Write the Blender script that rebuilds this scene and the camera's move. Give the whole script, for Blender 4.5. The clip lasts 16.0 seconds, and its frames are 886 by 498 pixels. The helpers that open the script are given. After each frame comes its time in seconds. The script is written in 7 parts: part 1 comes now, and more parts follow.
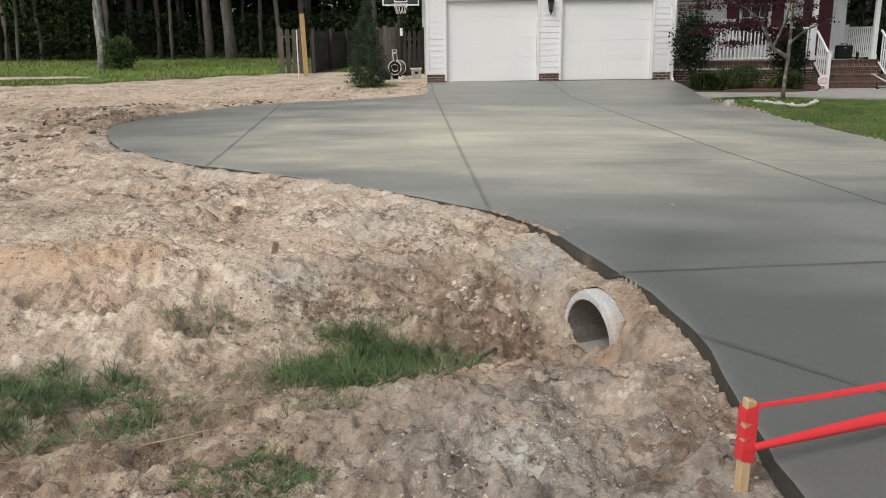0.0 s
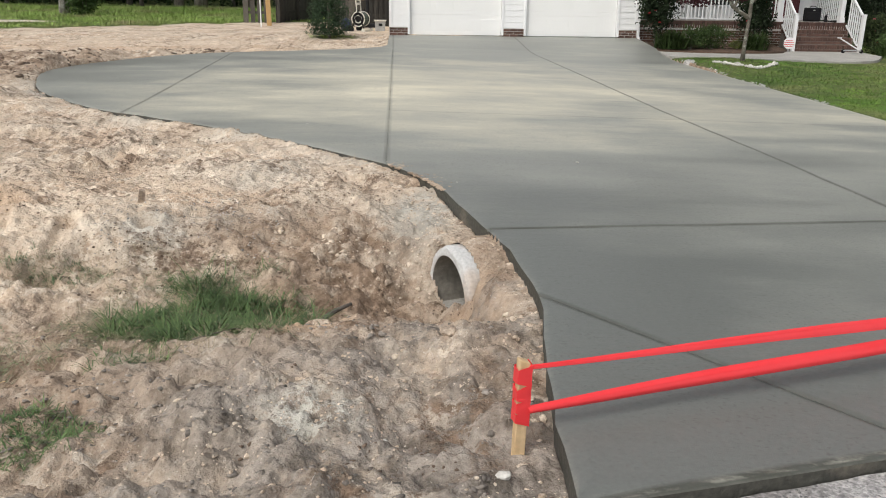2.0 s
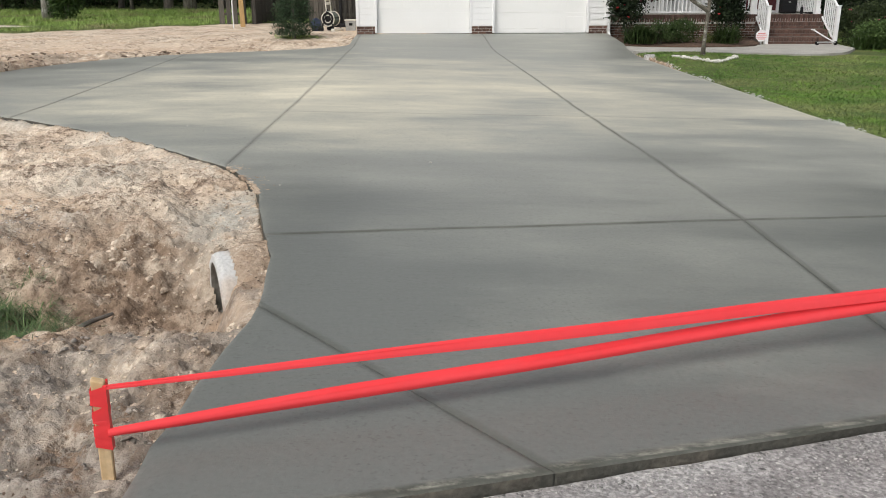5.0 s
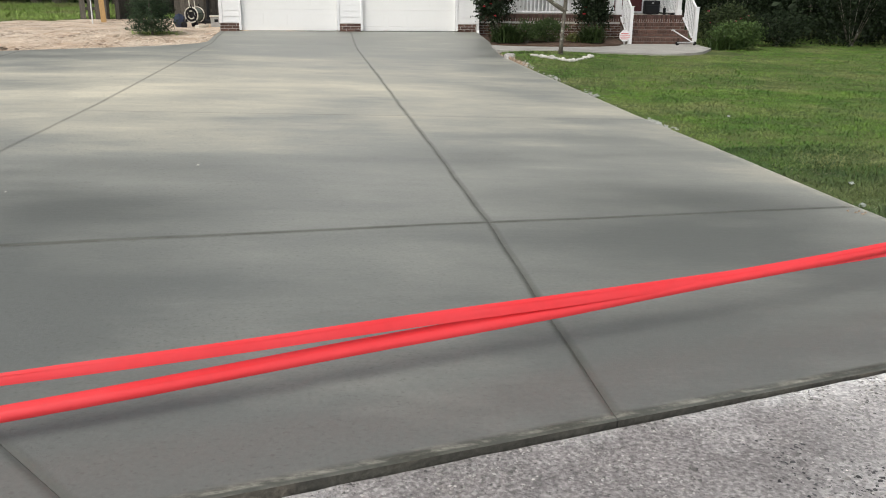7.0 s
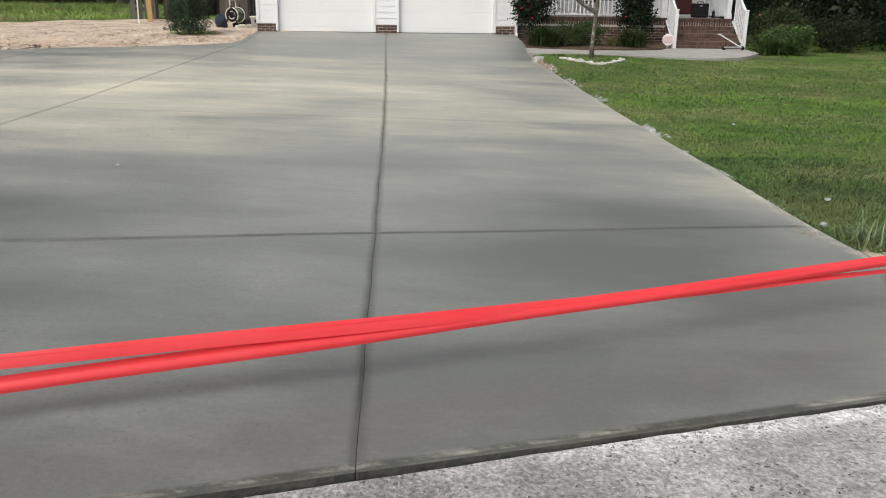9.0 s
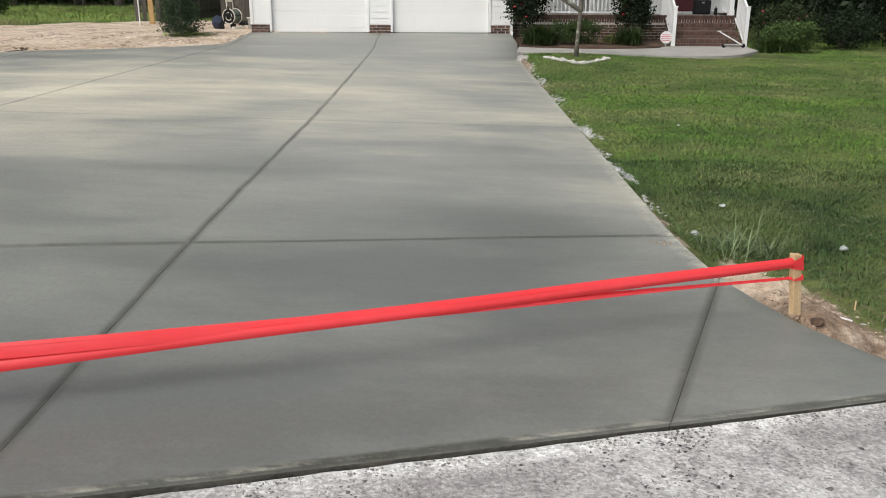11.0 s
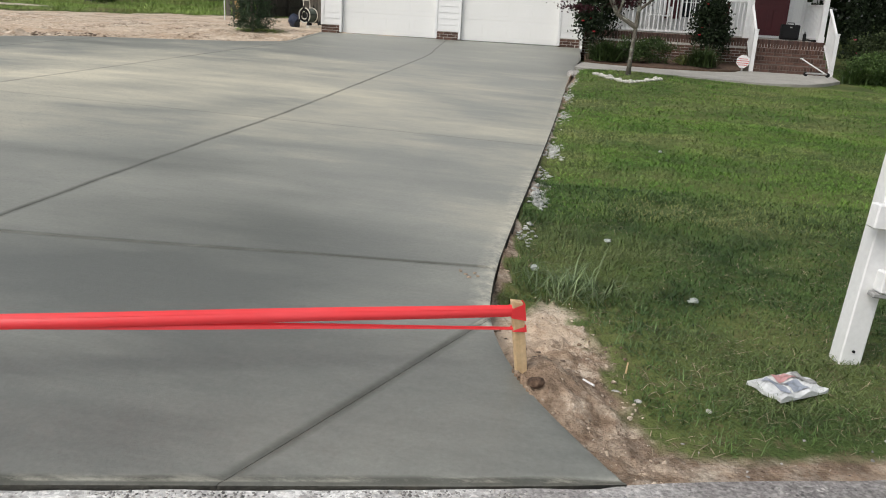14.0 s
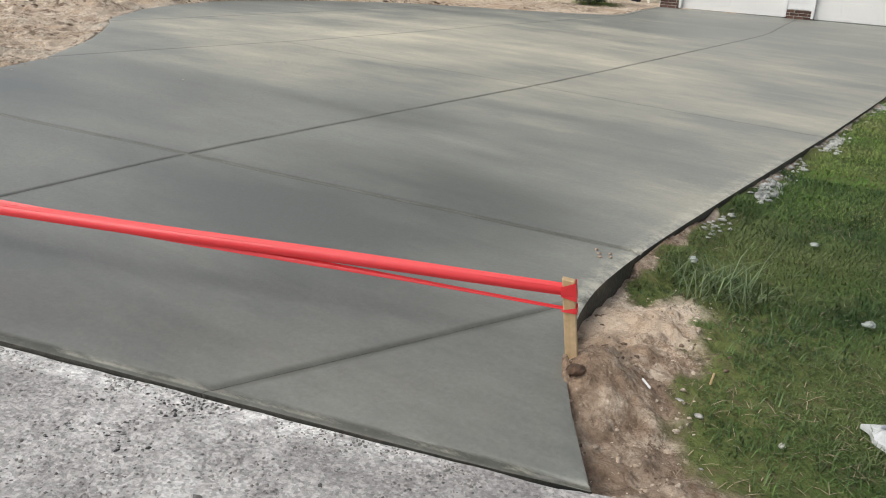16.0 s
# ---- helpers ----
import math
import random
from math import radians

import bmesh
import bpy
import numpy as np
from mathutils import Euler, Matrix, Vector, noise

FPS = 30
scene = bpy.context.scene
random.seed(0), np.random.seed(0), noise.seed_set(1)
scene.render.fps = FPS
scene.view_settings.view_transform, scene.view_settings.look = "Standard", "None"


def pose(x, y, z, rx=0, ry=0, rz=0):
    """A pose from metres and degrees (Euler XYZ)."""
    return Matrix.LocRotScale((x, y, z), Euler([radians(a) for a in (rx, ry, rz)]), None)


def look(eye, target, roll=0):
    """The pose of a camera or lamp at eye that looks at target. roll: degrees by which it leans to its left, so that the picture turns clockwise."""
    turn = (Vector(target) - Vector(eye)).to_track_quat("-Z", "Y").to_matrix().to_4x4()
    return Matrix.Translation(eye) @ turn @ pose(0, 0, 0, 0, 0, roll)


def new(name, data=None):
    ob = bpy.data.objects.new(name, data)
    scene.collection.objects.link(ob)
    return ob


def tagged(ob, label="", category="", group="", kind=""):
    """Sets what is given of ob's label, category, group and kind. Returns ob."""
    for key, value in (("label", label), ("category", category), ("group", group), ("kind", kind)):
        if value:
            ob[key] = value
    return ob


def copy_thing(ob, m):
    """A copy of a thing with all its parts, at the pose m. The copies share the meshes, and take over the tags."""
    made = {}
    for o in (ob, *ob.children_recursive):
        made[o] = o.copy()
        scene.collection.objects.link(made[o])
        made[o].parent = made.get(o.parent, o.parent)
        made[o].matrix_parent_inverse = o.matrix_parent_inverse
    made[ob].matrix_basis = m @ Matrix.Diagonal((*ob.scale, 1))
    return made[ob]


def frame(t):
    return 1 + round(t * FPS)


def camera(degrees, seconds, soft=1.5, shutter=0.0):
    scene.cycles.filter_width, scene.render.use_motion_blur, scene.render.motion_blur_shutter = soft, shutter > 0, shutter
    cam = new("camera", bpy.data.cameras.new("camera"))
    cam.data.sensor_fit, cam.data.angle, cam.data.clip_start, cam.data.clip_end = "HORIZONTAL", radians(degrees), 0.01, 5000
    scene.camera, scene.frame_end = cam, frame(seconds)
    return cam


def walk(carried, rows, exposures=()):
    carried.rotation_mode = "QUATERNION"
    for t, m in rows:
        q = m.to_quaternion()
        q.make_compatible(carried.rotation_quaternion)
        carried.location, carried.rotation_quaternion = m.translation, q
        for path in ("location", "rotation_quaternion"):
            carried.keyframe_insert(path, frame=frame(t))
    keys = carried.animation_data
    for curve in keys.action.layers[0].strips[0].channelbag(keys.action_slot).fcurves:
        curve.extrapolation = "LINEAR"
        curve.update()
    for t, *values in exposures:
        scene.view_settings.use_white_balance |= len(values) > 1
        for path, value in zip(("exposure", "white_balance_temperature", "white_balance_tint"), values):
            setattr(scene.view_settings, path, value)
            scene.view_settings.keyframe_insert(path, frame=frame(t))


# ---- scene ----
cam = camera(56.1, 16.0, soft=1.0)
PATH = [
    (0, (0.319, 0.116, 1.226), (0.384, 2.051, 0.728), -0.6),
    (0.5, (0.537, 0.088, 1.212), (0.589, 2.02, 0.697), 0.1),
    (1, (0.69, 0.11, 1.2), (0.748, 2.032, 0.651), 1.1),
    (1.5, (0.802, 0.214, 1.18), (0.886, 2.123, 0.591), 1.2),
    (2, (0.982, 0.22, 1.169), (1.085, 2.126, 0.573), 0.9),
    (2.5, (1.208, 0.146, 1.178), (1.203, 2.057, 0.588), 0.3),
    (3, (1.385, 0.195, 1.16), (1.354, 2.108, 0.58), -0.2),
    (3.5, (1.58, 0.318, 1.157), (1.605, 2.231, 0.573), -0.2),
    (3.7, (1.665, 0.331, 1.161), (1.706, 2.243, 0.575), -0.4),
    (6, (2.727, 0.335, 1.163), (2.837, 2.238, 0.559), 1.1),
    (6.5, (2.973, 0.394, 1.157), (3.177, 2.292, 0.559), 1.3),
    (7, (3.246, 0.498, 1.138), (3.52, 2.386, 0.536), 0.7),
    (7.5, (3.529, 0.475, 1.138), (3.725, 2.372, 0.537), 0.6),
    (8, (3.75, 0.547, 1.133), (3.911, 2.447, 0.531), 0.5),
    (8.2, (3.836, 0.62, 1.118), (3.995, 2.523, 0.523), 0.6),
    (10.5, (5.15, 0.86, 1.081), (5.153, 2.768, 0.481), 0.9),
    (11, (5.393, 0.947, 1.092), (5.414, 2.855, 0.494), 0.3),
    (11.5, (5.711, 0.959, 1.072), (5.715, 2.869, 0.478), -0.3),
    (12, (5.996, 1.02, 1.065), (5.967, 2.929, 0.468), 0.2),
    (12.5, (6.259, 1.168, 1.07), (6.229, 3.085, 0.502), 0.1),
    (13, (6.535, 1.165, 1.068), (6.414, 3.082, 0.511), 0.6),
    (13.5, (6.778, 1.264, 1.073), (6.591, 3.171, 0.5), 2.6),
    (14, (6.973, 1.414, 1.078), (6.728, 3.312, 0.494), 3.2),
    (14.5, (7.239, 1.443, 1.064), (6.787, 3.29, 0.446), 3.0),
    (15, (7.435, 1.578, 1.043), (6.806, 3.364, 0.399), 3.3),
    (15.5, (7.613, 1.734, 1.052), (6.794, 3.438, 0.4), 3.0),
    (16, (7.874, 1.817, 1.05), (6.883, 3.416, 0.372), 3.5),
]
EXPOSURES = [(0.0, -0.22), (0.7, -0.21), (1.1, -0.13), (1.6, 0.05), (3.5, 0.07), (6.0, 0.10), (8.0, 0.06), (11.0, 0.04), (13.0, -0.06), (14.5, -0.10), (16.0, -0.13)]
walk(cam, [(t, look(eye, target, roll)) for t, eye, target, roll in PATH], EXPOSURES)

# ---------------------------------------------------------------- light
world = bpy.data.worlds.new("sky")
scene.world = world
world.use_nodes = True
wn = world.node_tree.nodes
wl = world.node_tree.links
sky = wn.new("ShaderNodeTexSky")
sky.sky_type = 'NISHITA'
sky.sun_disc = False
SUN_EL, SUN_AZ = radians(52), radians(222)      # azimuth from north (+y), clockwise
sky.sun_elevation, sky.sun_rotation = SUN_EL, SUN_AZ
sky.air_density, sky.dust_density, sky.ozone_density = 1.0, 3.0, 1.0
hsv = wn.new("ShaderNodeHueSaturation")
hsv.inputs["Saturation"].default_value = 0.35
wl.new(sky.outputs[0], hsv.inputs["Color"])
wl.new(hsv.outputs[0], wn["Background"].inputs["Color"])
wn["Background"].inputs["Strength"].default_value = 0.15
sun = new("sun", bpy.data.lights.new("sun", 'SUN'))
sun.data.energy, sun.data.angle, sun.data.color = 1.5, radians(38), (1.0, 0.965, 0.91)
sd = Vector((math.sin(SUN_AZ) * math.cos(SUN_EL), math.cos(SUN_AZ) * math.cos(SUN_EL), math.sin(SUN_EL)))
sun.matrix_world = look(sd * 60, (0, 0, 0))


# ---------------------------------------------------------------- materials
def mat(name, c1, c2, scale=6.0, rough=(0.7, 0.9), bump=0.15, bscale=40.0, metal=0.0, stretch=(1, 1, 1), spec=0.5,
        vary=0.0, island=0.0, fine=0.3, c3=None, c3_scale=1.0, c3_pos=(0.5, 0.65), trans=0.0):
    """Two-scale noise colour, noise roughness and bump, in world-size object coordinates."""
    m = bpy.data.materials.new(name)
    m.use_nodes = True
    n, l = m.node_tree.nodes, m.node_tree.links
    b = n["Principled BSDF"]
    tc = n.new("ShaderNodeTexCoord")
    mp = n.new("ShaderNodeMapping")
    mp.inputs["Scale"].default_value = stretch
    l.new(tc.outputs["Object"], mp.inputs[0])
    n1 = n.new("ShaderNodeTexNoise")
    n1.inputs["Scale"].default_value, n1.inputs["Detail"].default_value, n1.inputs["Roughness"].default_value = scale, 6, 0.62
    l.new(mp.outputs[0], n1.inputs[0])
    rp = n.new("ShaderNodeValToRGB")
    rp.color_ramp.elements[0].color, rp.color_ramp.elements[0].position = (*c1, 1), 0.3
    rp.color_ramp.elements[1].color, rp.color_ramp.elements[1].position = (*c2, 1), 0.7
    l.new(n1.outputs[0], rp.inputs[0])
    col = rp.outputs[0]
    if c3:
        n3 = n.new("ShaderNodeTexNoise")
        n3.inputs["Scale"].default_value, n3.inputs["Detail"].default_value = c3_scale, 5
        l.new(mp.outputs[0], n3.inputs[0])
        r3 = n.new("ShaderNodeMapRange")
        r3.inputs[1].default_value, r3.inputs[2].default_value = c3_pos
        l.new(n3.outputs[0], r3.inputs[0])
        mx = n.new("ShaderNodeMixRGB")
        mx.inputs[2].default_value = (*c3, 1)
        l.new(r3.outputs[0], mx.inputs[0])
        l.new(col, mx.inputs[1])
        col = mx.outputs[0]
    n2 = n.new("ShaderNodeTexNoise")
    n2.inputs["Scale"].default_value, n2.inputs["Detail"].default_value = bscale, 8
    l.new(tc.outputs["Object"], n2.inputs[0])
    if fine:
        mr = n.new("ShaderNodeMapRange")
        mr.inputs[1].default_value, mr.inputs[2].default_value = 0.3, 0.7
        mr.inputs[3].default_value, mr.inputs[4].default_value = 1 - fine, 1 + fine
        l.new(n2.outputs[0], mr.inputs[0])
        vm = n.new("ShaderNodeVectorMath")
        vm.operation = 'SCALE'
        l.new(col, vm.inputs[0])
        l.new(mr.outputs[0], vm.inputs["Scale"])
        col = vm.outputs[0]
    for amount, node, sock in ((vary, "ShaderNodeObjectInfo", "Random"), (island, "ShaderNodeNewGeometry", "Random Per Island")):
        if amount:
            oi = n.new(node)
            mr = n.new("ShaderNodeMapRange")
            mr.inputs[3].default_value, mr.inputs[4].default_value = 1 - amount, 1 + amount
            l.new(oi.outputs[sock], mr.inputs[0])
            vm = n.new("ShaderNodeVectorMath")
            vm.operation = 'SCALE'
            l.new(col, vm.inputs[0])
            l.new(mr.outputs[0], vm.inputs["Scale"])
            col = vm.outputs[0]
    l.new(col, b.inputs["Base Color"])
    rr = n.new("ShaderNodeMapRange")
    rr.inputs[1].default_value, rr.inputs[2].default_value = 0.3, 0.7
    rr.inputs[3].default_value, rr.inputs[4].default_value = rough
    l.new(n1.outputs[0], rr.inputs[0])
    l.new(rr.outputs[0], b.inputs["Roughness"])
    b.inputs["Metallic"].default_value = metal
    b.inputs["Specular IOR Level"].default_value = spec
    if trans:
        b.inputs["Transmission Weight"].default_value = trans
    if bump:
        bp = n.new("ShaderNodeBump")
        bp.inputs["Strength"].default_value, bp.inputs["Distance"].default_value = bump, 0.02
        l.new(n2.outputs[0], bp.inputs["Height"])
        l.new(bp.outputs[0], b.inputs["Normal"])
    m["col"] = 1
    return m


def concrete_fresh():
    """Freshly floated concrete: damp grey, drying in pale streaks that run across the drive, fine sand grain."""
    m = bpy.data.materials.new("fresh_concrete")
    m.use_nodes = True
    n, l = m.node_tree.nodes, m.node_tree.links
    b = n["Principled BSDF"]
    geo = n.new("ShaderNodeNewGeometry")

    def noise_at(scale, stretch, detail=5, rough=0.6):
        mp = n.new("ShaderNodeMapping")
        mp.inputs["Scale"].default_value = stretch
        l.new(geo.outputs["Position"], mp.inputs[0])
        t = n.new("ShaderNodeTexNoise")
        t.inputs["Scale"].default_value, t.inputs["Detail"].default_value, t.inputs["Roughness"].default_value = scale, detail, rough
        l.new(mp.outputs[0], t.inputs[0])
        return t.outputs[0]

    def rng(v, a, b_, c=0.0, d=1.0):
        r = n.new("ShaderNodeMapRange")
        for i, q in enumerate((a, b_, c, d)):
            r.inputs[i + 1].default_value = q
        l.new(v, r.inputs[0])
        return r.outputs[0]

    def math_(op, a, b_):
        k = n.new("ShaderNodeMath")
        k.operation = op
        for i, q in enumerate((a, b_)):
            if isinstance(q, (int, float)):
                k.inputs[i].default_value = q
            else:
                l.new(q, k.inputs[i])
        return k.outputs[0]

    sep = n.new("ShaderNodeSeparateXYZ")
    l.new(geo.outputs["Position"], sep.inputs[0])
    # the far pour was placed first and is drier than the street end; the sky's reflection there is painted in too
    vd = n.new("ShaderNodeMapping")
    vd.inputs["Location"].default_value, vd.inputs["Scale"].default_value = (-0.32, -1.9, 0), (0.19, 0.175, 0)
    l.new(geo.outputs["Position"], vd.inputs[0])
    vl = n.new("ShaderNodeVectorMath")
    vl.operation = 'LENGTH'
    l.new(vd.outputs[0], vl.inputs[0])
    dry_sheen = math_('ADD', rng(sep.outputs[1], 2.6, 8.0, -0.10, 0.40), rng(sep.outputs[1], 7.0, 11.0, 0.0, 0.30))
    dry_sheen = math_('ADD', dry_sheen, rng(vl.outputs["Value"], 0.2, 1.3, 0.75, 0.0))
    dry_sheen = math_('SUBTRACT', dry_sheen, rng(sep.outputs[1], 16.5, 20.5, 0.0, 0.25))
    wet = math_('MULTIPLY', rng(sep.outputs[0], 3.6, 1.8, 0.0, 0.32), rng(sep.outputs[1], 7.0, 4.6, 0.0, 1.0))
    dry_sheen = math_('SUBTRACT', dry_sheen, wet)
    dry_sheen = math_('SUBTRACT', dry_sheen, rng(sep.outputs[0], -1.6, -4.2, 0.0, 0.6))
    dry_sheen = math_('SUBTRACT', dry_sheen, math_('MULTIPLY', rng(sep.outputs[0], 3.0, 5.5, 0.0, 0.02), rng(sep.outputs[1], 14.0, 10.0, 0.0, 1.0)))
    dry_sheen = math_('ADD', dry_sheen, math_('MULTIPLY', rng(sep.outputs[0], 4.2, 6.2, 0.0, 0.10), rng(sep.outputs[1], 6.0, 4.8, 0.0, 1.0)))
    # float passes ran across the drive: long thin streaks over broad uneven drying
    dry_sheen = math_('ADD', dry_sheen, math_('MULTIPLY', rng(sep.outputs[0], 6.0, 6.72, 0.0, 0.6), math_('MULTIPLY', rng(sep.outputs[1], 4.5, 5.2), rng(sep.outputs[1], 12.0, 7.0))))
    streak = noise_at(1.0, (0.6, 1.2, 1), 9, 0.70)
    sweep = noise_at(2.0, (0.4, 2.0, 1), 8, 0.72)
    blotch = noise_at(0.55, (0.8, 1.3, 1), 5, 0.62)
    dry = math_('ADD', math_('MULTIPLY', streak, 0.36), math_('MULTIPLY', sweep, 0.20))
    dry = math_('ADD', dry, math_('MULTIPLY', blotch, 0.58))
    dry = math_('ADD', dry, math_('MULTIPLY', dry_sheen, 0.27))
    dry = rng(dry, 0.515, 1.06)
    ramp = n.new("ShaderNodeValToRGB")
    e = ramp.color_ramp.elements
    e[0].position, e[0].color = 0.0, (0.149, 0.155, 0.140, 1)
    e[1].position, e[1].color = 1.0, (0.65, 0.605, 0.47, 1)
    k = ramp.color_ramp.elements.new(0.45)
    k.color = (0.297, 0.301, 0.264, 1)
    l.new(dry, ramp.inputs[0])
    grain = noise_at(55, (1, 1, 1), 8, 0.7)
    vm = n.new("ShaderNodeVectorMath")
    vm.operation = 'SCALE'
    # burnished, still wet bands along the tooled joints, and a pale street fringe: paste spots and painted wet gloss
    at = n.new("ShaderNodeAttribute")
    at.attribute_name = "tooled"
    m1 = n.new("ShaderNodeMixRGB")
    m1.inputs[2].default_value = (0.055, 0.055, 0.040, 1)
    l.new(math_('MULTIPLY', at.outputs["Fac"], math_('MULTIPLY', rng(noise_at(6, (1, 1, 1), 5), 0.3, 0.6, 0.6, 0.95), rng(noise_at(0.9, (1, 1, 1), 3), 0.36, 0.58, 0.75, 1.0))), m1.inputs[0])
    l.new(ramp.outputs[0], m1.inputs[1])
    af = n.new("ShaderNodeAttribute")
    af.attribute_name = "fringe"
    m2 = n.new("ShaderNodeMixRGB")
    m2.inputs[2].default_value = (0.62, 0.595, 0.49, 1)
    curb = math_('SUBTRACT', math_('SUBTRACT', sep.outputs[1], math_('MULTIPLY', sep.outputs[0], 0.262)), 1.6877)
    # pale strip: the wet lip's highlight painted on, broken into spots
    lip = math_('MULTIPLY', rng(curb, 0.010, 0.018), rng(curb, 0.055, 0.022))
    lip = math_('MULTIPLY', lip, rng(noise_at(7, (0.7, 2.0, 1), 9, 0.8), 0.46, 0.62, 0.0, 0.45))
    edge_paste = math_('MULTIPLY', af.outputs["Fac"], rng(noise_at(9, (1, 1, 1), 8, 0.8), 0.42, 0.58, 0.0, 0.85))
    l.new(math_('MAXIMUM', lip, edge_paste), m2.inputs[0])
    l.new(m1.outputs[0], m2.inputs[1])
    # trowel pits
    pits = rng(noise_at(75, (0.7, 1, 1), 2, 0.5), 0.60, 0.70)
    m3 = n.new("ShaderNodeMixRGB")
    m3.inputs[2].default_value = (0.09, 0.088, 0.078, 1)
    l.new(math_('MULTIPLY', pits, math_('MULTIPLY', rng(sep.outputs[0], 5.0, 2.4, 0.12, 0.6), rng(noise_at(1.6, (1, 1, 1), 3), 0.35, 0.6, 0.4, 1.0))), m3.inputs[0])
    l.new(m2.outputs[0], m3.inputs[1])
    l.new(m3.outputs[0], vm.inputs[0])
    l.new(rng(grain, 0.3, 0.7, 0.89, 1.11), vm.inputs["Scale"])
    l.new(vm.outputs[0], b.inputs["Base Color"])
    l.new(rng(dry, 0, 1, 0.36, 0.7), b.inputs["Roughness"])
    b.inputs["Specular IOR Level"].default_value = 0.5
    bp = n.new("ShaderNodeBump")
    bp.inputs["Strength"].default_value, bp.inputs["Distance"].default_value = 0.13, 0.01
    l.new(math_('ADD', grain, math_('MULTIPLY', noise_at(7, (0.4, 2.5, 1), 4), 1.6)), bp.inputs["Height"])
    l.new(bp.outputs[0], b.inputs["Normal"])
    return m


def soil():
    """Sandy disturbed soil with grey, tan and damp brown areas, the culvert pit's shade painted brown too; the lawn's
    thatch where grass grows.
    """
    m = bpy.data.materials.new("soil")
    m.use_nodes = True
    n, l = m.node_tree.nodes, m.node_tree.links
    b = n["Principled BSDF"]
    geo = n.new("ShaderNodeNewGeometry")

    def tex(scale, detail=6, rough=0.6):
        t = n.new("ShaderNodeTexNoise")
        t.inputs["Scale"].default_value, t.inputs["Detail"].default_value, t.inputs["Roughness"].default_value = scale, detail, rough
        l.new(geo.outputs["Position"], t.inputs[0])
        return t.outputs[0]

    def rng(v, a, b_, c=0.0, d=1.0):
        r = n.new("ShaderNodeMapRange")
        for i, q in enumerate((a, b_, c, d)):
            r.inputs[i + 1].default_value = q
        l.new(v, r.inputs[0])
        return r.outputs[0]

    def mix(f, a, b_):
        x = n.new("ShaderNodeMixRGB")
        for i, q in enumerate((f, a, b_)):
            if isinstance(q, tuple):
                x.inputs[i].default_value = (*q, 1)
            else:
                l.new(q, x.inputs[i])
        return x.outputs[0]

    def attr(name):
        a = n.new("ShaderNodeAttribute")
        a.attribute_name = name
        return a.outputs["Fac"]

    def mul(a, b_):
        k = n.new("ShaderNodeMath")
        k.operation = 'MULTIPLY'
        l.new(a, k.inputs[0])
        l.new(b_, k.inputs[1])
        return k.outputs[0]

    def add(a, b_, s=1.0):
        k = n.new("ShaderNodeMath")
        k.operation = 'MULTIPLY_ADD'
        k.use_clamp = True
        l.new(b_, k.inputs[0])
        k.inputs[1].default_value = s
        l.new(a, k.inputs[2])
        return k.outputs[0]

    base = mix(rng(tex(1.1), 0.38, 0.62), (0.55, 0.425, 0.31), (0.67, 0.565, 0.445))
    base = mix(rng(tex(0.7, 4), 0.52, 0.68), base, (0.57, 0.41, 0.285))
    base = mix(rng(tex(14, 9, 0.80), 0.50, 0.58), base, mix(rng(tex(3.0), 0.4, 0.6), (0.40, 0.30, 0.215), (0.78, 0.69, 0.56)))
    base = mix(rng(tex(26, 9, 0.82), 0.575, 0.605), base, (0.30, 0.22, 0.155))
    base = mix(rng(tex(5.5, 9, 0.78), 0.53, 0.58), base, (0.78, 0.675, 0.54))
    crust = mix(rng(tex(5, 9, 0.78), 0.40, 0.60), (0.15, 0.128, 0.105), (0.42, 0.37, 0.315))
    base = mix(mul(attr("grey"), rng(tex(3.2, 8, 0.7), 0.30, 0.52)), base, crust)
    base = mix(mul(attr("slurry"), rng(tex(6, 8, 0.7), 0.30, 0.5)), base, mix(rng(tex(9, 8, 0.75), 0.40, 0.62), (0.40, 0.375, 0.32), (0.56, 0.54, 0.475)))
    # dark brown for damp soil and for the shade in the culvert pit
    base = mix(mul(attr("damp"), rng(tex(4.5, 8, 0.7), 0.36, 0.54)), base, mix(rng(tex(10, 8, 0.75), 0.4, 0.6), (0.155, 0.107, 0.072), (0.35, 0.255, 0.18)))
    # loose dark topsoil, in drifts with broken edges
    drift = mul(rng(tex(1.5, 5), 0.465, 0.59), rng(tex(7, 11, 0.84), 0.49, 0.545))
    base = mix(drift, base, mix(rng(tex(22, 6, 0.7), 0.4, 0.6), (0.135, 0.094, 0.065), (0.28, 0.20, 0.142)))
    base = mix(rng(tex(9, 10, 0.84), 0.615, 0.645), base, (0.14, 0.098, 0.07))
    base = mix(mul(attr("tan"), rng(tex(2.6, 6, 0.6), 0.3, 0.5)), base, mix(rng(tex(9, 6), 0.4, 0.6), (0.56, 0.385, 0.25), (0.68, 0.50, 0.345)))
    base = mix(mul(attr("dust"), rng(tex(11, 8, 0.8), 0.46, 0.54)), base, (0.60, 0.575, 0.50))
    base = mix(rng(tex(55, 3, 0.7), 0.66, 0.71), base, (0.64, 0.57, 0.48))
    lawn = mix(rng(tex(1.1, 7, 0.65), 0.42, 0.62), (0.065, 0.10, 0.028), (0.14, 0.165, 0.055))
    lawn = mix(rng(tex(16, 6, 0.7), 0.5, 0.72), lawn, (0.13, 0.105, 0.06))
    gm = rng(add(attr("grass"), tex(7, 6, 0.7), 0.5), 0.62, 0.86)
    col = mix(gm, base, lawn)
    l.new(col, b.inputs["Base Color"])
    b.inputs["Roughness"].default_value = 0.95
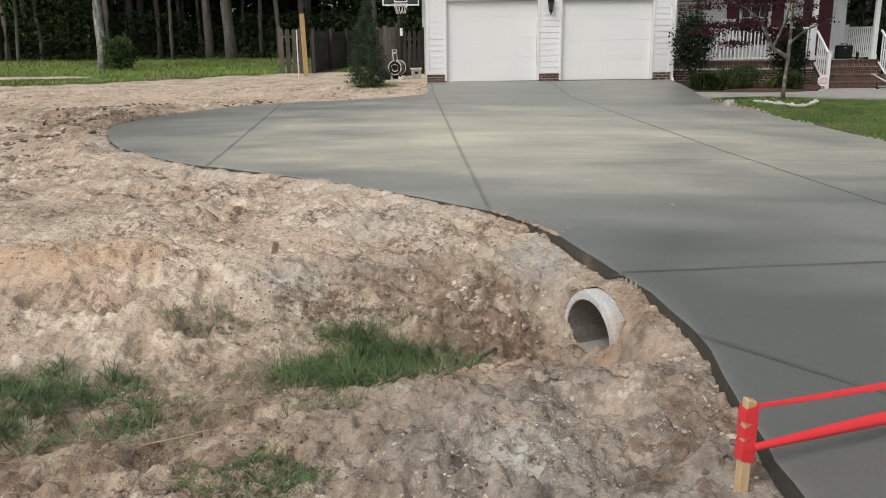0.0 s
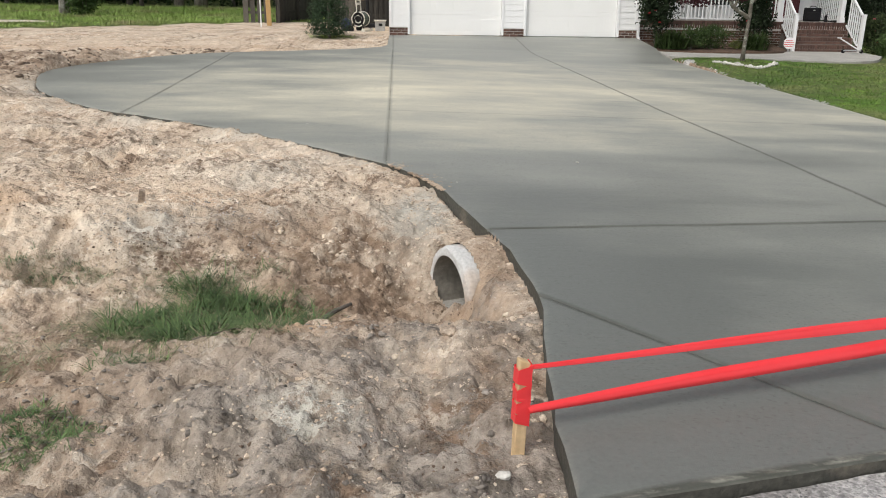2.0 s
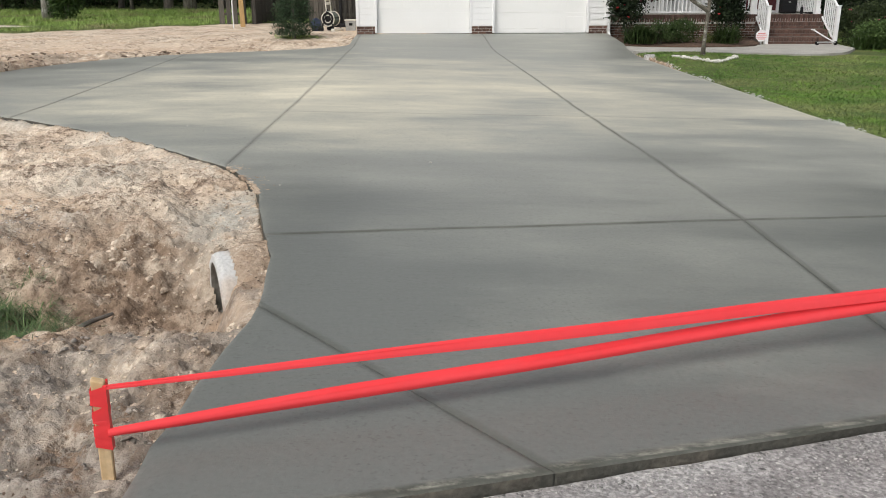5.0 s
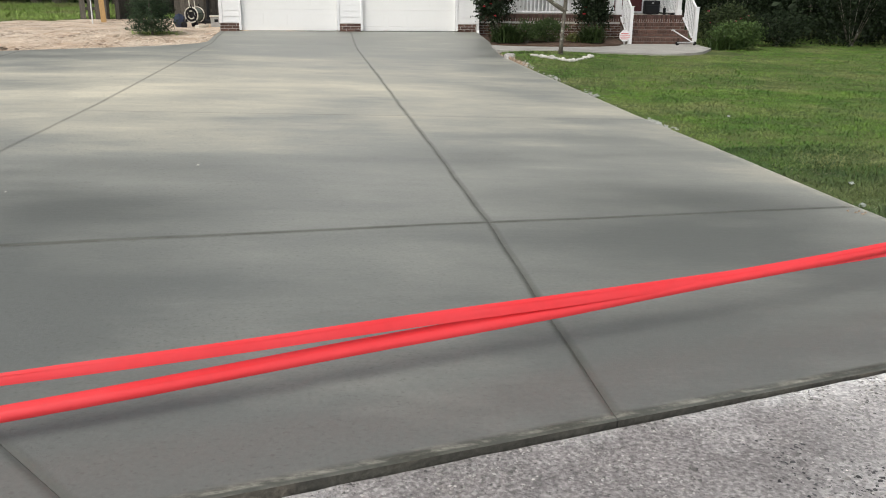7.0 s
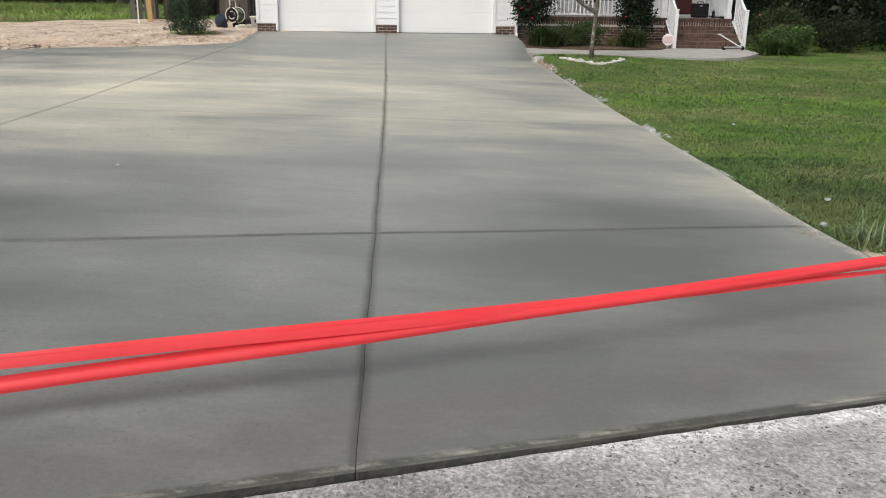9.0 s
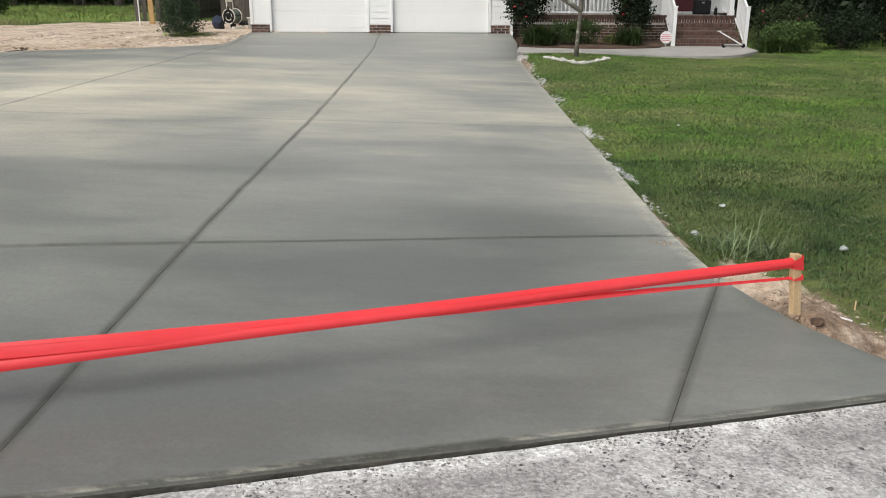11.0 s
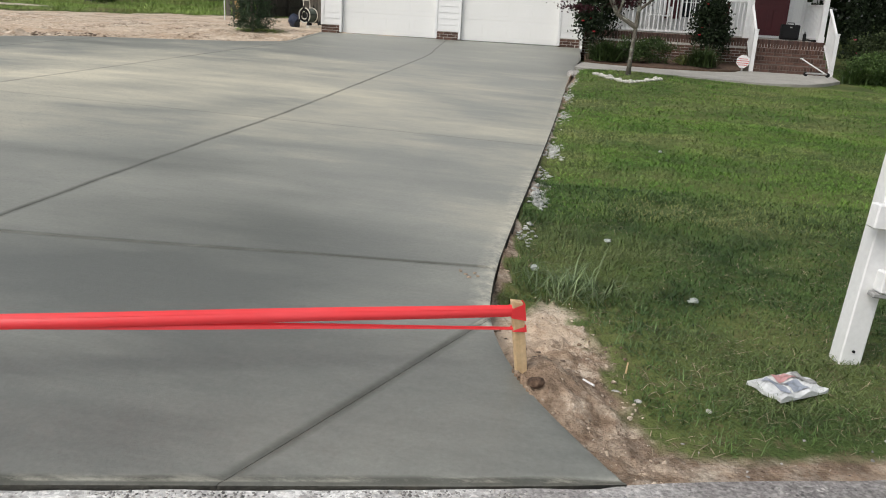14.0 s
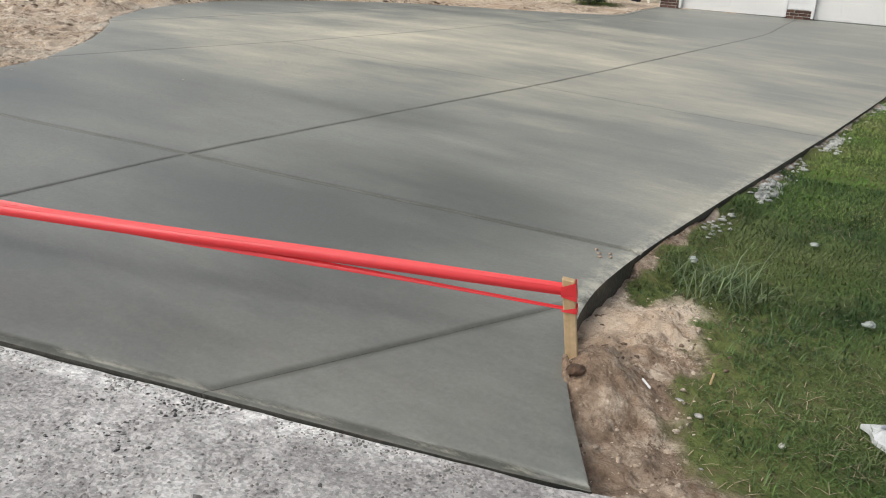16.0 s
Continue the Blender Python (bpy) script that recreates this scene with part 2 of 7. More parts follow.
    b.inputs["Specular IOR Level"].default_value = 0.2
    bp = n.new("ShaderNodeBump")
    bp.inputs["Strength"].default_value, bp.inputs["Distance"].default_value = 0.9, 0.02
    hh = n.new("ShaderNodeMath")
    hh.operation = 'ADD'
    l.new(tex(12, 6, 0.62), hh.inputs[0])
    l.new(tex(45, 4, 0.6), hh.inputs[1])
    l.new(hh.outputs[0], bp.inputs["Height"])
    l.new(bp.outputs[0], b.inputs["Normal"])
    return m


CONCRETE = concrete_fresh()
SOIL = soil()
ROAD = mat("worn_road", (0.17, 0.16, 0.153), (0.34, 0.317, 0.303), 7.0, (0.75, 0.95), 0.5, 70, fine=0.4, c3=(0.50, 0.48, 0.46), c3_scale=1.6, c3_pos=(0.5, 0.68))
rn, rl = ROAD.node_tree.nodes, ROAD.node_tree.links
rb = rn["Principled BSDF"]
old = rb.inputs["Base Color"].links[0].from_socket
ra = rn.new("ShaderNodeAttribute")
ra.attribute_name = "dust"
rno = rn.new("ShaderNodeTexNoise")
rno.inputs["Scale"].default_value, rno.inputs["Detail"].default_value, rno.inputs["Roughness"].default_value = 9, 8, 0.75
rr0 = rn.new("ShaderNodeMapRange")
rr0.inputs[1].default_value, rr0.inputs[2].default_value = 0.32, 0.55
rgeo = rn.new("ShaderNodeNewGeometry")
rl.new(rgeo.outputs["Position"], rno.inputs[0])
rl.new(rno.outputs[0], rr0.inputs[0])
rmul = rn.new("ShaderNodeMath")
rmul.operation = 'MULTIPLY'
rl.new(ra.outputs["Fac"], rmul.inputs[0])
rl.new(rr0.outputs[0], rmul.inputs[1])
rmx = rn.new("ShaderNodeMixRGB")
rmx.inputs[2].default_value = (0.74, 0.73, 0.70, 1)
rl.new(rmul.outputs[0], rmx.inputs[0])
rl.new(old, rmx.inputs[1])
vor = rn.new("ShaderNodeTexVoronoi")
vor.inputs["Scale"].default_value = 95
rl.new(rgeo.outputs["Position"], vor.inputs["Vector"])
vsep = rn.new("ShaderNodeSeparateColor")
rl.new(vor.outputs["Color"], vsep.inputs[0])
vmr = rn.new("ShaderNodeMapRange")
vmr.inputs[3].default_value, vmr.inputs[4].default_value = 0.7, 1.28
rl.new(vsep.outputs[0], vmr.inputs[0])
tar = rn.new("ShaderNodeTexNoise")
tar.inputs["Scale"].default_value, tar.inputs["Detail"].default_value, tar.inputs["Roughness"].default_value = 3.5, 8, 0.75
rl.new(rgeo.outputs["Position"], tar.inputs[0])
tmr = rn.new("ShaderNodeMapRange")
tmr.inputs[1].default_value, tmr.inputs[2].default_value, tmr.inputs[3].default_value, tmr.inputs[4].default_value = 0.48, 0.66, 1.08, 0.74
rl.new(tar.outputs[0], tmr.inputs[0])
vmu = rn.new("ShaderNodeMath")
vmu.operation = 'MULTIPLY'
rl.new(vmr.outputs[0], vmu.inputs[0])
rl.new(tmr.outputs[0], vmu.inputs[1])
vsc = rn.new("ShaderNodeVectorMath")
vsc.operation = 'SCALE'
rl.new(rmx.outputs[0], vsc.inputs[0])
rl.new(vmu.outputs[0], vsc.inputs["Scale"])
rl.new(vsc.outputs[0], rb.inputs["Base Color"])
PIPE = mat("cast_concrete", (0.50, 0.495, 0.475), (0.63, 0.62, 0.60), 5, (0.8, 0.95), 0.25, 60, fine=0.12, c3=(0.46, 0.36, 0.27), c3_scale=2.2, c3_pos=(0.50, 0.66))
# darker concrete for the inside of the culvert
BORE = mat("dark_bore", (0.17, 0.155, 0.13), (0.29, 0.27, 0.23), 4, (0.6, 0.85), 0.2, 40, fine=0.2, stretch=(0.5, 2, 2))
WALK = mat("old_concrete", (0.33, 0.315, 0.28), (0.47, 0.45, 0.41), 2.0, (0.8, 0.95), 0.2, 60, fine=0.2)
SIDING = mat("white_vinyl", (0.84, 0.84, 0.82), (0.89, 0.89, 0.875), 1.5, (0.35, 0.5), 0.03, 30, fine=0.03)
DOORW = mat("door_white", (0.86, 0.855, 0.825), (0.90, 0.895, 0.87), 0.8, (0.4, 0.55), 0.02, 60, fine=0.03)
TRIMW = mat("white_trim", (0.80, 0.80, 0.79), (0.88, 0.88, 0.87), 3, (0.3, 0.5), 0.03, 40, fine=0.04)
BRICK = mat("red_brick", (0.072, 0.040, 0.032), (0.145, 0.080, 0.058), 9, (0.8, 0.95), 0.3, 60, vary=0.35, fine=0.3)
MORTAR = mat("mortar", (0.50, 0.48, 0.44), (0.62, 0.60, 0.56), 8, (0.9, 1.0), 0.3, 90)
SHINGLE = mat("roof_shingle", (0.07, 0.065, 0.06), (0.12, 0.11, 0.10), 6, (0.85, 0.95), 0.4, 30, vary=0.2)
STAKE = mat("pine_wood", (0.56, 0.38, 0.19), (0.70, 0.52, 0.31), 7, (0.6, 0.8), 0.2, 50, stretch=(6, 6, 0.6), fine=0.12)
NEWPOST = mat("yellow_pine", (0.42, 0.26, 0.10), (0.55, 0.36, 0.16), 7, (0.6, 0.8), 0.2, 50, stretch=(5, 5, 0.4), fine=0.15)
# grey picket wood, its colour lowered for the shade of the trees
PICKET = mat("shaded_grey_wood", (0.05, 0.045, 0.036), (0.125, 0.112, 0.092), 5, (0.8, 0.95), 0.3, 40, stretch=(5, 5, 0.5), vary=0.25)
MORTARD = mat("dark_mortar", (0.16, 0.135, 0.115), (0.25, 0.215, 0.185), 8, (0.9, 1.0), 0.3, 90)
LEAFA = mat("leaf_azalea", (0.042, 0.078, 0.022), (0.08, 0.125, 0.036), 3, (0.5, 0.7), 0, 10, island=0.4, fine=0, spec=0.2)
# form-cast sides of the drive: damp concrete, with their shade in the colour
EDGE = mat("shaded_formed_edge", (0.045, 0.044, 0.036), (0.085, 0.082, 0.066), 8, (0.6, 0.85), 0.4, 50, fine=0.3, c3=(0.16, 0.14, 0.11), c3_scale=3.0, c3_pos=(0.55, 0.7))
LEAFO = mat("leaf_olive", (0.026, 0.042, 0.016), (0.055, 0.072, 0.028), 3, (0.5, 0.7), 0, 10, island=0.45, fine=0, spec=0.2)
# weathered boards, with the trees' shade darkened into the colour
FENCE = mat("shaded_weathered_wood", (0.022, 0.02, 0.016), (0.065, 0.058, 0.048), 5, (0.8, 0.95), 0.3, 40, stretch=(5, 5, 0.5), vary=0.3)
TAPE = mat("red_plastic", (0.99, 0.055, 0.062), (0.995, 0.075, 0.085), 3, (0.3, 0.42), 0.05, 20, fine=0.03, spec=0.6)
tn, tl = TAPE.node_tree.nodes, TAPE.node_tree.links
tr = tn.new("ShaderNodeBsdfTranslucent")
tr.inputs[0].default_value = (0.98, 0.035, 0.045, 1)
ms = tn.new("ShaderNodeMixShader")
ms.inputs[0].default_value = 0.22
tl.new(tn["Principled BSDF"].outputs[0], ms.inputs[1])
tl.new(tr.outputs[0], ms.inputs[2])
tl.new(ms.outputs[0], tn["Material Output"].inputs["Surface"])
BARK = mat("bark", (0.085, 0.075, 0.064), (0.19, 0.165, 0.138), 5, (0.9, 1.0), 1.0, 22, stretch=(3, 3, 0.6), vary=0.25, fine=0.35, c3=(0.22, 0.21, 0.18), c3_scale=2.0, c3_pos=(0.55, 0.7))
MAPLEBARK = mat("grey_bark", (0.085, 0.075, 0.06), (0.19, 0.17, 0.135), 9, (0.9, 1.0), 0.6, 40, fine=0.35, c3=(0.34, 0.345, 0.29), c3_scale=7.0, c3_pos=(0.54, 0.62))
LEAF = mat("leaf_green", (0.035, 0.06, 0.018), (0.06, 0.095, 0.03), 3, (0.5, 0.7), 0, 10, island=0.45, fine=0, spec=0.2)
# dark leaves; canopy shade of the right-hand woods is in the colour
LEAFD = mat("leaf_dark", (0.009, 0.017, 0.007), (0.021, 0.034, 0.013), 3, (0.5, 0.7), 0, 10, island=0.45, fine=0, spec=0.2)
LICHEN = mat("lichened_bark", (0.17, 0.155, 0.13), (0.36, 0.34, 0.29), 5, (0.9, 1.0), 1.0, 22, stretch=(3, 3, 0.8), fine=0.35, c3=(0.50, 0.49, 0.44), c3_scale=3.0, c3_pos=(0.5, 0.62))
LEAFW = mat("leaf_woods", (0.026, 0.044, 0.016), (0.052, 0.078, 0.03), 3, (0.6, 0.8), 0, 10, island=0.5, fine=0, spec=0.15)
GRASSN = mat("thin_grass", (0.020, 0.056, 0.010), (0.10, 0.175, 0.036), 2.2, (0.55, 0.75), 0, 10, island=0.4, fine=0, c3=(0.135, 0.175, 0.055), c3_scale=1.4, c3_pos=(0.48, 0.70))
GRASST = mat("rough_grass", (0.17, 0.29, 0.045), (0.30, 0.40, 0.10), 0.7, (0.55, 0.75), 0, 10, island=0.35, fine=0, c3=(0.24, 0.20, 0.10), c3_scale=0.5, c3_pos=(0.5, 0.7))
NEEDLE = mat("cedar_green", (0.024, 0.046, 0.024), (0.055, 0.086, 0.042), 4, (0.6, 0.8), 0, 10, island=0.4, fine=0, spec=0.2)
LEAFR = mat("leaf_red", (0.028, 0.009, 0.012), (0.055, 0.015, 0.02), 4, (0.5, 0.7), 0, 10, island=0.4, fine=0, spec=0.2)
LEAFY = mat("leaf_yellow", (0.10, 0.13, 0.03), (0.16, 0.17, 0.045), 4, (0.5, 0.7), 0, 10, island=0.35, fine=0)
GRASS = mat("grass_blade", (0.055, 0.15, 0.015), (0.18, 0.305, 0.042), 1.3, (0.55, 0.75), 0, 10, island=0.28, fine=0, c3=(0.26, 0.285, 0.10), c3_scale=0.9, c3_pos=(0.46, 0.68))
GRASSD = mat("ditch_grass", (0.028, 0.062, 0.016), (0.14, 0.21, 0.068), 9, (0.55, 0.75), 0, 10, island=0.4, fine=0)
STRAW = mat("dry_straw", (0.25, 0.20, 0.125), (0.42, 0.35, 0.24), 5, (0.7, 0.9), 0, 10, island=0.35, fine=0)
CRUST = mat("grey_crumb", (0.15, 0.128, 0.105), (0.34, 0.30, 0.26), 14, (0.9, 1.0), 0.5, 70, island=0.35)
DARKSOIL = mat("damp_crumb", (0.10, 0.07, 0.05), (0.24, 0.17, 0.12), 9, (0.9, 1.0), 0.5, 70, island=0.4)
TUFT = mat("tuft_blade", (0.10, 0.15, 0.06), (0.21, 0.26, 0.13), 3, (0.5, 0.7), 0, 10, island=0.4, fine=0)
SCRAP = mat("grey_film", (0.30, 0.33, 0.29), (0.46, 0.49, 0.45), 12, (0.15, 0.3), 0.3, 30, fine=0.1)
CLOD = mat("clod", (0.20, 0.15, 0.11), (0.42, 0.34, 0.26), 9, (0.9, 1.0), 0.5, 70, island=0.3)
TAR = mat("asphalt_crumb", (0.03, 0.03, 0.032), (0.10, 0.098, 0.095), 9, (0.8, 1.0), 0.2, 70, island=0.5)
PEBBLE = mat("pebble", (0.13, 0.125, 0.12), (0.44, 0.42, 0.39), 9, (0.8, 1.0), 0.2, 70, island=0.6)
PEBBLEL = mat("pale_crumb", (0.34, 0.325, 0.29), (0.52, 0.50, 0.45), 9, (0.8, 1.0), 0.3, 70, island=0.3)
SPILL = mat("dried_spill", (0.38, 0.385, 0.36), (0.56, 0.56, 0.53), 8, (0.85, 0.95), 0.4, 50, island=0.2, fine=0.15)
STONE = mat("white_stone", (0.46, 0.44, 0.395), (0.64, 0.62, 0.565), 8, (0.8, 0.95), 0.4, 50, vary=0.15, fine=0.15)
BLACK = mat("black_plastic", (0.006, 0.006, 0.007), (0.012, 0.012, 0.013), 6, (0.6, 0.8), 0.05, 60, spec=0.25)
GREYP = mat("grey_plastic", (0.30, 0.30, 0.29), (0.38, 0.38, 0.365), 6, (0.5, 0.6), 0.05, 60)
CREAM = mat("cream_plastic", (0.58, 0.55, 0.48), (0.66, 0.63, 0.55), 6, (0.4, 0.6), 0.05, 60)
HOSE = mat("dark_hose", (0.05, 0.07, 0.055), (0.09, 0.11, 0.085), 6, (0.4, 0.6), 0.05, 60)
MAROON = mat("maroon_paint", (0.085, 0.012, 0.016), (0.11, 0.018, 0.022), 3, (0.4, 0.55), 0.05, 50, fine=0.08)
GLASS = mat("window_glass", (0.02, 0.025, 0.028), (0.03, 0.035, 0.038), 2, (0.04, 0.08), 0, 10, fine=0, spec=0.8)
REDP = mat("red_print", (0.62, 0.08, 0.08), (0.68, 0.11, 0.10), 5, (0.4, 0.5), 0, 10, fine=0.05)
PINKP = mat("faded_red_print", (0.52, 0.26, 0.25), (0.60, 0.34, 0.32), 9, (0.4, 0.5), 0, 10, fine=0.1)
INKP = mat("faded_print", (0.27, 0.30, 0.36), (0.38, 0.41, 0.46), 14, (0.4, 0.5), 0, 10, fine=0.2)
NAVY = mat("navy_panel", (0.012, 0.02, 0.045), (0.018, 0.028, 0.06), 4, (0.35, 0.5), 0, 10, fine=0.05)
POLY = mat("clear_bag", (0.62, 0.63, 0.62), (0.74, 0.75, 0.74), 12, (0.15, 0.3), 0.3, 30, fine=0.08)
MULCH = mat("pine_mulch", (0.06, 0.037, 0.024), (0.145, 0.09, 0.058), 12, (0.9, 1.0), 0.8, 50, fine=0.35)
ROSE = mat("rose_petal", (0.55, 0.02, 0.03), (0.65, 0.035, 0.045), 5, (0.5, 0.6), 0, 10, fine=0)
PINKF = mat("azalea_petal", (0.42, 0.035, 0.08), (0.52, 0.06, 0.12), 5, (0.5, 0.6), 0, 10, fine=0)
METAL = mat("dull_metal", (0.35, 0.35, 0.35), (0.45, 0.45, 0.45), 6, (0.35, 0.5), 0.02, 60, metal=0.9, fine=0.1)


# ---------------------------------------------------------------- mesh helpers
def finish(name, bm, material, smooth=False):
    me = bpy.data.meshes.new(name)
    bmesh.ops.recalc_face_normals(bm, faces=bm.faces)
    if smooth:
        for f in bm.faces:
            f.smooth = True
    bm.to_mesh(me)
    bm.free()
    me.materials.append(material)
    return me


def part(name, bm, material, parent, label="", smooth=False):
    ob = new(name, finish(name, bm, material, smooth) if isinstance(bm, bmesh.types.BMesh) else bm)
    ob.parent = parent
    if label:
        ob["label"] = label
    return ob


def thing(name, at, label, category, group="", kind="", rz=0):
    ob = new(name)
    ob.empty_display_size = 0.2
    ob.matrix_world = pose(*at, 0, 0, rz)
    return tagged(ob, label, category, group, kind)


def solo(name, bm, material, label, category, at=(0, 0, 0), smooth=False, group="", kind=""):
    ob = new(name, finish(name, bm, material, smooth) if isinstance(bm, bmesh.types.BMesh) else bm)
    ob.location = at
    return tagged(ob, label, category, group, kind)


def box(bm, lo, hi, bevel=0.0, m=None):
    r = bmesh.ops.create_cube(bm, size=1)
    c, s = [(a + b) / 2 for a, b in zip(lo, hi)], [b - a for a, b in zip(lo, hi)]
    for v in r["verts"]:
        v.co = Vector((c[0] + v.co.x * s[0], c[1] + v.co.y * s[1], c[2] + v.co.z * s[2]))
    vs = r["verts"]
    if bevel:
        edges = list({e for v in vs for e in v.link_edges})
        g = bmesh.ops.bevel(bm, geom=edges, offset=bevel, segments=1, affect='EDGES')
        vs = list({v for f in g["faces"] for v in f.verts} | {v for v in vs if v.is_valid})
    if m:
        bmesh.ops.transform(bm, matrix=m, verts=vs)
    return vs


def boxm(lo, hi, bevel=0.0, m=None):
    bm = bmesh.new()
    box(bm, lo, hi, bevel, m)
    return bm


def tube(bm, pts, radii, seg=10, cap=True, wob=0.0, seed=0):
    """A tapering tube along points."""
    rnd = random.Random(seed)
    rings = []
    pts = [Vector(p) for p in pts]
    for i, p in enumerate(pts):
        d = (pts[min(i + 1, len(pts) - 1)] - pts[max(i - 1, 0)]).normalized()
        q = d.to_track_quat('Z', 'Y')
        r = radii[i] if isinstance(radii, (list, tuple)) else radii
        rings.append([bm.verts.new(p + q @ Vector((math.cos(a), math.sin(a), 0)) * r * (1 + rnd.uniform(-wob, wob)))
                      for a in [2 * math.pi * k / seg for k in range(seg)]])
    for a, b in zip(rings, rings[1:]):
        for k in range(seg):
            bm.faces.new((a[k], a[(k + 1) % seg], b[(k + 1) % seg], b[k]))
    if cap:
        bm.faces.new(rings[0][::-1])
        bm.faces.new(rings[-1])
    return bm


def tubem(pts, radii, seg=10, **k):
    return tube(bmesh.new(), pts, radii, seg, **k)


def lump(bm, at, size, seed, sub=1, flat=1.0, jag=0.25):
    """A stone or clod: a jittered icosphere."""
    rnd = random.Random(seed)
    r = bmesh.ops.create_icosphere(bm, subdivisions=sub, radius=1)
    rot = Euler((rnd.uniform(0, 6), rnd.uniform(0, 6), rnd.uniform(0, 6))).to_matrix()
    sx, sy, sz_ = (rnd.uniform(0.75, 1.25) for _ in range(3))
    for v in r["verts"]:
        c = rot @ v.co
        c = Vector((c.x * sx, c.y * sy, c.z * sz_ * flat)) * (1 + rnd.uniform(-jag, jag * 0.6))
        v.co = Vector(at) + c * size
    return bm


def raw_mesh(name, verts, faces, material, smooth=False):
    """A mesh from arrays: verts (n, 3), faces (m, 3 or 4)."""
    me = bpy.data.meshes.new(name)
    faces = np.asarray(faces, dtype=np.int32)
    k = faces.shape[1]
    me.vertices.add(len(verts))
    me.vertices.foreach_set("co", np.asarray(verts, dtype=np.float32).ravel())
    me.loops.add(faces.size)
    me.loops.foreach_set("vertex_index", faces.ravel())
    me.polygons.add(len(faces))
    me.polygons.foreach_set("loop_start", np.arange(0, faces.size, k, dtype=np.int32))
    me.polygons.foreach_set("loop_total", np.full(len(faces), k, dtype=np.int32))
    if smooth:
        me.polygons.foreach_set("use_smooth", np.ones(len(faces), dtype=bool))
    me.update(calc_edges=True)
    me.materials.append(material)
    return me


def blades(name, pos, length, width, lean, material, rng, droop=0.5, tall=None):
    """Grass: bent tapering blades at pos (n, 3)."""
    n = len(pos)
    a = rng.uniform(0, 2 * np.pi, n)
    side = np.stack([np.cos(a), np.sin(a), np.zeros(n)], 1)
    out = np.stack([-np.sin(a), np.cos(a), np.zeros(n)], 1)
    L = rng.uniform(*length, n)[:, None] * (1.0 if tall is None else tall[:, None])
    W = rng.uniform(*width, n)[:, None] * 0.5
    t = rng.uniform(lean[0], lean[1], n)[:, None]
    up = np.array([[0, 0, 1.0]])
    mid = pos + (up * np.cos(t) + out * np.sin(t)) * L * 0.55
    t2 = t + droop * rng.uniform(0.3, 1.6, n)[:, None]
    tip = mid + (up * np.cos(t2) + out * np.sin(t2)) * L * 0.45
    v = np.stack([pos - side * W, pos + side * W, mid + side * W * 0.8, mid - side * W * 0.8, tip], 1).reshape(-1, 3)
    b = np.arange(n)[:, None] * 5
    f = np.concatenate([b + np.array([[0, 1, 2]]), b + np.array([[0, 2, 3]]), b + np.array([[3, 2, 4]])])
    return raw_mesh(name, v, f, material)


def leaves(pos, size, rng, material, name="crown", flat=0.0, aspect=0.6):
    """Many small folded leaves (two triangles each) at pos."""
    n = len(pos)
    d = rng.normal(size=(n, 3))
    d[:, 2] *= 1 - flat
    d /= np.linalg.norm(d, axis=1)[:, None] + 1e-9
    e = rng.normal(size=(n, 3))
    e -= d * (e * d).sum(1)[:, None]
    e /= np.linalg.norm(e, axis=1)[:, None] + 1e-9
    s = rng.uniform(size[0], size[1], n)[:, None]
    nn = np.cross(d, e)
    v = np.stack([pos - d * s * 0.5, pos + e * s * aspect * 0.5 + nn * s * 0.1, pos + d * s * 0.5, pos - e * s * aspect * 0.5 + nn * s * 0.1], 1).reshape(-1, 3)
    b = np.arange(n)[:, None] * 4
    f = np.concatenate([b + np.array([[0, 1, 2]]), b + np.array([[0, 2, 3]])])
    return raw_mesh(name, v, f, material)


def vnoise(x, y, seed=0):
    """Smooth value noise in 0..1 on a unit lattice, for arrays."""
    def h(i, j):
        k = (i * 374761393 + j * 668265263 + seed * 974634777) & 0xffffffff
        k = ((k ^ (k >> 13)) * 1274126177) & 0xffffffff
        return ((k ^ (k >> 16)) & 0xffff) / 65535.0
    x, y = np.asarray(x, float), np.asarray(y, float)
    i, j = np.floor(x).astype(np.int64), np.floor(y).astype(np.int64)
    u, v = x - i, y - j
    u, v = u * u * (3 - 2 * u), v * v * (3 - 2 * v)
    return (h(i, j) * (1 - u) + h(i + 1, j) * u) * (1 - v) + (h(i, j + 1) * (1 - u) + h(i + 1, j + 1) * u) * v


def fbm(x, y, octaves=4, seed=0, gain=0.5):
    s, a, t = 0.0, 1.0, 0.0
    for o in range(octaves):
        s = s + a * (vnoise(x * 2 ** o + 17.3 * o, y * 2 ** o - 9.1 * o, seed + o) - 0.5)
        t += a
        a *= gain
    return s / t * 2


def sstep(v):
    v = np.clip(v, 0, 1)
    return v * v * (3 - 2 * v)


# ---------------------------------------------------------------- heights and outlines
def slab_z(x, y):
    b = np.interp(y, [1.5, 2.78, 4.88, 7, 10, 19.2, 20.2, 21.8, 23.04], [-.21, -.18, -.135, -.15, -.19, -.21, -.19, -.07, 0])
    return b - 0.03 * (np.maximum(x, 1.0) - 4.1) * np.clip((23 - np.asarray(y)) / 4, 0, 1)


def street_y(x):
    """The line where the drive meets the street."""
    return 2.775 + 0.262 * (x - 4.15)


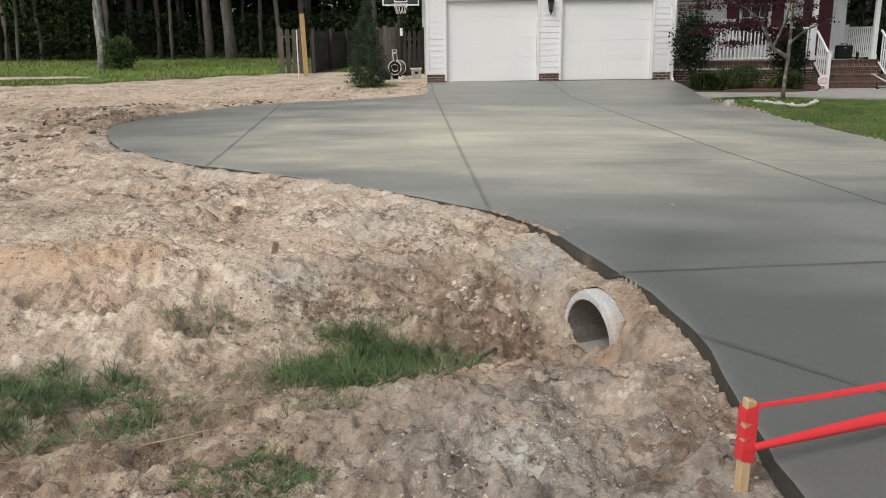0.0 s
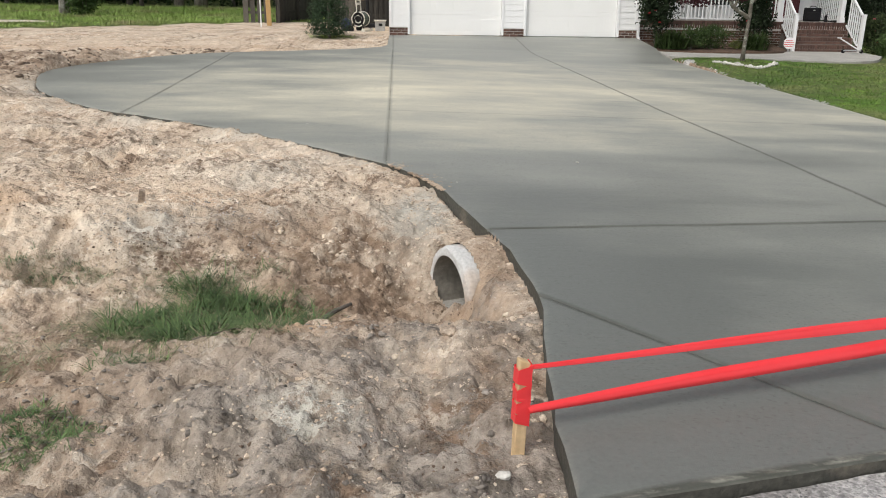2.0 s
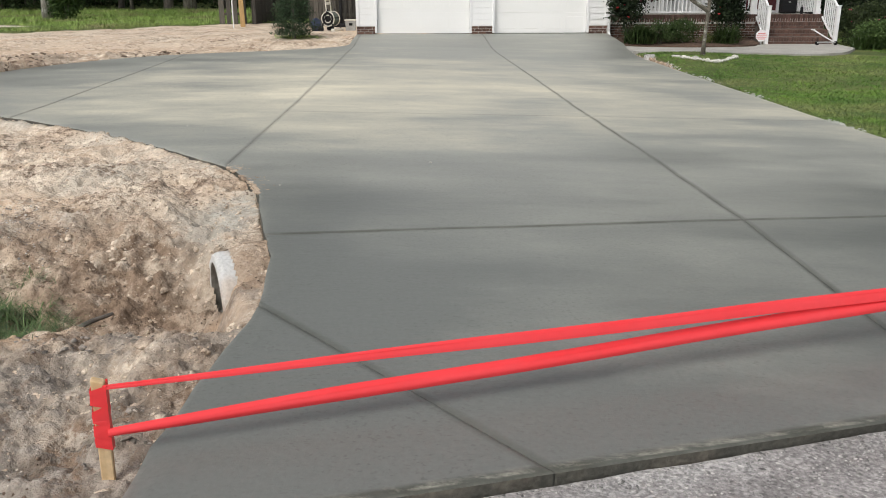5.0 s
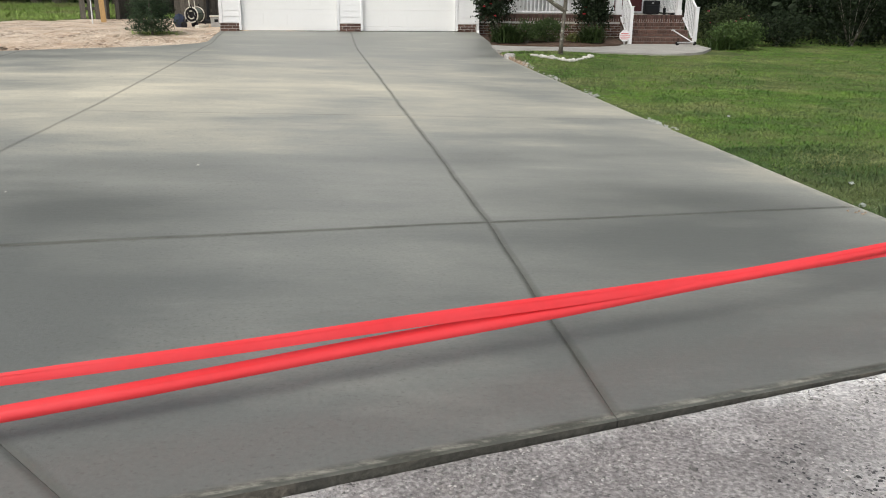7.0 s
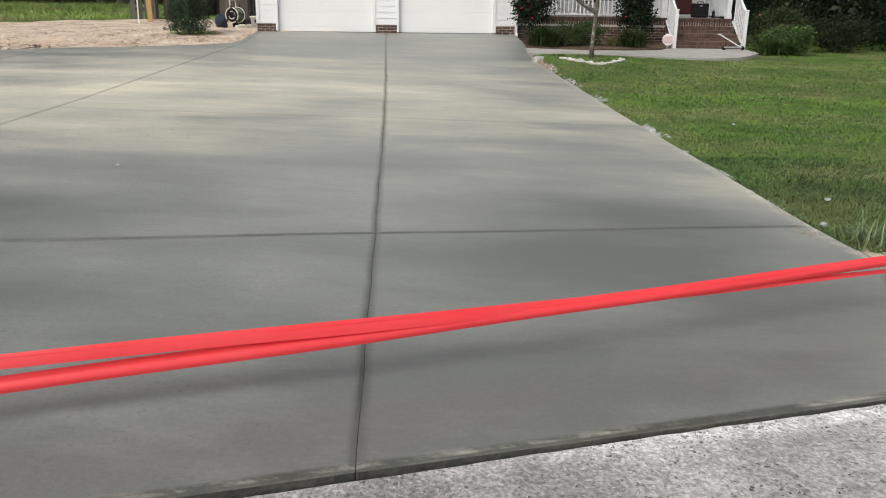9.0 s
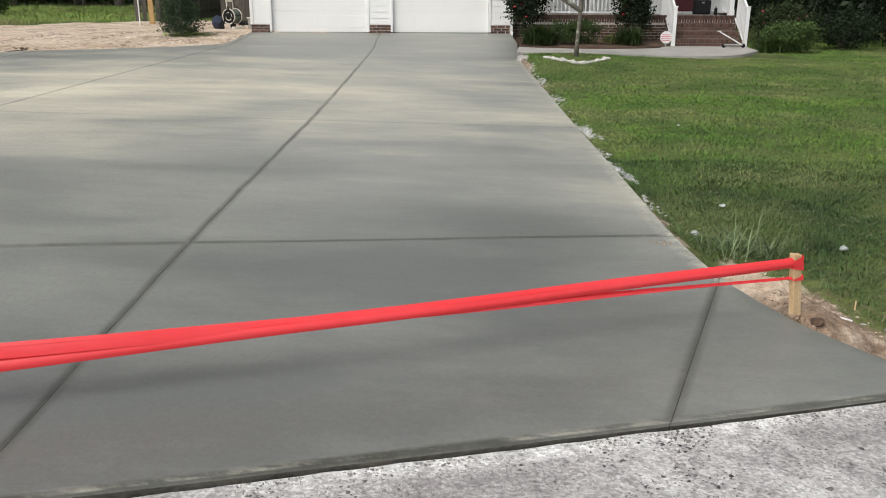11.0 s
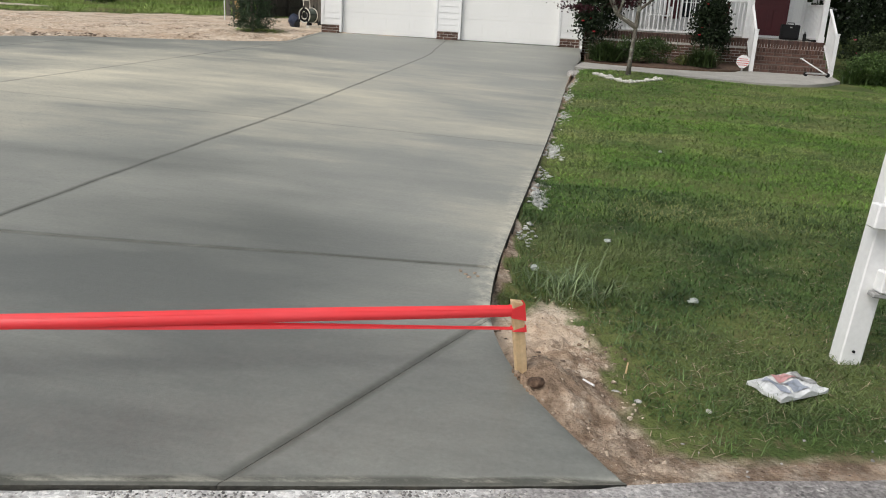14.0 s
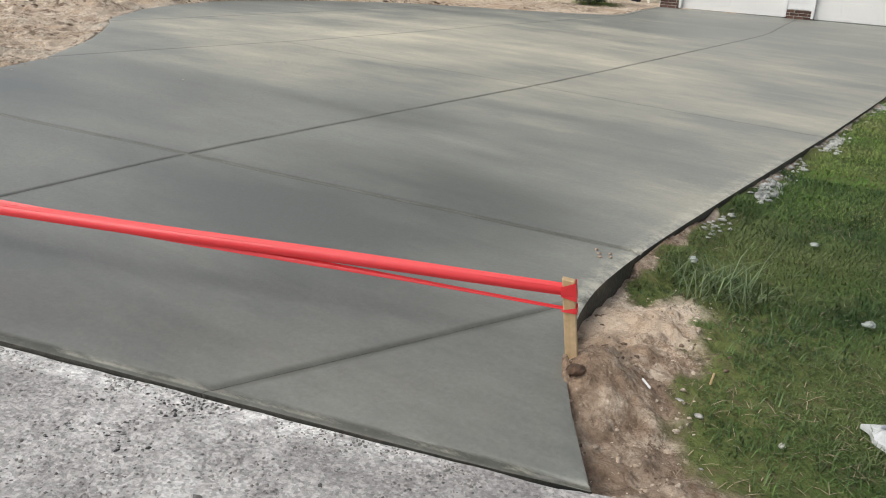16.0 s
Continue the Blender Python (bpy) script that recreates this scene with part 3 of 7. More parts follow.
def spline(pts, step=0.12):
    """A smooth curve through control points."""
    p = [Vector((*q, 0)) for q in pts]
    p = [p[0] * 2 - p[1]] + p + [p[-1] * 2 - p[-2]]
    out = []
    for a, b, c, d in zip(p, p[1:], p[2:], p[3:]):
        k = max(2, int((c - b).length / step))
        for i in range(k):
            t = i / k
            out.append(0.5 * ((2 * b) + (c - a) * t + (2 * a - 5 * b + 4 * c - d) * t * t + (3 * b - a - 3 * c + d) * t ** 3))
    out.append(p[-2])
    return [(q.x, q.y) for q in out]


LEFT_EDGE = spline([(1.45, 2.07), (1.47, 2.5), (1.50, 2.87), (1.56, 3.28), (1.58, 3.6), (1.55, 4.06), (1.47, 4.46), (1.36, 4.9), (1.28, 5.35), (1.16, 5.7),
                    (0.89, 6.21), (0.44, 6.74), (-0.12, 7.37), (-0.83, 8.05), (-1.65, 8.75), (-2.13, 9.12), (-2.75, 9.85), (-3.4, 10.75), (-3.95, 11.9),
                    (-4.38, 13.3), (-4.32, 14.4), (-4.0, 15.5), (-3.5, 16.6), (-2.9, 17.4), (-2.1, 18.0), (-1.05, 18.55), (-0.2, 19.2), (0.44, 20.0), (0.68, 20.6)])
RIGHT_EDGE = spline([(7.36, 21.2), (7.25, 20.0), (7.06, 15.8), (6.95, 12.0), (6.83, 8.3), (6.77, 6.6), (6.74, 5.65), (6.74, 5.1), (6.77, 4.7), (6.86, 4.35), (6.99, 4.05), (7.14, 3.8), (7.27, 3.60)])
rag = random.Random(5)
LEFT_EDGE = [(x + rag.uniform(-.008, .008), y + rag.uniform(-.008, .008)) for x, y in LEFT_EDGE]
OUTLINE = LEFT_EDGE + [(0.70, 22.99), (7.34, 22.99)] + RIGHT_EDGE + [(7.27 + (1.45 - 7.27) * k / 12, float(street_y(7.27 + (1.45 - 7.27) * k / 12)) + (0.0 if k < 12 else 0)) for k in range(1, 12)]
ring = np.array(OUTLINE)


def slab_dist(x, y):
    """Signed distance to the drive's outline, negative inside."""
    x, y = np.asarray(x, float), np.asarray(y, float)
    best = np.full(x.shape, 1e9)
    inside = np.zeros(x.shape, bool)
    for (ax, ay), (bx, by) in zip(ring, np.roll(ring, -1, 0)):
        dx, dy = bx - ax, by - ay
        t = np.clip(((x - ax) * dx + (y - ay) * dy) / (dx * dx + dy * dy + 1e-12), 0, 1)
        best = np.minimum(best, (x - ax - t * dx) ** 2 + (y - ay - t * dy) ** 2)
        cr = (ay > y) != (by > y)
        if cr.any():
            inside ^= cr & (x < (bx - ax) * (y - ay) / (by - ay if by != ay else 1e-12) + ax)
    return np.where(inside, -1, 1) * np.sqrt(best)


def ditch_c(x):
    return 3.93 + 0.30 * np.minimum(x, 0.9)


CULV, CANG, BORE_R, PIPE_R = Vector((1.23, 4.30, -0.362)), radians(21), 0.208, 0.262


def pipe_coords(x, y):
    """Distance out of the culvert's mouth, and across it."""
    c, t = math.cos(CANG), math.sin(CANG)
    return -(x - CULV.x) * c - (y - CULV.y) * t, -(x - CULV.x) * t + (y - CULV.y) * c


def natural(x, y, rough=True):
    """The ground's height before the drive was laid over it."""
    x, y = np.asarray(x, float), np.asarray(y, float)
    sy = street_y(x)
    # left: sandy plain, ditch, shoulder
    plain = np.where(y < 23, slab_z(np.minimum(x, 1.2), y), 0) - 0.045
    plain = plain + np.clip((y - 20) / 8, 0, 1) * 0.10
    zb = -0.355 - 0.13 * np.exp(-((x - 0.98) / 0.42) ** 2) + 0.06 * np.clip((-x - 1) / 3, 0, 1)
    d = y - ditch_c(x)
    near = np.exp(-((x - 0.9) / 0.7) ** 2)
    up = sstep(d / (1.35 - 0.35 * near))
    dn = sstep(-d / (1.05 - 0.3 * near))
    shoulder = -0.215 + 0.03 * np.exp(-((x - 0.9) / 0.8) ** 2)
    left = np.where(d > 0, zb + (plain - zb) * up, zb + (shoulder - zb) * dn)
    # the bank that closes the ditch where the culvert comes out
    ca, cb = pipe_coords(x, y)
    close = sstep((0.12 - ca) / 0.2) * (x > 0.4) * sstep((y - 2.2) / 0.8) * sstep((6.0 - y) / 0.8)
    left = left * (1 - close) + close * np.minimum(plain - 0.06, -0.16 - 0.05 * np.exp(-((cb - 0.3) / 0.4) ** 2))
    bowl = -0.455 + np.where(cb > 0, 0.45 * np.clip((cb - 0.14) / 0.5, 0, 2), 0.5 * np.clip((-cb - 0.03) / 0.42, 0, 2) ** 1.15) + 0.06 * sstep(ca / 0.8)
    front = sstep((ca + np.where(np.abs(cb) < PIPE_R + 0.01, 0.2, 0.05)) / 0.05) * (x > -0.2)
    left = np.where(front > 0, left * (1 - front) + np.minimum(left, bowl) * front, left)
    # soil drawn over the barrel behind its mouth
    over = sstep((-ca - 0.058) / 0.16)
    barrel = CULV.z + np.sqrt(np.clip((PIPE_R + 0.002) ** 2 - cb * cb, 0, 1))
    mantle = np.where(np.abs(cb) < PIPE_R + 0.002, barrel + 0.004 + 0.03 * over, -9)
    # right: lawn
    lawn = -0.335 + 0.05 * np.clip((y - 5) / 12, 0, 1) - 0.012 * np.clip(x - 9, 0, 8)
    sand = np.exp(-(((x - 6.98) / 0.28) ** 2 + ((y - 4.6) / 0.55) ** 2))
    lawn = lawn + 0.05 * sand + 0.055 * np.exp(-(((x - 7.03) / 0.2) ** 2 + ((y - 4.22) / 0.3) ** 2)) + 0.07 * np.exp(-(((x - 6.98) / 0.12) ** 2 + ((y - 4.2) / 0.16) ** 2))
    lawn = lawn + 0.10 * np.exp(-(((x - 8.2) / 1.1) ** 2 + ((y - 18.0) / 1.4) ** 2))
    w = sstep((x - 3.0) / 2.0)
    z = left * (1 - w) + lawn * w
    # street side
    road = np.interp(x, [-40, 1.0, 4.15, 7.3, 40], [-.2, -.2, -.235, -.29, -.32])
    s = sstep((sy - y + 0.35) / 0.5)
    z = z * (1 - s) + (road - 0.05) * s
    # woods floor rises a little
    z = z + np.clip((y - 30) / 60, 0, 1) * 0.5
    if rough:
        leftw = 1 - w
        dirt = leftw * np.clip((24 - y) / 4, 0, 1)
        # crumbly where it was dug and driven over, smoother where it was raked
        dug = np.clip(0.62 + 0.38 * np.exp(-(((x - 0.8) / 1.1) ** 2 + ((y - 2.9) / 0.8) ** 2)) + 0.4 * np.exp(-(((x - 0.75) / 0.7) ** 2 + ((y - 4.6) / 0.7) ** 2))
                      + 0.55 * np.clip(vnoise(x * 0.9, y * 0.9, 19) * 2.2 - 1.1, 0, 1) + 0.5 * np.exp(-(((x + 6) / 4.0) ** 2 + ((y - 13.5) / 4.0) ** 2)), 0, 1)
        z = z + dirt * (1 - 0.8 * s) * (0.06 * fbm(x * 1.1, y * 1.1, 3, 3) + 0.075 * dug * fbm(x * 2.9, y * 2.9, 4, 7, 0.5)
                                        + 0.085 * dug ** 2 * np.abs(fbm(x * 5.1, y * 5.1, 4, 11, 0.5)) + 0.05 * dug * fbm(x * 1.9, y * 2.3, 3, 12) + 0.034 * dug * fbm(x * 17, y * 17, 3, 13) + 0.016 * fbm(x * 34, y * 34, 2, 14))
        # heel prints and scoops
        z = z - dirt * (1 - s) * 0.07 * sstep((vnoise(x * 4.6, y * 5.6, 44) - 0.70) / 0.16) * np.clip(vnoise(x * 1.3, y * 1.3, 45) * 2 - 0.5, 0, 1)
        sh = dirt * (1 - 0.6 * s) * np.exp(-(((x - 0.85) / 1.0) ** 2 + ((y - 2.9) / 0.7) ** 2))
        z = z + sh * (0.08 * np.abs(fbm(x * 4.5, y * 4.5, 4, 63, 0.5)) - 0.02)
        pit = np.exp(-(((x - 0.70) / 0.6) ** 2 + ((y - 4.65) / 0.6) ** 2))
        z = z + pit * (0.09 * fbm(x * 2.7, y * 2.7, 3, 21) - 0.07 * np.abs(fbm(x * 5.2, y * 5.2, 3, 23)) + 0.03 * fbm(x * 12, y * 12, 3, 25))
        z = z + w * (0.015 * fbm(x * 1.5, y * 1.5, 3, 31) + 0.012 * fbm(x * 6, y * 6, 3, 33)) * (1 - s)
        vr = w * np.clip((5.9 - y) / 0.6, 0, 1) * np.clip((7.7 - x) / 0.3, 0, 1) * (1 - s)
        z = z + vr * (0.03 * fbm(x * 5, y * 5, 3, 37) + 0.035 * np.abs(fbm(x * 9, y * 9, 4, 38, 0.6)) - 0.01 + 0.012 * fbm(x * 27, y * 27, 2, 39))
        z = z + np.clip(sand, 0, 1) * (0.035 * fbm(x * 6, y * 6, 3, 35) - 0.03 * np.abs(fbm(x * 12, y * 12, 3, 36)))
        # old scraped ridge of sand beyond the turnaround, and a tan heap by the ditch
        z = z + leftw * 0.24 * np.exp(-(((x + 7.5) / 3.5) ** 2 + ((y - 14.5) / 1.6) ** 2)) * (0.7 + 0.6 * fbm(x * 2, y * 2, 3, 41))
        z = z + leftw * 0.13 * np.exp(-(((x + 1.75) / 0.5) ** 2 + ((y - 5.0) / 0.35) ** 2))
    hump = (ca < -0.058) & (ca > -1.2) & (np.abs(cb) < PIPE_R) & (x > 0.8) & (x < 2.2)
    return np.where(hump, np.maximum(z, mantle), z)


def ground_z(x, y):
    z = natural(x, y)
    d = slab_dist(x, y)
    sz = slab_z(x, y)
    # soil lies against the drive's edge, a little below its top
    lip = np.where(np.asarray(x) < 3, sz - np.interp(np.asarray(y), [6, 8], [0.03, 0.002]) + 0.02 * fbm(np.asarray(x) * 5, np.asarray(y) * 5, 2, 51), sz - 0.07 + 0.085 * np.exp(-(((np.asarray(x) - 6.98) / 0.13) ** 2 + ((np.asarray(y) - 4.2) / 0.18) ** 2)))
    k = np.clip(1 - d / 0.12, 0, 1)
    z = np.where((d > 0) & (z > lip), z * (1 - k) + lip * k, z)
    low = sz - np.interp(np.asarray(y), [5.8, 7.0], [0.085, 0.006]) + np.interp(np.asarray(y), [5.8, 7.0], [0.022, 0.05]) * fbm(np.asarray(x) * 4, np.asarray(y) * 4, 2, 53)
    k = sstep(1 - d / 0.22) * (np.asarray(x) < 3) * (z > -0.45)
    z = np.where((d > 0) & (z < low), z * (1 - k) + low * k, z)
    far = (np.asarray(x) < -2.4) & (np.asarray(y) < 17.5) & (d > 0)
    z = z + far * (0.03 + 0.13 * vnoise(np.asarray(x) * 1.9, np.asarray(y) * 1.9, 57)) * np.exp(-((d - 0.45) / 0.32) ** 2) * sstep(d / 0.15) * sstep((-2.5 - np.asarray(x)) / 1.2)
    bank = sz - 0.035 - 0.10 * np.clip(d, 0, 1) / 0.3 + 0.02 * fbm(np.asarray(x) * 3, np.asarray(y) * 3, 2, 55)
    z = np.where((d > 0) & (np.asarray(x) > 3) & (np.asarray(y) > 5.3) & (np.asarray(y) < 17) & (d < 0.35), np.maximum(z, bank), z)
    return np.where(d < -0.02, sz - 0.19, z)


# ---------------------------------------------------------------- ground, street
def axis(*runs):
    out = []
    for a, b, s in runs:
        k = max(1, round((b - a) / s))
        out += [a + (b - a) * i / k for i in range(k)]
    return np.array(out + [runs[-1][1]])


GX = axis((-400, -60, 60), (-60, -14, 4), (-14, -4.6, 0.10), (-4.6, -2.2, 0.03), (-2.2, 1.75, 0.012), (1.75, 6.6, 0.35), (6.6, 7.6, 0.012), (7.6, 8.6, 0.04), (8.6, 16, 0.16), (16, 40, 2), (40, 400, 60))
GY = axis((-300, -30, 45), (-30, -8, 4), (-8, 1.4, 0.8), (1.4, 2.0, 0.05), (2.0, 6.6, 0.013), (6.6, 10, 0.035), (10, 18, 0.10), (18, 30, 0.25), (30, 60, 2), (60, 400, 50))
gx, gy = np.meshgrid(GX, GY)
gz = ground_z(gx, gy)
nx, ny = len(GX), len(GY)
ii = (np.arange(ny - 1)[:, None] * nx + np.arange(nx - 1)[None, :]).ravel()
# the culvert's bore is left open in the sheet
mxx, myy = gx.ravel()[ii] + 0.006, gy.ravel()[ii] + 0.006
bore_a, bore_b = pipe_coords(mxx, myy)
near_pipe = (np.abs(bore_b) < PIPE_R - 0.008) & (bore_a < -0.012) & (bore_a > -2.1)
under = np.zeros(len(ii), bool)
under[near_pipe] = slab_dist(mxx[near_pipe], myy[near_pipe]) < 0.0
ii = ii[~(near_pipe & ((bore_a > -0.080) | under))]
ground_me = raw_mesh("ground", np.stack([gx, gy, gz], -1).reshape(-1, 3), np.stack([ii, ii + 1, ii + nx + 1, ii + nx], 1), SOIL, smooth=True)


def gauss(x0, y0, rx, ry):
    return np.exp(-(((gx - x0) / rx) ** 2 + ((gy - y0) / ry) ** 2))


def lawn_mask(x, y):
    """Where lawn grows: right of the drive, and the rough strip before the woods."""
    bare = (0.55 + 0.9 * vnoise(x * 7, y * 7, 81)) * np.exp(-(((x - 6.98) / 0.25) ** 2 + ((y - 4.62) / 0.55) ** 2)) + (0.5 + vnoise(x * 8, y * 8, 82)) * np.exp(-(((x - 7.20) / 0.20) ** 2 + ((y - 3.92) / 0.32) ** 2))
    verge = sstep((y - street_y(x) - 0.05) / 0.42)
    xe = np.interp(y, [3.6, 4.35, 4.7, 5.65, 8.3, 12, 15.8, 20], [7.27, 6.9, 6.78, 6.74, 6.83, 6.95, 7.06, 7.25])
    right = sstep((x - xe + 0.10 - 0.14 * vnoise(x * 5, y * 5, 84)) / 0.12) * verge * (1 - np.clip(bare * 1.5, 0, 1))
    right = right * np.where(y > 16.5, sstep((x - 7.12) / 0.2), 1)
    edge = np.interp(x, [-60, -10.2, -7.9, -5.35, -4.2, -1.5, 1, 3], [21.5, 22.2, 23.6, 25.8, 27.4, 27.9, 28.2, 60])
    edge = edge + 1.5 * fbm(x * 0.9, y * 0.9, 4, 83, 0.7)
    far = sstep((y - edge) / 1.8) * np.where(x < 3, 1, 0)
    far = far * (1 - np.clip(1.3 * np.exp(-(((x + 12.5) / 3.0) ** 2 + ((y - 27.3) / 0.75) ** 2)), 0, 1))
    far = np.clip(far * (0.75 + 0.5 * vnoise(x * 1.3, y * 1.3, 85)), 0, 1)
    far = far + 0.75 * np.exp(-(((x + 0.7) / 0.9) ** 2 + ((y - 22.4) / 0.7) ** 2)) * (x < 0.7)
    out = np.where((np.abs(x) > 30) | (y > 27) | (y < street_y(x) - 7.4), 1.0, 0.0)
    return np.clip(right + far + out * ((x > 3) | (y < 0)), 0, 1)


masks = {
    "slurry": np.clip(gauss(1.08, 5.05, 0.22, 0.42) * 1.3 + gauss(-0.38, 4.72, 0.2, 0.26) * 0.8 + gauss(-0.08, 4.95, 0.16, 0.2) * 0.6 + gauss(0.1, 6.0, 0.3, 0.4) * 0.6, 0, 1),
    "tan": np.clip(gauss(-1.85, 4.95, 0.75, 0.35) * 1.2 + gauss(-5, 19.5, 5, 1.5) * 0.35 + gauss(0.62, 3.62, 0.22, 0.14) * 1.1 + gauss(1.35, 3.9, 0.2, 0.25) * 0.9 + gauss(7.05, 4.7, 0.3, 0.5) * 0.3, 0, 1),
    "grass": lawn_mask(gx, gy),
    "grey": np.clip(gauss(0.85, 2.75, 1.05, 0.75) * 1.25 + gauss(1.3, 3.75, 0.4, 0.5) * 1.05 + gauss(0.25, 5.0, 0.2, 0.22) * 0.5 + 0.9 * (np.abs(gy - street_y(gx)) < 0.5) * (gx < 2), 0, 1),
    # damp and dark soil; round (0.7, 4.5) it also paints the pit's shade
    "damp": np.clip(gauss(0.68, 4.6, 0.42, 0.55) * 1.3 + gauss(0.8, 4.05, 0.35, 0.25) * 1.0 + gauss(1.45, 4.25, 0.2, 0.35) * 1.0 + gauss(0.1, 4.75, 0.3, 0.15) * 0.7 + gauss(-0.9, 3.35, 1.1, 0.55) * 0.85 + gauss(-1.2, 2.75, 1.2, 0.6) * 0.75 + gauss(-0.1, 3.9, 0.7, 0.35) * 0.6 + gauss(1.35, 3.05, 0.12, 0.5) * 0.7 + gauss(-6, 15, 3, 1.5) * 0.8 + gauss(-2.1, 4.45, 0.4, 0.22) * 0.7 + gauss(-3.4, 6.6, 1.4, 0.6) * 0.7 + gauss(6.97, 4.15, 0.1, 0.12) + gauss(8.1, 3.9, 1.2, 0.5) * 2.4 + gauss(7.25, 3.9, 0.2, 0.25) * 0.6 + (gy > 5.3) * (gy < 19) * np.exp(-((gx - np.interp(gy, [5.65, 8.3, 12, 15.8, 20], [6.74, 6.83, 6.95, 7.06, 7.25]) - 0.06) / 0.12) ** 2) + gauss(-4.9, 12.8, 0.7, 1.6) + gauss(7.35, 4.2, 0.15, 0.3) * 0.7 + gauss(7.05, 4.45, 0.25, 0.12) * 0.9 + gauss(7.3, 18.3, 0.35, 1.6) * 1.3 + gauss(6.93, 12, 0.12, 6) * 0.8, 0, 1),
    "dust": np.clip(gauss(0.68, 2.68, 0.16, 0.13) + gauss(-0.4, 4.75, 0.25, 0.2) * 0.25
                     + gauss(-12.5, 27.3, 3.2, 0.8) * 2.0 + gauss(7.9, 3.85, 0.8, 0.14) * 0.2 + gauss(6.95, 10.5, 0.14, 1.6) + gauss(6.9, 7, 0.12, 1.0), 0, 1),
}
edge_gap = slab_dist(gx, gy)
masks["slurry"] = np.clip(masks["slurry"] + 0.9 * ((edge_gap > 0) & (gx < 1.5) & (gy > 5.2) & (gy < 13)) * np.exp(-(edge_gap / 0.22) ** 2) * np.clip(vnoise(gx * 1.7, gy * 1.7, 87) * 2.4 - 0.9, 0, 1), 0, 1)
for key, val in masks.items():
    ground_me.attributes.new(key, 'FLOAT', 'POINT').data.foreach_set("value", val.astype(np.float32).ravel())
tagged(new("ground", ground_me), "disturbed tan sandy soil with a ditch, and mown lawn", "ground", kind="structure")

# street: a gently crowned sheet whose edge breaks up against the drive
RX = axis((-60, -2, 4), (-2, 9.5, 0.07), (9.5, 60, 4))
RT = axis((-7.6, -2.4, 0.4), (-2.4, -0.2, 0.05), (-0.2, 0.0, 0.02))
rx, rt = np.meshgrid(RX, RT)
shift = np.where(rx < 1.45, -0.35 - 0.10 * np.clip(1.45 - rx, 0, 3), np.where(rx > 7.2, 0.02, 0.0))
ry = street_y(rx) + rt + shift * np.exp(rt / 1.5) - np.where((rt > -0.001) & (rx > 1.4) & (rx < 7.3), 0.008, 0)
rz = np.interp(rx, [-40, 1.0, 4.15, 7.3, 40], [-.2, -.165, -.205, -.265, -.30]) + 0.02 * (1 - np.exp(rt / 1.2)) + 0.006 * fbm(rx * 3, ry * 3, 3, 61) + 0.004 * fbm(rx * 14, ry * 14, 2, 63)
rz = rz - np.where(rt < -7.5, 0.05, 0)
mx_, my_ = len(RX), len(RT)
ii = (np.arange(my_ - 1)[:, None] * mx_ + np.arange(mx_ - 1)[None, :]).ravel()
road_me = raw_mesh("road", np.stack([rx, ry, rz], -1).reshape(-1, 3), np.stack([ii, ii + 1, ii + mx_ + 1, ii + mx_], 1), ROAD, smooth=True)
road_dust = np.clip(1.2 * np.exp(-((rt + 0.01) / 0.07) ** 2) * np.clip((rx - 4.2) / 1.2, 0, 1) * np.clip((7.0 - rx) / 0.5, 0, 1) + 0.16 * np.exp(-((rt + 0.3) / 0.3) ** 2) * np.clip((rx - 4.5) / 2, 0, 0.9) * np.clip((7.2 - rx) / 0.6, 0.15, 1) + 0.42 * np.exp(-((rt + 0.55) / 0.7) ** 2) * np.clip((rx - 4.6) / 1.4, 0, 1) * np.clip((7.6 - rx) / 0.7, 0, 1) + 0.25 * np.exp(-(((rx - 4.9) / 0.5) ** 2 + ((rt + 0.55) / 0.15) ** 2)), 0, 1)
road_me.attributes.new("dust", 'FLOAT', 'POINT').data.foreach_set("value", road_dust.astype(np.float32).ravel())
tagged(new("road", road_me), "worn pale grey street dusted with cement", "road", kind="structure")

# ---------------------------------------------------------------- the concrete drive, in panels between tooled joints
drive = thing("driveway", (0, 0, 0), "freshly poured grey concrete driveway with tooled joints", "driveway", kind="structure")


def inset(poly, d):
    out = []
    n = len(poly)
    for i, (x, y) in enumerate(poly):
        a, b = Vector(poly[i - 1]), Vector(poly[(i + 1) % n])
        t = (b - a).normalized()
        out.append((x + t.y * d, y - t.x * d))
    return out


INNER = inset(OUTLINE, 0.022)
CORNERS = ((1.45, 2.07), (7.27, 3.60), (0.70, 22.99), (7.34, 22.99), (0.68, 20.6), (7.36, 21.2))
INNER2 = []
for i, (x, y) in enumerate(OUTLINE):
    a, b = Vector(OUTLINE[i - 1]), Vector(OUTLINE[(i + 1) % len(OUTLINE)])
    t = (b - a).normalized()
    d = min(0.11, 0.03 + 0.2 * min(math.hypot(x - p, y - q) for p, q in CORNERS))
    INNER2.append((x + t.y * d, y - t.x * d))


def line(a, b, deep=1.0):
    """A joint through a and b: normal points to the left of a->b."""
    d = Vector((b[0] - a[0], b[1] - a[1], 0)).normalized()
    return Vector((*a, 0)), Vector((-d.y, d.x, 0)), deep


J_A = line((0.88, 6.2), (0.82, 20.0), 0.4)
J_B = line((4.16, 2.78), (4.0, 22.9), 0.6)
J_L = line((-1.88, 9.1), (-2.38, 17.3), 0.45)
J_1 = line((1.5, 4.53), (6.6, 5.37), 1.5)
J_2 = line((0.8, 9.25), (6.6, 9.45), 0.2)
J_C = line((6.18, 3.38), (6.68, 4.51), 0.62)
J_D = line((1.55, 3.62), (2.62, 2.39), 0.55)


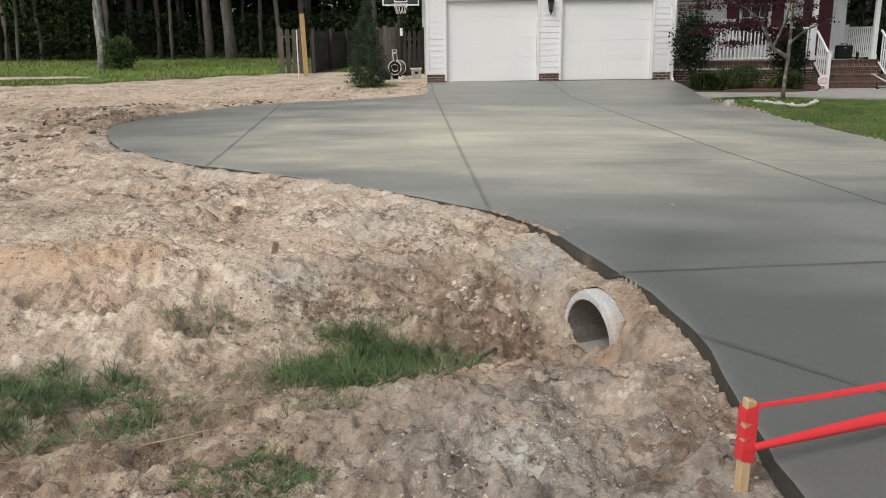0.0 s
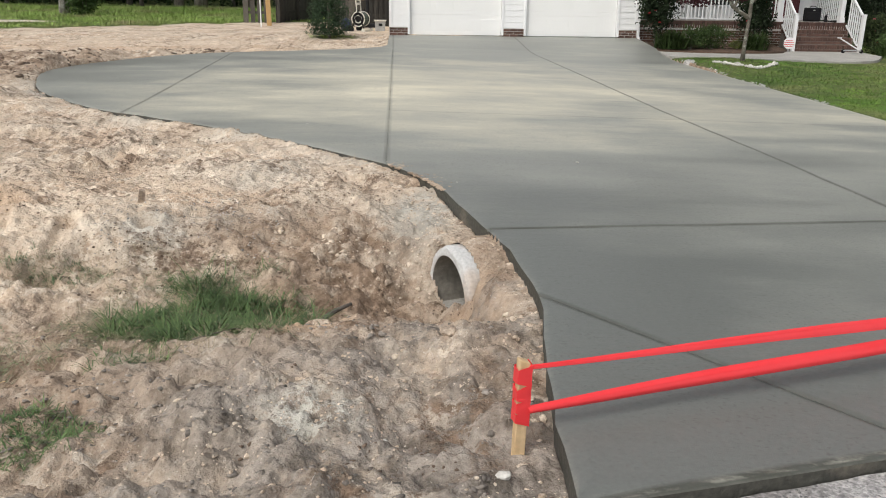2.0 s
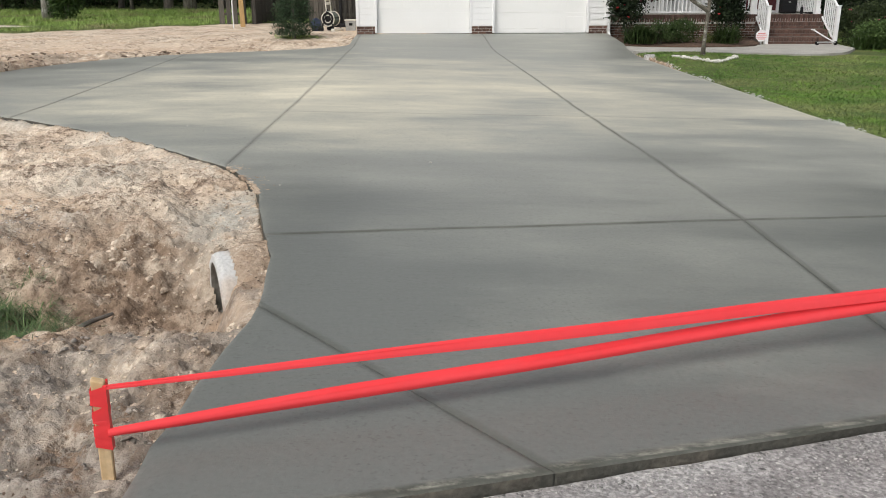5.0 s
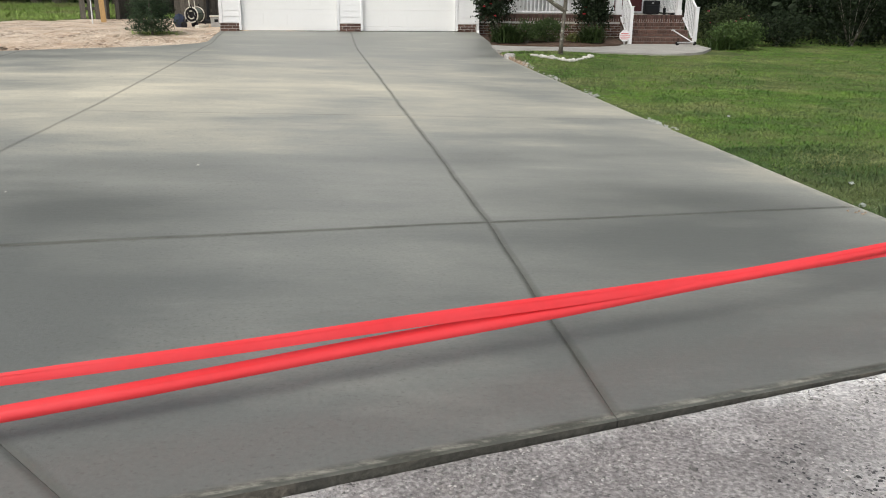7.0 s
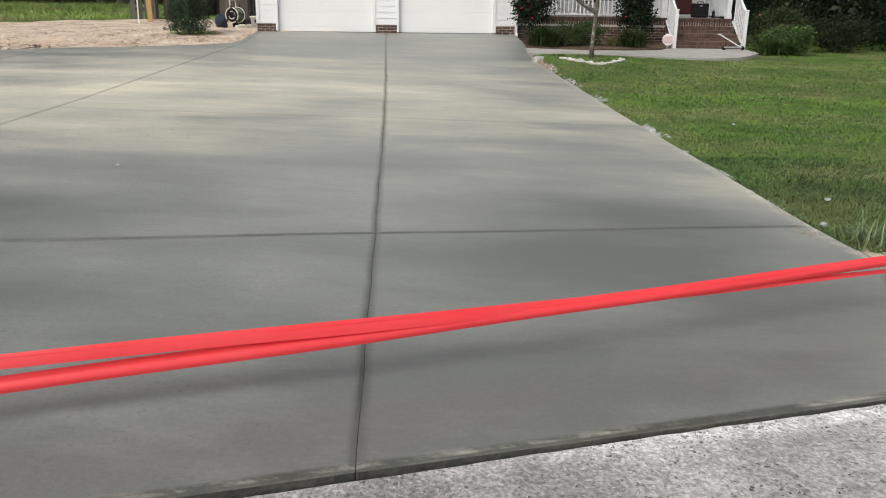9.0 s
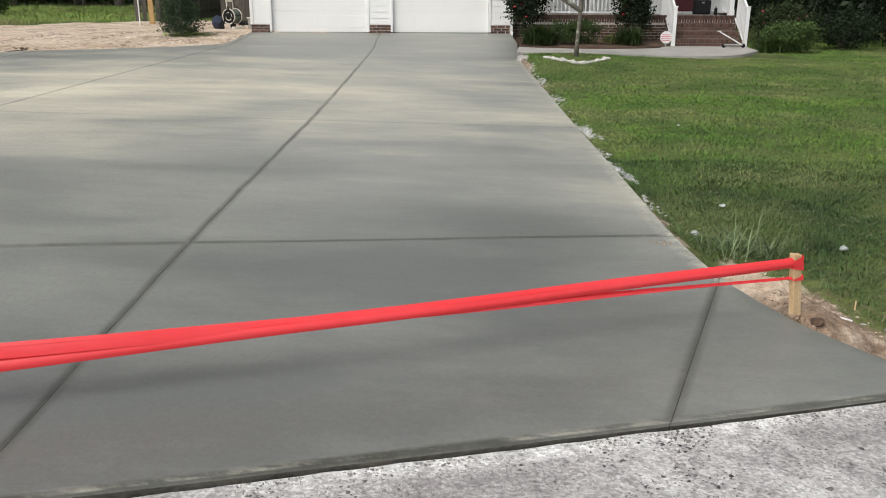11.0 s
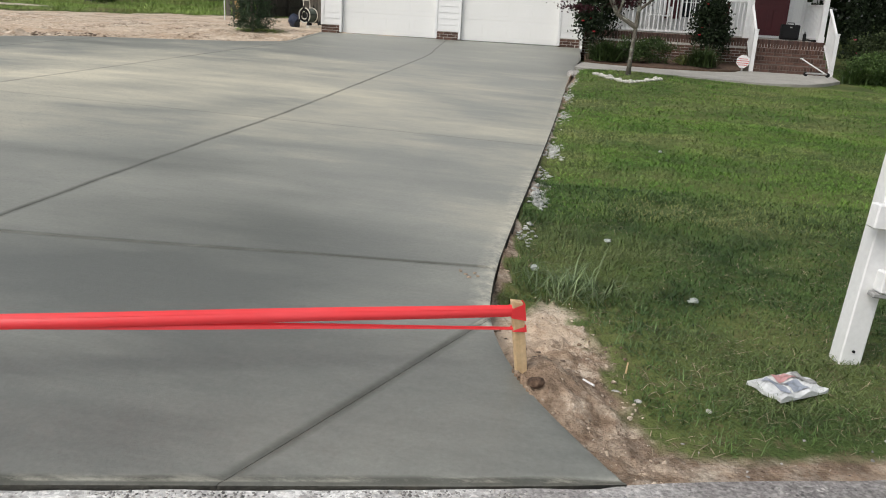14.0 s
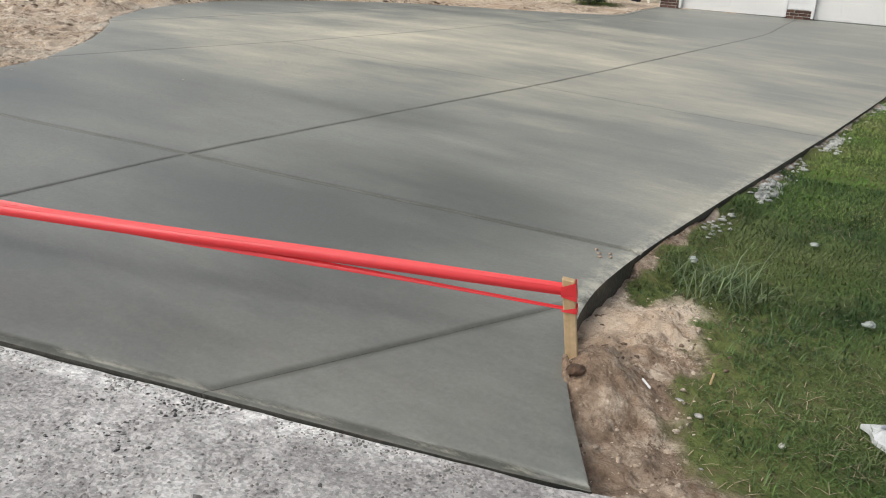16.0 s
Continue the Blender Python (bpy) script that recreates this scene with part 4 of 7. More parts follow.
def panel(cuts):
    """The part of the drive on the given side (+1 left, -1 right) of each joint, with a rounded groove edge and a skirt."""
    bm = bmesh.new()
    vo = [bm.verts.new((x, y, 0)) for x, y in OUTLINE]
    v1 = [bm.verts.new((x, y, 0)) for x, y in INNER]
    vs = [bm.verts.new((x, y, 0)) for x, y in INNER2]
    es = [bm.edges.new((a, b)) for a, b in zip(vs, vs[1:] + vs[:1])]
    bmesh.ops.triangle_fill(bm, edges=es, use_beauty=True)
    n = len(vo)
    for i in range(n):
        bm.faces.new((vo[i], vo[(i + 1) % n], v1[(i + 1) % n], v1[i]))
        bm.faces.new((v1[i], v1[(i + 1) % n], vs[(i + 1) % n], vs[i]))
    for (p, nrm, deep), side in cuts:
        nn = nrm * side
        bmesh.ops.bisect_plane(bm, geom=bm.verts[:] + bm.edges[:] + bm.faces[:], plane_co=p + nn * (0.0003 + 0.0009 * deep), plane_no=nn, clear_inner=True)
        bmesh.ops.bisect_plane(bm, geom=bm.verts[:] + bm.edges[:] + bm.faces[:], plane_co=p + nn * 0.008, plane_no=nn)
        bmesh.ops.bisect_plane(bm, geom=bm.verts[:] + bm.edges[:] + bm.faces[:], plane_co=p + nn * 0.015, plane_no=nn)
        bmesh.ops.bisect_plane(bm, geom=bm.verts[:] + bm.edges[:] + bm.faces[:], plane_co=p + nn * 0.024, plane_no=nn)
        bmesh.ops.bisect_plane(bm, geom=bm.verts[:] + bm.edges[:] + bm.faces[:], plane_co=p + nn * 0.036, plane_no=nn)
    lo = [min(v.co[i] for v in bm.verts) for i in (0, 1)]
    hi = [max(v.co[i] for v in bm.verts) for i in (0, 1)]
    ys = [y for y in np.arange(math.floor(lo[1]), hi[1], 0.25)] + [20.0, 20.3, 21.7, 22.0]
    for y in ys:
        bmesh.ops.bisect_plane(bm, geom=bm.verts[:] + bm.edges[:] + bm.faces[:], plane_co=(0, y, 0), plane_no=(0, 1, 0))
    for x in np.arange(math.floor(lo[0]), hi[0], 0.35):
        bmesh.ops.bisect_plane(bm, geom=bm.verts[:] + bm.edges[:] + bm.faces[:], plane_co=(x, 0, 0), plane_no=(1, 0, 0))
    if lo[1] < 3.7:
        sn = Vector((-0.262, 1, 0)).normalized()
        for off in (0.011, 0.03, 0.05, 0.10):
            bmesh.ops.bisect_plane(bm, geom=bm.verts[:] + bm.edges[:] + bm.faces[:], plane_co=(4.15, 2.775 + off * 1.034, 0), plane_no=sn)
    bow = np.interp([v.co.y for v in bm.verts], [2.7, 5, 8, 11, 14, 17, 20], [-0.01, 0.012, 0.03, 0.033, 0.03, 0.015, 0.0])
    tool, frin = bm.verts.layers.float.new("tooled"), bm.verts.layers.float.new("fringe")
    edge_d = slab_dist(np.array([v.co.x for v in bm.verts]), np.array([v.co.y for v in bm.verts]))
    for v, ed in zip(bm.verts, edge_d):
        z = float(slab_z(v.co.x, v.co.y))
        if ed > -0.004:
            z -= 0.007
            v[frin] = 0.15
        if ed > -0.03 and v.co.x > 6.4 and 4.6 < v.co.y < 19:
            v[frin] = 1.0 if v.co.y < 8 else 0.6
        for (p, nrm, deep), side in cuts:
            d = (v.co - p).dot(nrm * side)
            z -= (0.007 if d < 0.007 else 0.004 if d < 0.010 else 0.0) * deep
            if d < 0.010:
                v[tool] = min(0.85, 1.2 * deep)
            elif d < 0.017:
                v[tool] = max(v[tool], min(0.7, 0.9 * deep))
            elif d < 0.026:
                v[tool] = max(v[tool], min(0.45, 0.6 * deep))
        s = v.co.y - float(street_y(v.co.x))
        if s < 0.012:
            z = float(slab_z(v.co.x, v.co.y)) - (0.005 if s < 0.006 else 0.0015)
        if s < 0.032:
            v[tool] = 1.0
        v.co.z = z
    # hand-tooled joints wander a little from the string line
    for v, b in zip(bm.verts, bow):
        x, y = v.co.x, v.co.y
        near_b = max(0.0, 1 - abs(x - 4.1) / 0.6)
        near_1 = max(0.0, 1 - abs(y - (4.53 + 0.1647 * (x - 1.5))) / 0.35) if 1.9 < x < 6.4 else 0.0
        v.co.x += near_b * (float(b) + 0.0025 * math.sin(y * 2.9) + 0.003 * math.sin(y * 7.7 + 1))
        v.co.y += near_1 * (0.006 * math.sin(x * 3.3 + 1) + 0.003 * math.sin(x * 8.9)) * min(1, (x - 1.9) / 0.4, (6.4 - x) / 0.4)
    for f in bm.faces:
        f.smooth = True
    rim = [e for e in bm.edges if e.is_boundary]
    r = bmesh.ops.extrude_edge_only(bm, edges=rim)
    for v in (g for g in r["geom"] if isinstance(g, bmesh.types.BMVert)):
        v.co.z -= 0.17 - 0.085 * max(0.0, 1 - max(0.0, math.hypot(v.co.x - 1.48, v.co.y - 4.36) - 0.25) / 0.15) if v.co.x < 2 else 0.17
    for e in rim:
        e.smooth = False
    # side faces take the darker, shade-tinted edge material
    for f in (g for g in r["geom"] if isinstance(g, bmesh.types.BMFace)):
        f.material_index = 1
    return bm


for cuts in ([(J_A, 1), (J_L, 1)], [(J_A, 1), (J_L, -1)],
             [(J_A, -1), (J_B, 1), (J_2, 1)], [(J_B, -1), (J_2, 1)],
             [(J_A, -1), (J_B, 1), (J_1, 1), (J_2, -1)], [(J_B, -1), (J_1, 1), (J_2, -1)],
             [(J_B, 1), (J_1, -1), (J_D, 1)], [(J_1, -1), (J_D, -1)],
             [(J_B, -1), (J_1, -1), (J_C, 1)], [(J_1, -1), (J_C, -1)]):
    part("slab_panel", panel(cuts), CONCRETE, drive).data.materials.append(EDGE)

# ---------------------------------------------------------------- culvert
culvert = thing("culvert_pipe", CULV, "grey precast concrete culvert pipe half buried in soil", "pipe", rz=21)
bm = bmesh.new()
# the disc at 0.90 is added to stop light from the far end
prof = [(0.02, BORE_R), (0.004, BORE_R + 0.002), (0.0, BORE_R + 0.006), (0.0, BORE_R + 0.036), (0.003, BORE_R + 0.043), (0.018, PIPE_R - 0.003), (0.026, PIPE_R), (0.92, PIPE_R), (0.92, 0.002), (0.90, 0.002), (0.90, BORE_R)]
SEG = 40
chip = random.Random(3)
rows_ = []
for x, r in prof + [prof[0]]:
    rows_.append([bm.verts.new((x + (chip.uniform(0, 0.012) if BORE_R + 0.03 < r and x < 0.03 else 0), r * math.sin(2 * math.pi * k / SEG), r * math.cos(2 * math.pi * k / SEG))) for k in range(SEG)])
for a, b in zip(rows_, rows_[1:]):
    for k in range(SEG):
        bm.faces.new((a[k], a[(k + 1) % SEG], b[(k + 1) % SEG], b[k]))
bmesh.ops.remove_doubles(bm, verts=bm.verts, dist=0.0005)
# faces inside the bore get the darker material
for f in bm.faces:
    c = f.calc_center_median()
    if math.hypot(c.y, c.z) < BORE_R + 0.0012:
        f.material_index = 1
part("barrel", bm, PIPE, culvert, smooth=False).data.materials.append(BORE)
bm = tubem([(0.03, 0, 0), (0.89, 0, 0)], BORE_R - 0.001, 24)
for v in bm.verts:
    v.co.z = min(v.co.z, -0.105 + 0.008 * math.sin(v.co.x * 9))
part("silt", bm, WALK, culvert, "silt settled along the pipe's floor")


# ---------------------------------------------------------------- stakes and barrier tape
def stake(x, y, z0, top, wide, thick, rz, tilt, label, wraps):
    s = thing("wooden_stake", (x, y, z0), label, "stake", "stakes holding the barrier tape")
    s.matrix_world = pose(x, y, z0, tilt[0], tilt[1], rz)
    h = top - z0
    bm = boxm((-wide / 2, -thick / 2, -0.2), (wide / 2, thick / 2, h), 0.003)
    for v in bm.verts:
        if v.co.z > h - 0.01:
            v.co.z -= 0.012 * (v.co.x / wide + 0.5)
    part("post", bm, STAKE, s)
    for zc, hh in wraps:
        bm = bmesh.new()
        rnd = random.Random(int(zc * 1000))
        n = 4
        cs = [(-1, -1), (1, -1), (1, 1), (-1, 1)]
        levels = [-1, -0.4, 0.3, 1]
        ring_v = [[bm.verts.new((cx * (wide / 2 + 0.0035 + rnd.uniform(0, 0.002)), cy * (thick / 2 + 0.0035 + rnd.uniform(0, 0.002)), zc + lv * hh / 2 + 0.007 * cx * lv + rnd.uniform(-0.006, 0.006))) for cx, cy in cs] for lv in levels]
        for a, b in zip(ring_v, ring_v[1:]):
            for k in range(n):
                bm.faces.new((a[k], a[(k + 1) % n], b[(k + 1) % n], b[k]))
        part("tape_wrap", bm, TAPE, s, "red plastic tape wound round the stake")
    return s


SL, SR = Vector((1.345, 2.47, -0.20)), Vector((6.93, 4.22, -0.235))
stake(SL.x, SL.y, SL.z, 0.125, 0.036, 0.030, 12, (0, 1), "short pine stake wound with red tape beside the drive", [(0.272, 0.062), (0.212, 0.052), (0.165, 0.05), (0.132, 0.05)])
stake(SR.x - 0.005, SR.y, SR.z, 0.062, 0.042, 0.030, 20, (0, -8), "short pine stake with red tape near the lawn", [(0.252, 0.055), (0.185, 0.012)])


def ribbon(a, b, sag, width, tilt, label, n=70, seed=0, curl=0.004):
    """A plastic tape between two stakes; width and tilt (degrees from upright) run from end to end."""
    a, b = Vector(a), Vector(b)
    tape = thing("barrier_tape", a, label, "barrier tape", "tapes across the drive")
    d = (b - a).normalized()
    out = Vector((d.y, -d.x, 0)).normalized()
    # the film itself, and its hem folded over towards the street
    for name, ks, proud in (("film", (-1, -0.5, 0, 0.5, 1), 0.0), ("folded_hem", (0.5, 0.75, 0.97), 0.0014)):
        bm = bmesh.new()
        rows_ = []
        for i in range(n + 1):
            t = i / n
            p = a.lerp(b, t) - a
            p.z -= sag * 4 * t * (1 - t)
            w = float(np.interp(t, [q[0] for q in width], [q[1] for q in width])) / 2
            an = radians(float(np.interp(t, [q[0] for q in tilt], [q[1] for q in tilt])))
            u = Vector((0, 0, math.cos(an))) + out * math.sin(an)
            face = out * math.cos(an) - Vector((0, 0, math.sin(an)))
            bow = out * 0.004 * math.sin(t * 25 + seed)
            lift = proud * (1 + 0.5 * math.sin(t * 37 + seed * 2))
            rows_.append([bm.verts.new(p + u * w * k + bow + out * (curl * (1 - k * k)) + face * lift) for k in ks])
        for r0, r1 in zip(rows_, rows_[1:]):
            for k in range(len(ks) - 1):
                bm.faces.new((r0[k], r0[k + 1], r1[k + 1], r1[k]))
        part(name, bm, TAPE, tape, smooth=True)
    return tape


ribbon((1.365, 2.462, 0.10), (6.885, 4.205, -0.052), 0.006, [(0, .014), (.06, .021), (.2, .040), (.5, .050), (.7, .040), (.85, .024), (.93, .015), (1, .012)], [(0, -40), (.2, -28), (.5, -30), (.8, -35), (1, -50)], "thin stretched red plastic barrier tape between two stakes", seed=1)
ribbon((1.365, 2.460, -0.04), (6.875, 4.200, 0.017), 0.006, [(0, .026), (.04, .036), (.12, .048), (.5, .058), (.85, .048), (1, .044)], [(0, -5), (.15, -30), (.4, -38), (.7, -32), (.92, -20), (1, -4)], "stretched red plastic barrier tape, folded and shiny", seed=2, curl=0.014)


# ---------------------------------------------------------------- house
GY0 = 22.95          # garage front
house = thing("house", (4.0, 26, 0), "white vinyl-sided house with a two-car garage and brick base", "house", kind="structure")


def hpart(name, bm, material, label="", parent=None):
    ob = part(name, bm, material, parent or house, label)
    ob.matrix_parent_inverse = (parent or house).matrix_world.inverted()
    return ob


def board_mesh(length, expo, thick=0.012):
    """One lapped siding board along x from 0, its foot proud and its top tucked in."""
    bm = bmesh.new()
    pr = [(0.0, 0.0), (-thick, 0.0), (-thick, 0.012), (-0.002, expo + 0.004), (0.0, expo + 0.004)]
    rows_ = [[bm.verts.new((x, y, z)) for y, z in pr] for x in (0, length)]
    k = len(pr)
    for i in range(k):
        bm.faces.new((rows_[0][i], rows_[0][(i + 1) % k], rows_[1][(i + 1) % k], rows_[1][i]))
    bm.faces.new(rows_[0][::-1])
    bm.faces.new(rows_[1])
    return finish("siding_board", bm, SIDING)


def siding(x0, x1, z0, z1, y, expo=0.152, rz=0, parent=None):
    me = board_mesh(x1 - x0, expo)
    z = z0
    while z < z1 - 0.03:
        ob = new("siding_board", me)
        ob.parent = parent or house
        ob.matrix_parent_inverse = (parent or house).matrix_world.inverted()
        ob.matrix_basis = pose(x0, y, z) if not rz else pose(x0, y, z, 0, 0, rz)
        z += expo


D1, D2 = (1.239, 3.673), (4.324, 6.775)
GL, GR = 0.70, 7.33
DH = 2.10
ROOFZ = 3.0
# garage shell: piers, lintel, sides, back
for a, b in ((GL, D1[0]), (D1[1], D2[0]), (D2[1], GR)):
    hpart("pier", boxm((a + 0.02, GY0 + 0.012, 0.2), (b - 0.02, GY0 + 0.2, DH)), SIDING)
    hpart("base", boxm((a + (0.03 if a > 1 else 0), GY0 + 0.012, -0.35), (b - (0.03 if b < 7 else 0), GY0 + 0.2, 0.2)), MORTAR, "mortar bed behind the brick base")
    siding(a + (0.06 if a < 1 else 0.05), b - (0.06 if b > 7 else 0.05), 0.205, DH, GY0 + 0.012)
hpart("lintel", boxm((GL, GY0 + 0.012, DH), (GR, GY0 + 0.2, ROOFZ)), SIDING)
siding(GL + 0.06, GR - 0.06, DH + 0.1, ROOFZ, GY0 + 0.012)
for x0, x1 in ((GL, GL + 0.2), (GR - 0.2, GR)):
    hpart("side_wall", boxm((x0, GY0 + 0.202, -0.35), (x1, 31.5, ROOFZ)), SIDING)
hpart("back_wall", boxm((GL + 0.2, 31.3, -0.35), (GR - 0.2, 31.5, ROOFZ)), SIDING)
hpart("garage_ceiling", boxm((GL + 0.2, GY0 + 0.21, 2.6), (GR - 0.2, 31.29, 2.66)), SIDING)
for x in (GL, GR - 0.07):
    hpart("corner_trim", boxm((x - 0.006, GY0 - 0.014, 0.2), (x + 0.076, GY0 + 0.06, ROOFZ), 0.004), TRIMW)
for a, b in (D1, D2):
    for x in (a - 0.055, b - 0.005):
        hpart("door_casing", boxm((x, GY0 - 0.016, 0.02), (x + 0.06, GY0 + 0.11, DH + 0.06), 0.004), TRIMW)
    hpart("head_casing", boxm((a - 0.055, GY0 - 0.018, DH), (b + 0.055, GY0 + 0.11, DH + 0.09), 0.004), TRIMW)
    door = thing("garage_door", ((a + b) / 2, GY0 + 0.1, 0), "white sectional garage door, closed", "garage door", "garage doors", kind="structure")
    w = b - a - 0.02
    for k in range(4):
        z0, z1 = 0.012 + k * 0.522, 0.012 + (k + 1) * 0.522 - 0.002
        bm = boxm((-w / 2, 0, z0), (w / 2, 0.045, z1), 0.003)
        sec = part("door_section", bm, DOORW, door)
        for j in range(4):
            cx = -w / 2 + w * (j + 0.5) / 4
            part("embossed_panel", boxm((cx - 0.24, -0.0035, z0 + 0.11), (cx + 0.24, 0.004, z1 - 0.11), 0.003), DOORW, sec)
    part("bottom_seal", boxm((-w / 2, 0.005, -0.003), (w / 2, 0.04, 0.012)), GREYP, door, "grey rubber seal")

# roofs
def gable(x0, x1, y0, y1, z, rise, along_x, over=0.35):
    bm = bmesh.new()
    if along_x:
        ym = (y0 + y1) / 2
        pts = [(x0 - over, y0 - over, z), (x1 + over, y0 - over, z), (x1 + over, ym, z + rise), (x0 - over, ym, z + rise), (x0 - over, y1 + over, z), (x1 + over, y1 + over, z)]
    else:
        xm = (x0 + x1) / 2
        pts = [(x0 - over, y0 - over, z), (x0 - over, y1 + over, z), (xm, y1 + over, z + rise), (xm, y0 - over, z + rise), (x1 + over, y0 - over, z), (x1 + over, y1 + over, z)]
    vs = [bm.verts.new(p) for p in pts]
    bm.faces.new((vs[0], vs[1], vs[2], vs[3]))
    bm.faces.new((vs[3], vs[2], vs[5], vs[4]))
    r = bmesh.ops.extrude_face_region(bm, geom=bm.faces[:])
    for v in (g for g in r["geom"] if isinstance(g, bmesh.types.BMVert)):
        v.co.z += 0.12
    hpart("roof", bm, SHINGLE, "dark asphalt shingle roof")


gable(GL, GR, GY0, 31.5, ROOFZ, 2.0, False)
hpart("gable_wall", boxm((GL + 2.0, GY0 + 0.02, ROOFZ), (GR - 2.0, GY0 + 0.16, ROOFZ + 0.75)), SIDING)

# brick base courses of the garage
brick_me = finish("brick", boxm((-0.0965, -0.046, 0), (0.0965, 0.046, 0.057), 0.003), BRICK)
half_me = finish("brick", boxm((-0.046, -0.046, 0), (0.046, 0.046, 0.057), 0.003), BRICK)
soldier_me = finish("brick", boxm((-0.0285, -0.05, 0), (0.0285, 0.05, 0.19), 0.003), BRICK)


def put_brick(me, x, y, z, rz=0, parent=None):
    ob = new("brick", me)
    ob.parent = parent or house
    ob.matrix_parent_inverse = (parent or house).matrix_world.inverted()
    ob.matrix_basis = pose(x, y, z, 0, 0, rz)


def courses(x0, x1, y, z0, n, parent=None, rz=0):
    for c in range(n):
        x = x0 + (0.0 if c % 2 == 0 else -0.1015)
        while x < x1 - 0.02:
            a, b = max(x, x0), min(x + 0.193, x1)
            if b - a > 0.05:
                me = brick_me if b - a > 0.15 else half_me
                put_brick(me, (a + b) / 2, y, z0 + c * 0.0677, rz, parent)
            x += 0.203


for a, b in ((GL, D1[0] - 0.02), (D1[1] + 0.02, D2[0] - 0.02), (D2[1] + 0.02, GR)):
    courses(a + 0.01, b - 0.01, GY0 + 0.051, -0.005, 3)

# main house behind the porch
HX0, HX1, HY = 7.35, 13.05, 25.0
PZ = 0.455           # porch floor
hpart("front_wall", boxm((HX0, HY + 0.013, -0.35), (HX1, HY + 0.2, ROOFZ)), SIDING)
hpart("end_wall", boxm((HX1 - 0.2, HY + 0.202, -0.35), (HX1, 33, ROOFZ)), SIDING)
hpart("rear_wall", boxm((HX0, 32.8, -0.35), (HX1 - 0.2, 33, ROOFZ)), SIDING)
siding(HX0, HX1 - 0.07, PZ + 0.02, ROOFZ, HY + 0.013)
hpart("corner_trim", boxm((HX1 - 0.07, HY - 0.014, PZ), (HX1 + 0.008, HY + 0.07, ROOFZ), 0.004), TRIMW)
gable(HX0, HX1, 23.0, 33.0, ROOFZ, 2.4, True)
hpart("porch_ceiling", boxm((HX0, 23.1, ROOFZ - 0.06), (HX1 + 0.1, HY, ROOFZ - 0.01)), TRIMW)

porch = thing("porch", (10.2, 24, 0), "raised brick porch with a concrete floor and white railings", "porch", kind="structure")
PY = 23.2


def ppart(name, bm, material, label="", parent=None):
    ob = part(name, bm, material, parent or porch, label)
    ob.matrix_parent_inverse = (parent or porch).matrix_world.inverted()
    return ob


ppart("core", boxm((HX0 + 0.01, PY + 0.012, -0.45), (13.2, HY + 0.012, PZ - 0.1)), MORTAR)
ppart("floor_slab", boxm((HX0 + 0.01, PY + 0.11, PZ - 0.1), (13.2, HY + 0.012, PZ), 0.006), WALK, "pale concrete porch floor")
courses(HX0 + 0.02, 13.19, PY + 0.05, -0.45, 10, porch)
x = HX0 + 0.05
while x < 13.18:
    put_brick(soldier_me, x, PY + 0.055, PZ - 0.185, 0, porch)
    x += 0.067

# steps: three treads of brick on edge
steps = thing("front_steps", (12.25, 22.7, 0), "dark red brick front steps", "steps", kind="structure")
SX0, SX1 = 11.36, 13.14
RISE = 0.182
rowlock = finish("brick", boxm((-0.0285, -0.145, 0), (0.0285, 0.145, 0.09), 0.003), BRICK)
for k in range(3):
    yf = 22.33 + k * 0.29
    ztop = -0.28 + (k + 1) * RISE
    bm = boxm((SX0 + 0.012 + 0.004 * k, yf + 0.012, -0.5 - 0.004 * k), (SX1 - 0.012 - 0.004 * k, PY - 0.002 - 0.004 * k, ztop - 0.01))
    ob = part("step_core", bm, MORTARD, steps)
    ob.matrix_parent_inverse = steps.matrix_world.inverted()
    x = SX0 + 0.035
    while x < SX1 - 0.02:
        put_brick(rowlock, x, yf + 0.145, ztop - 0.09, 0, steps)
        x += 0.0665
    courses(SX0 + 0.01, SX1 - 0.01, yf + 0.05, ztop - 0.16, 1, steps)


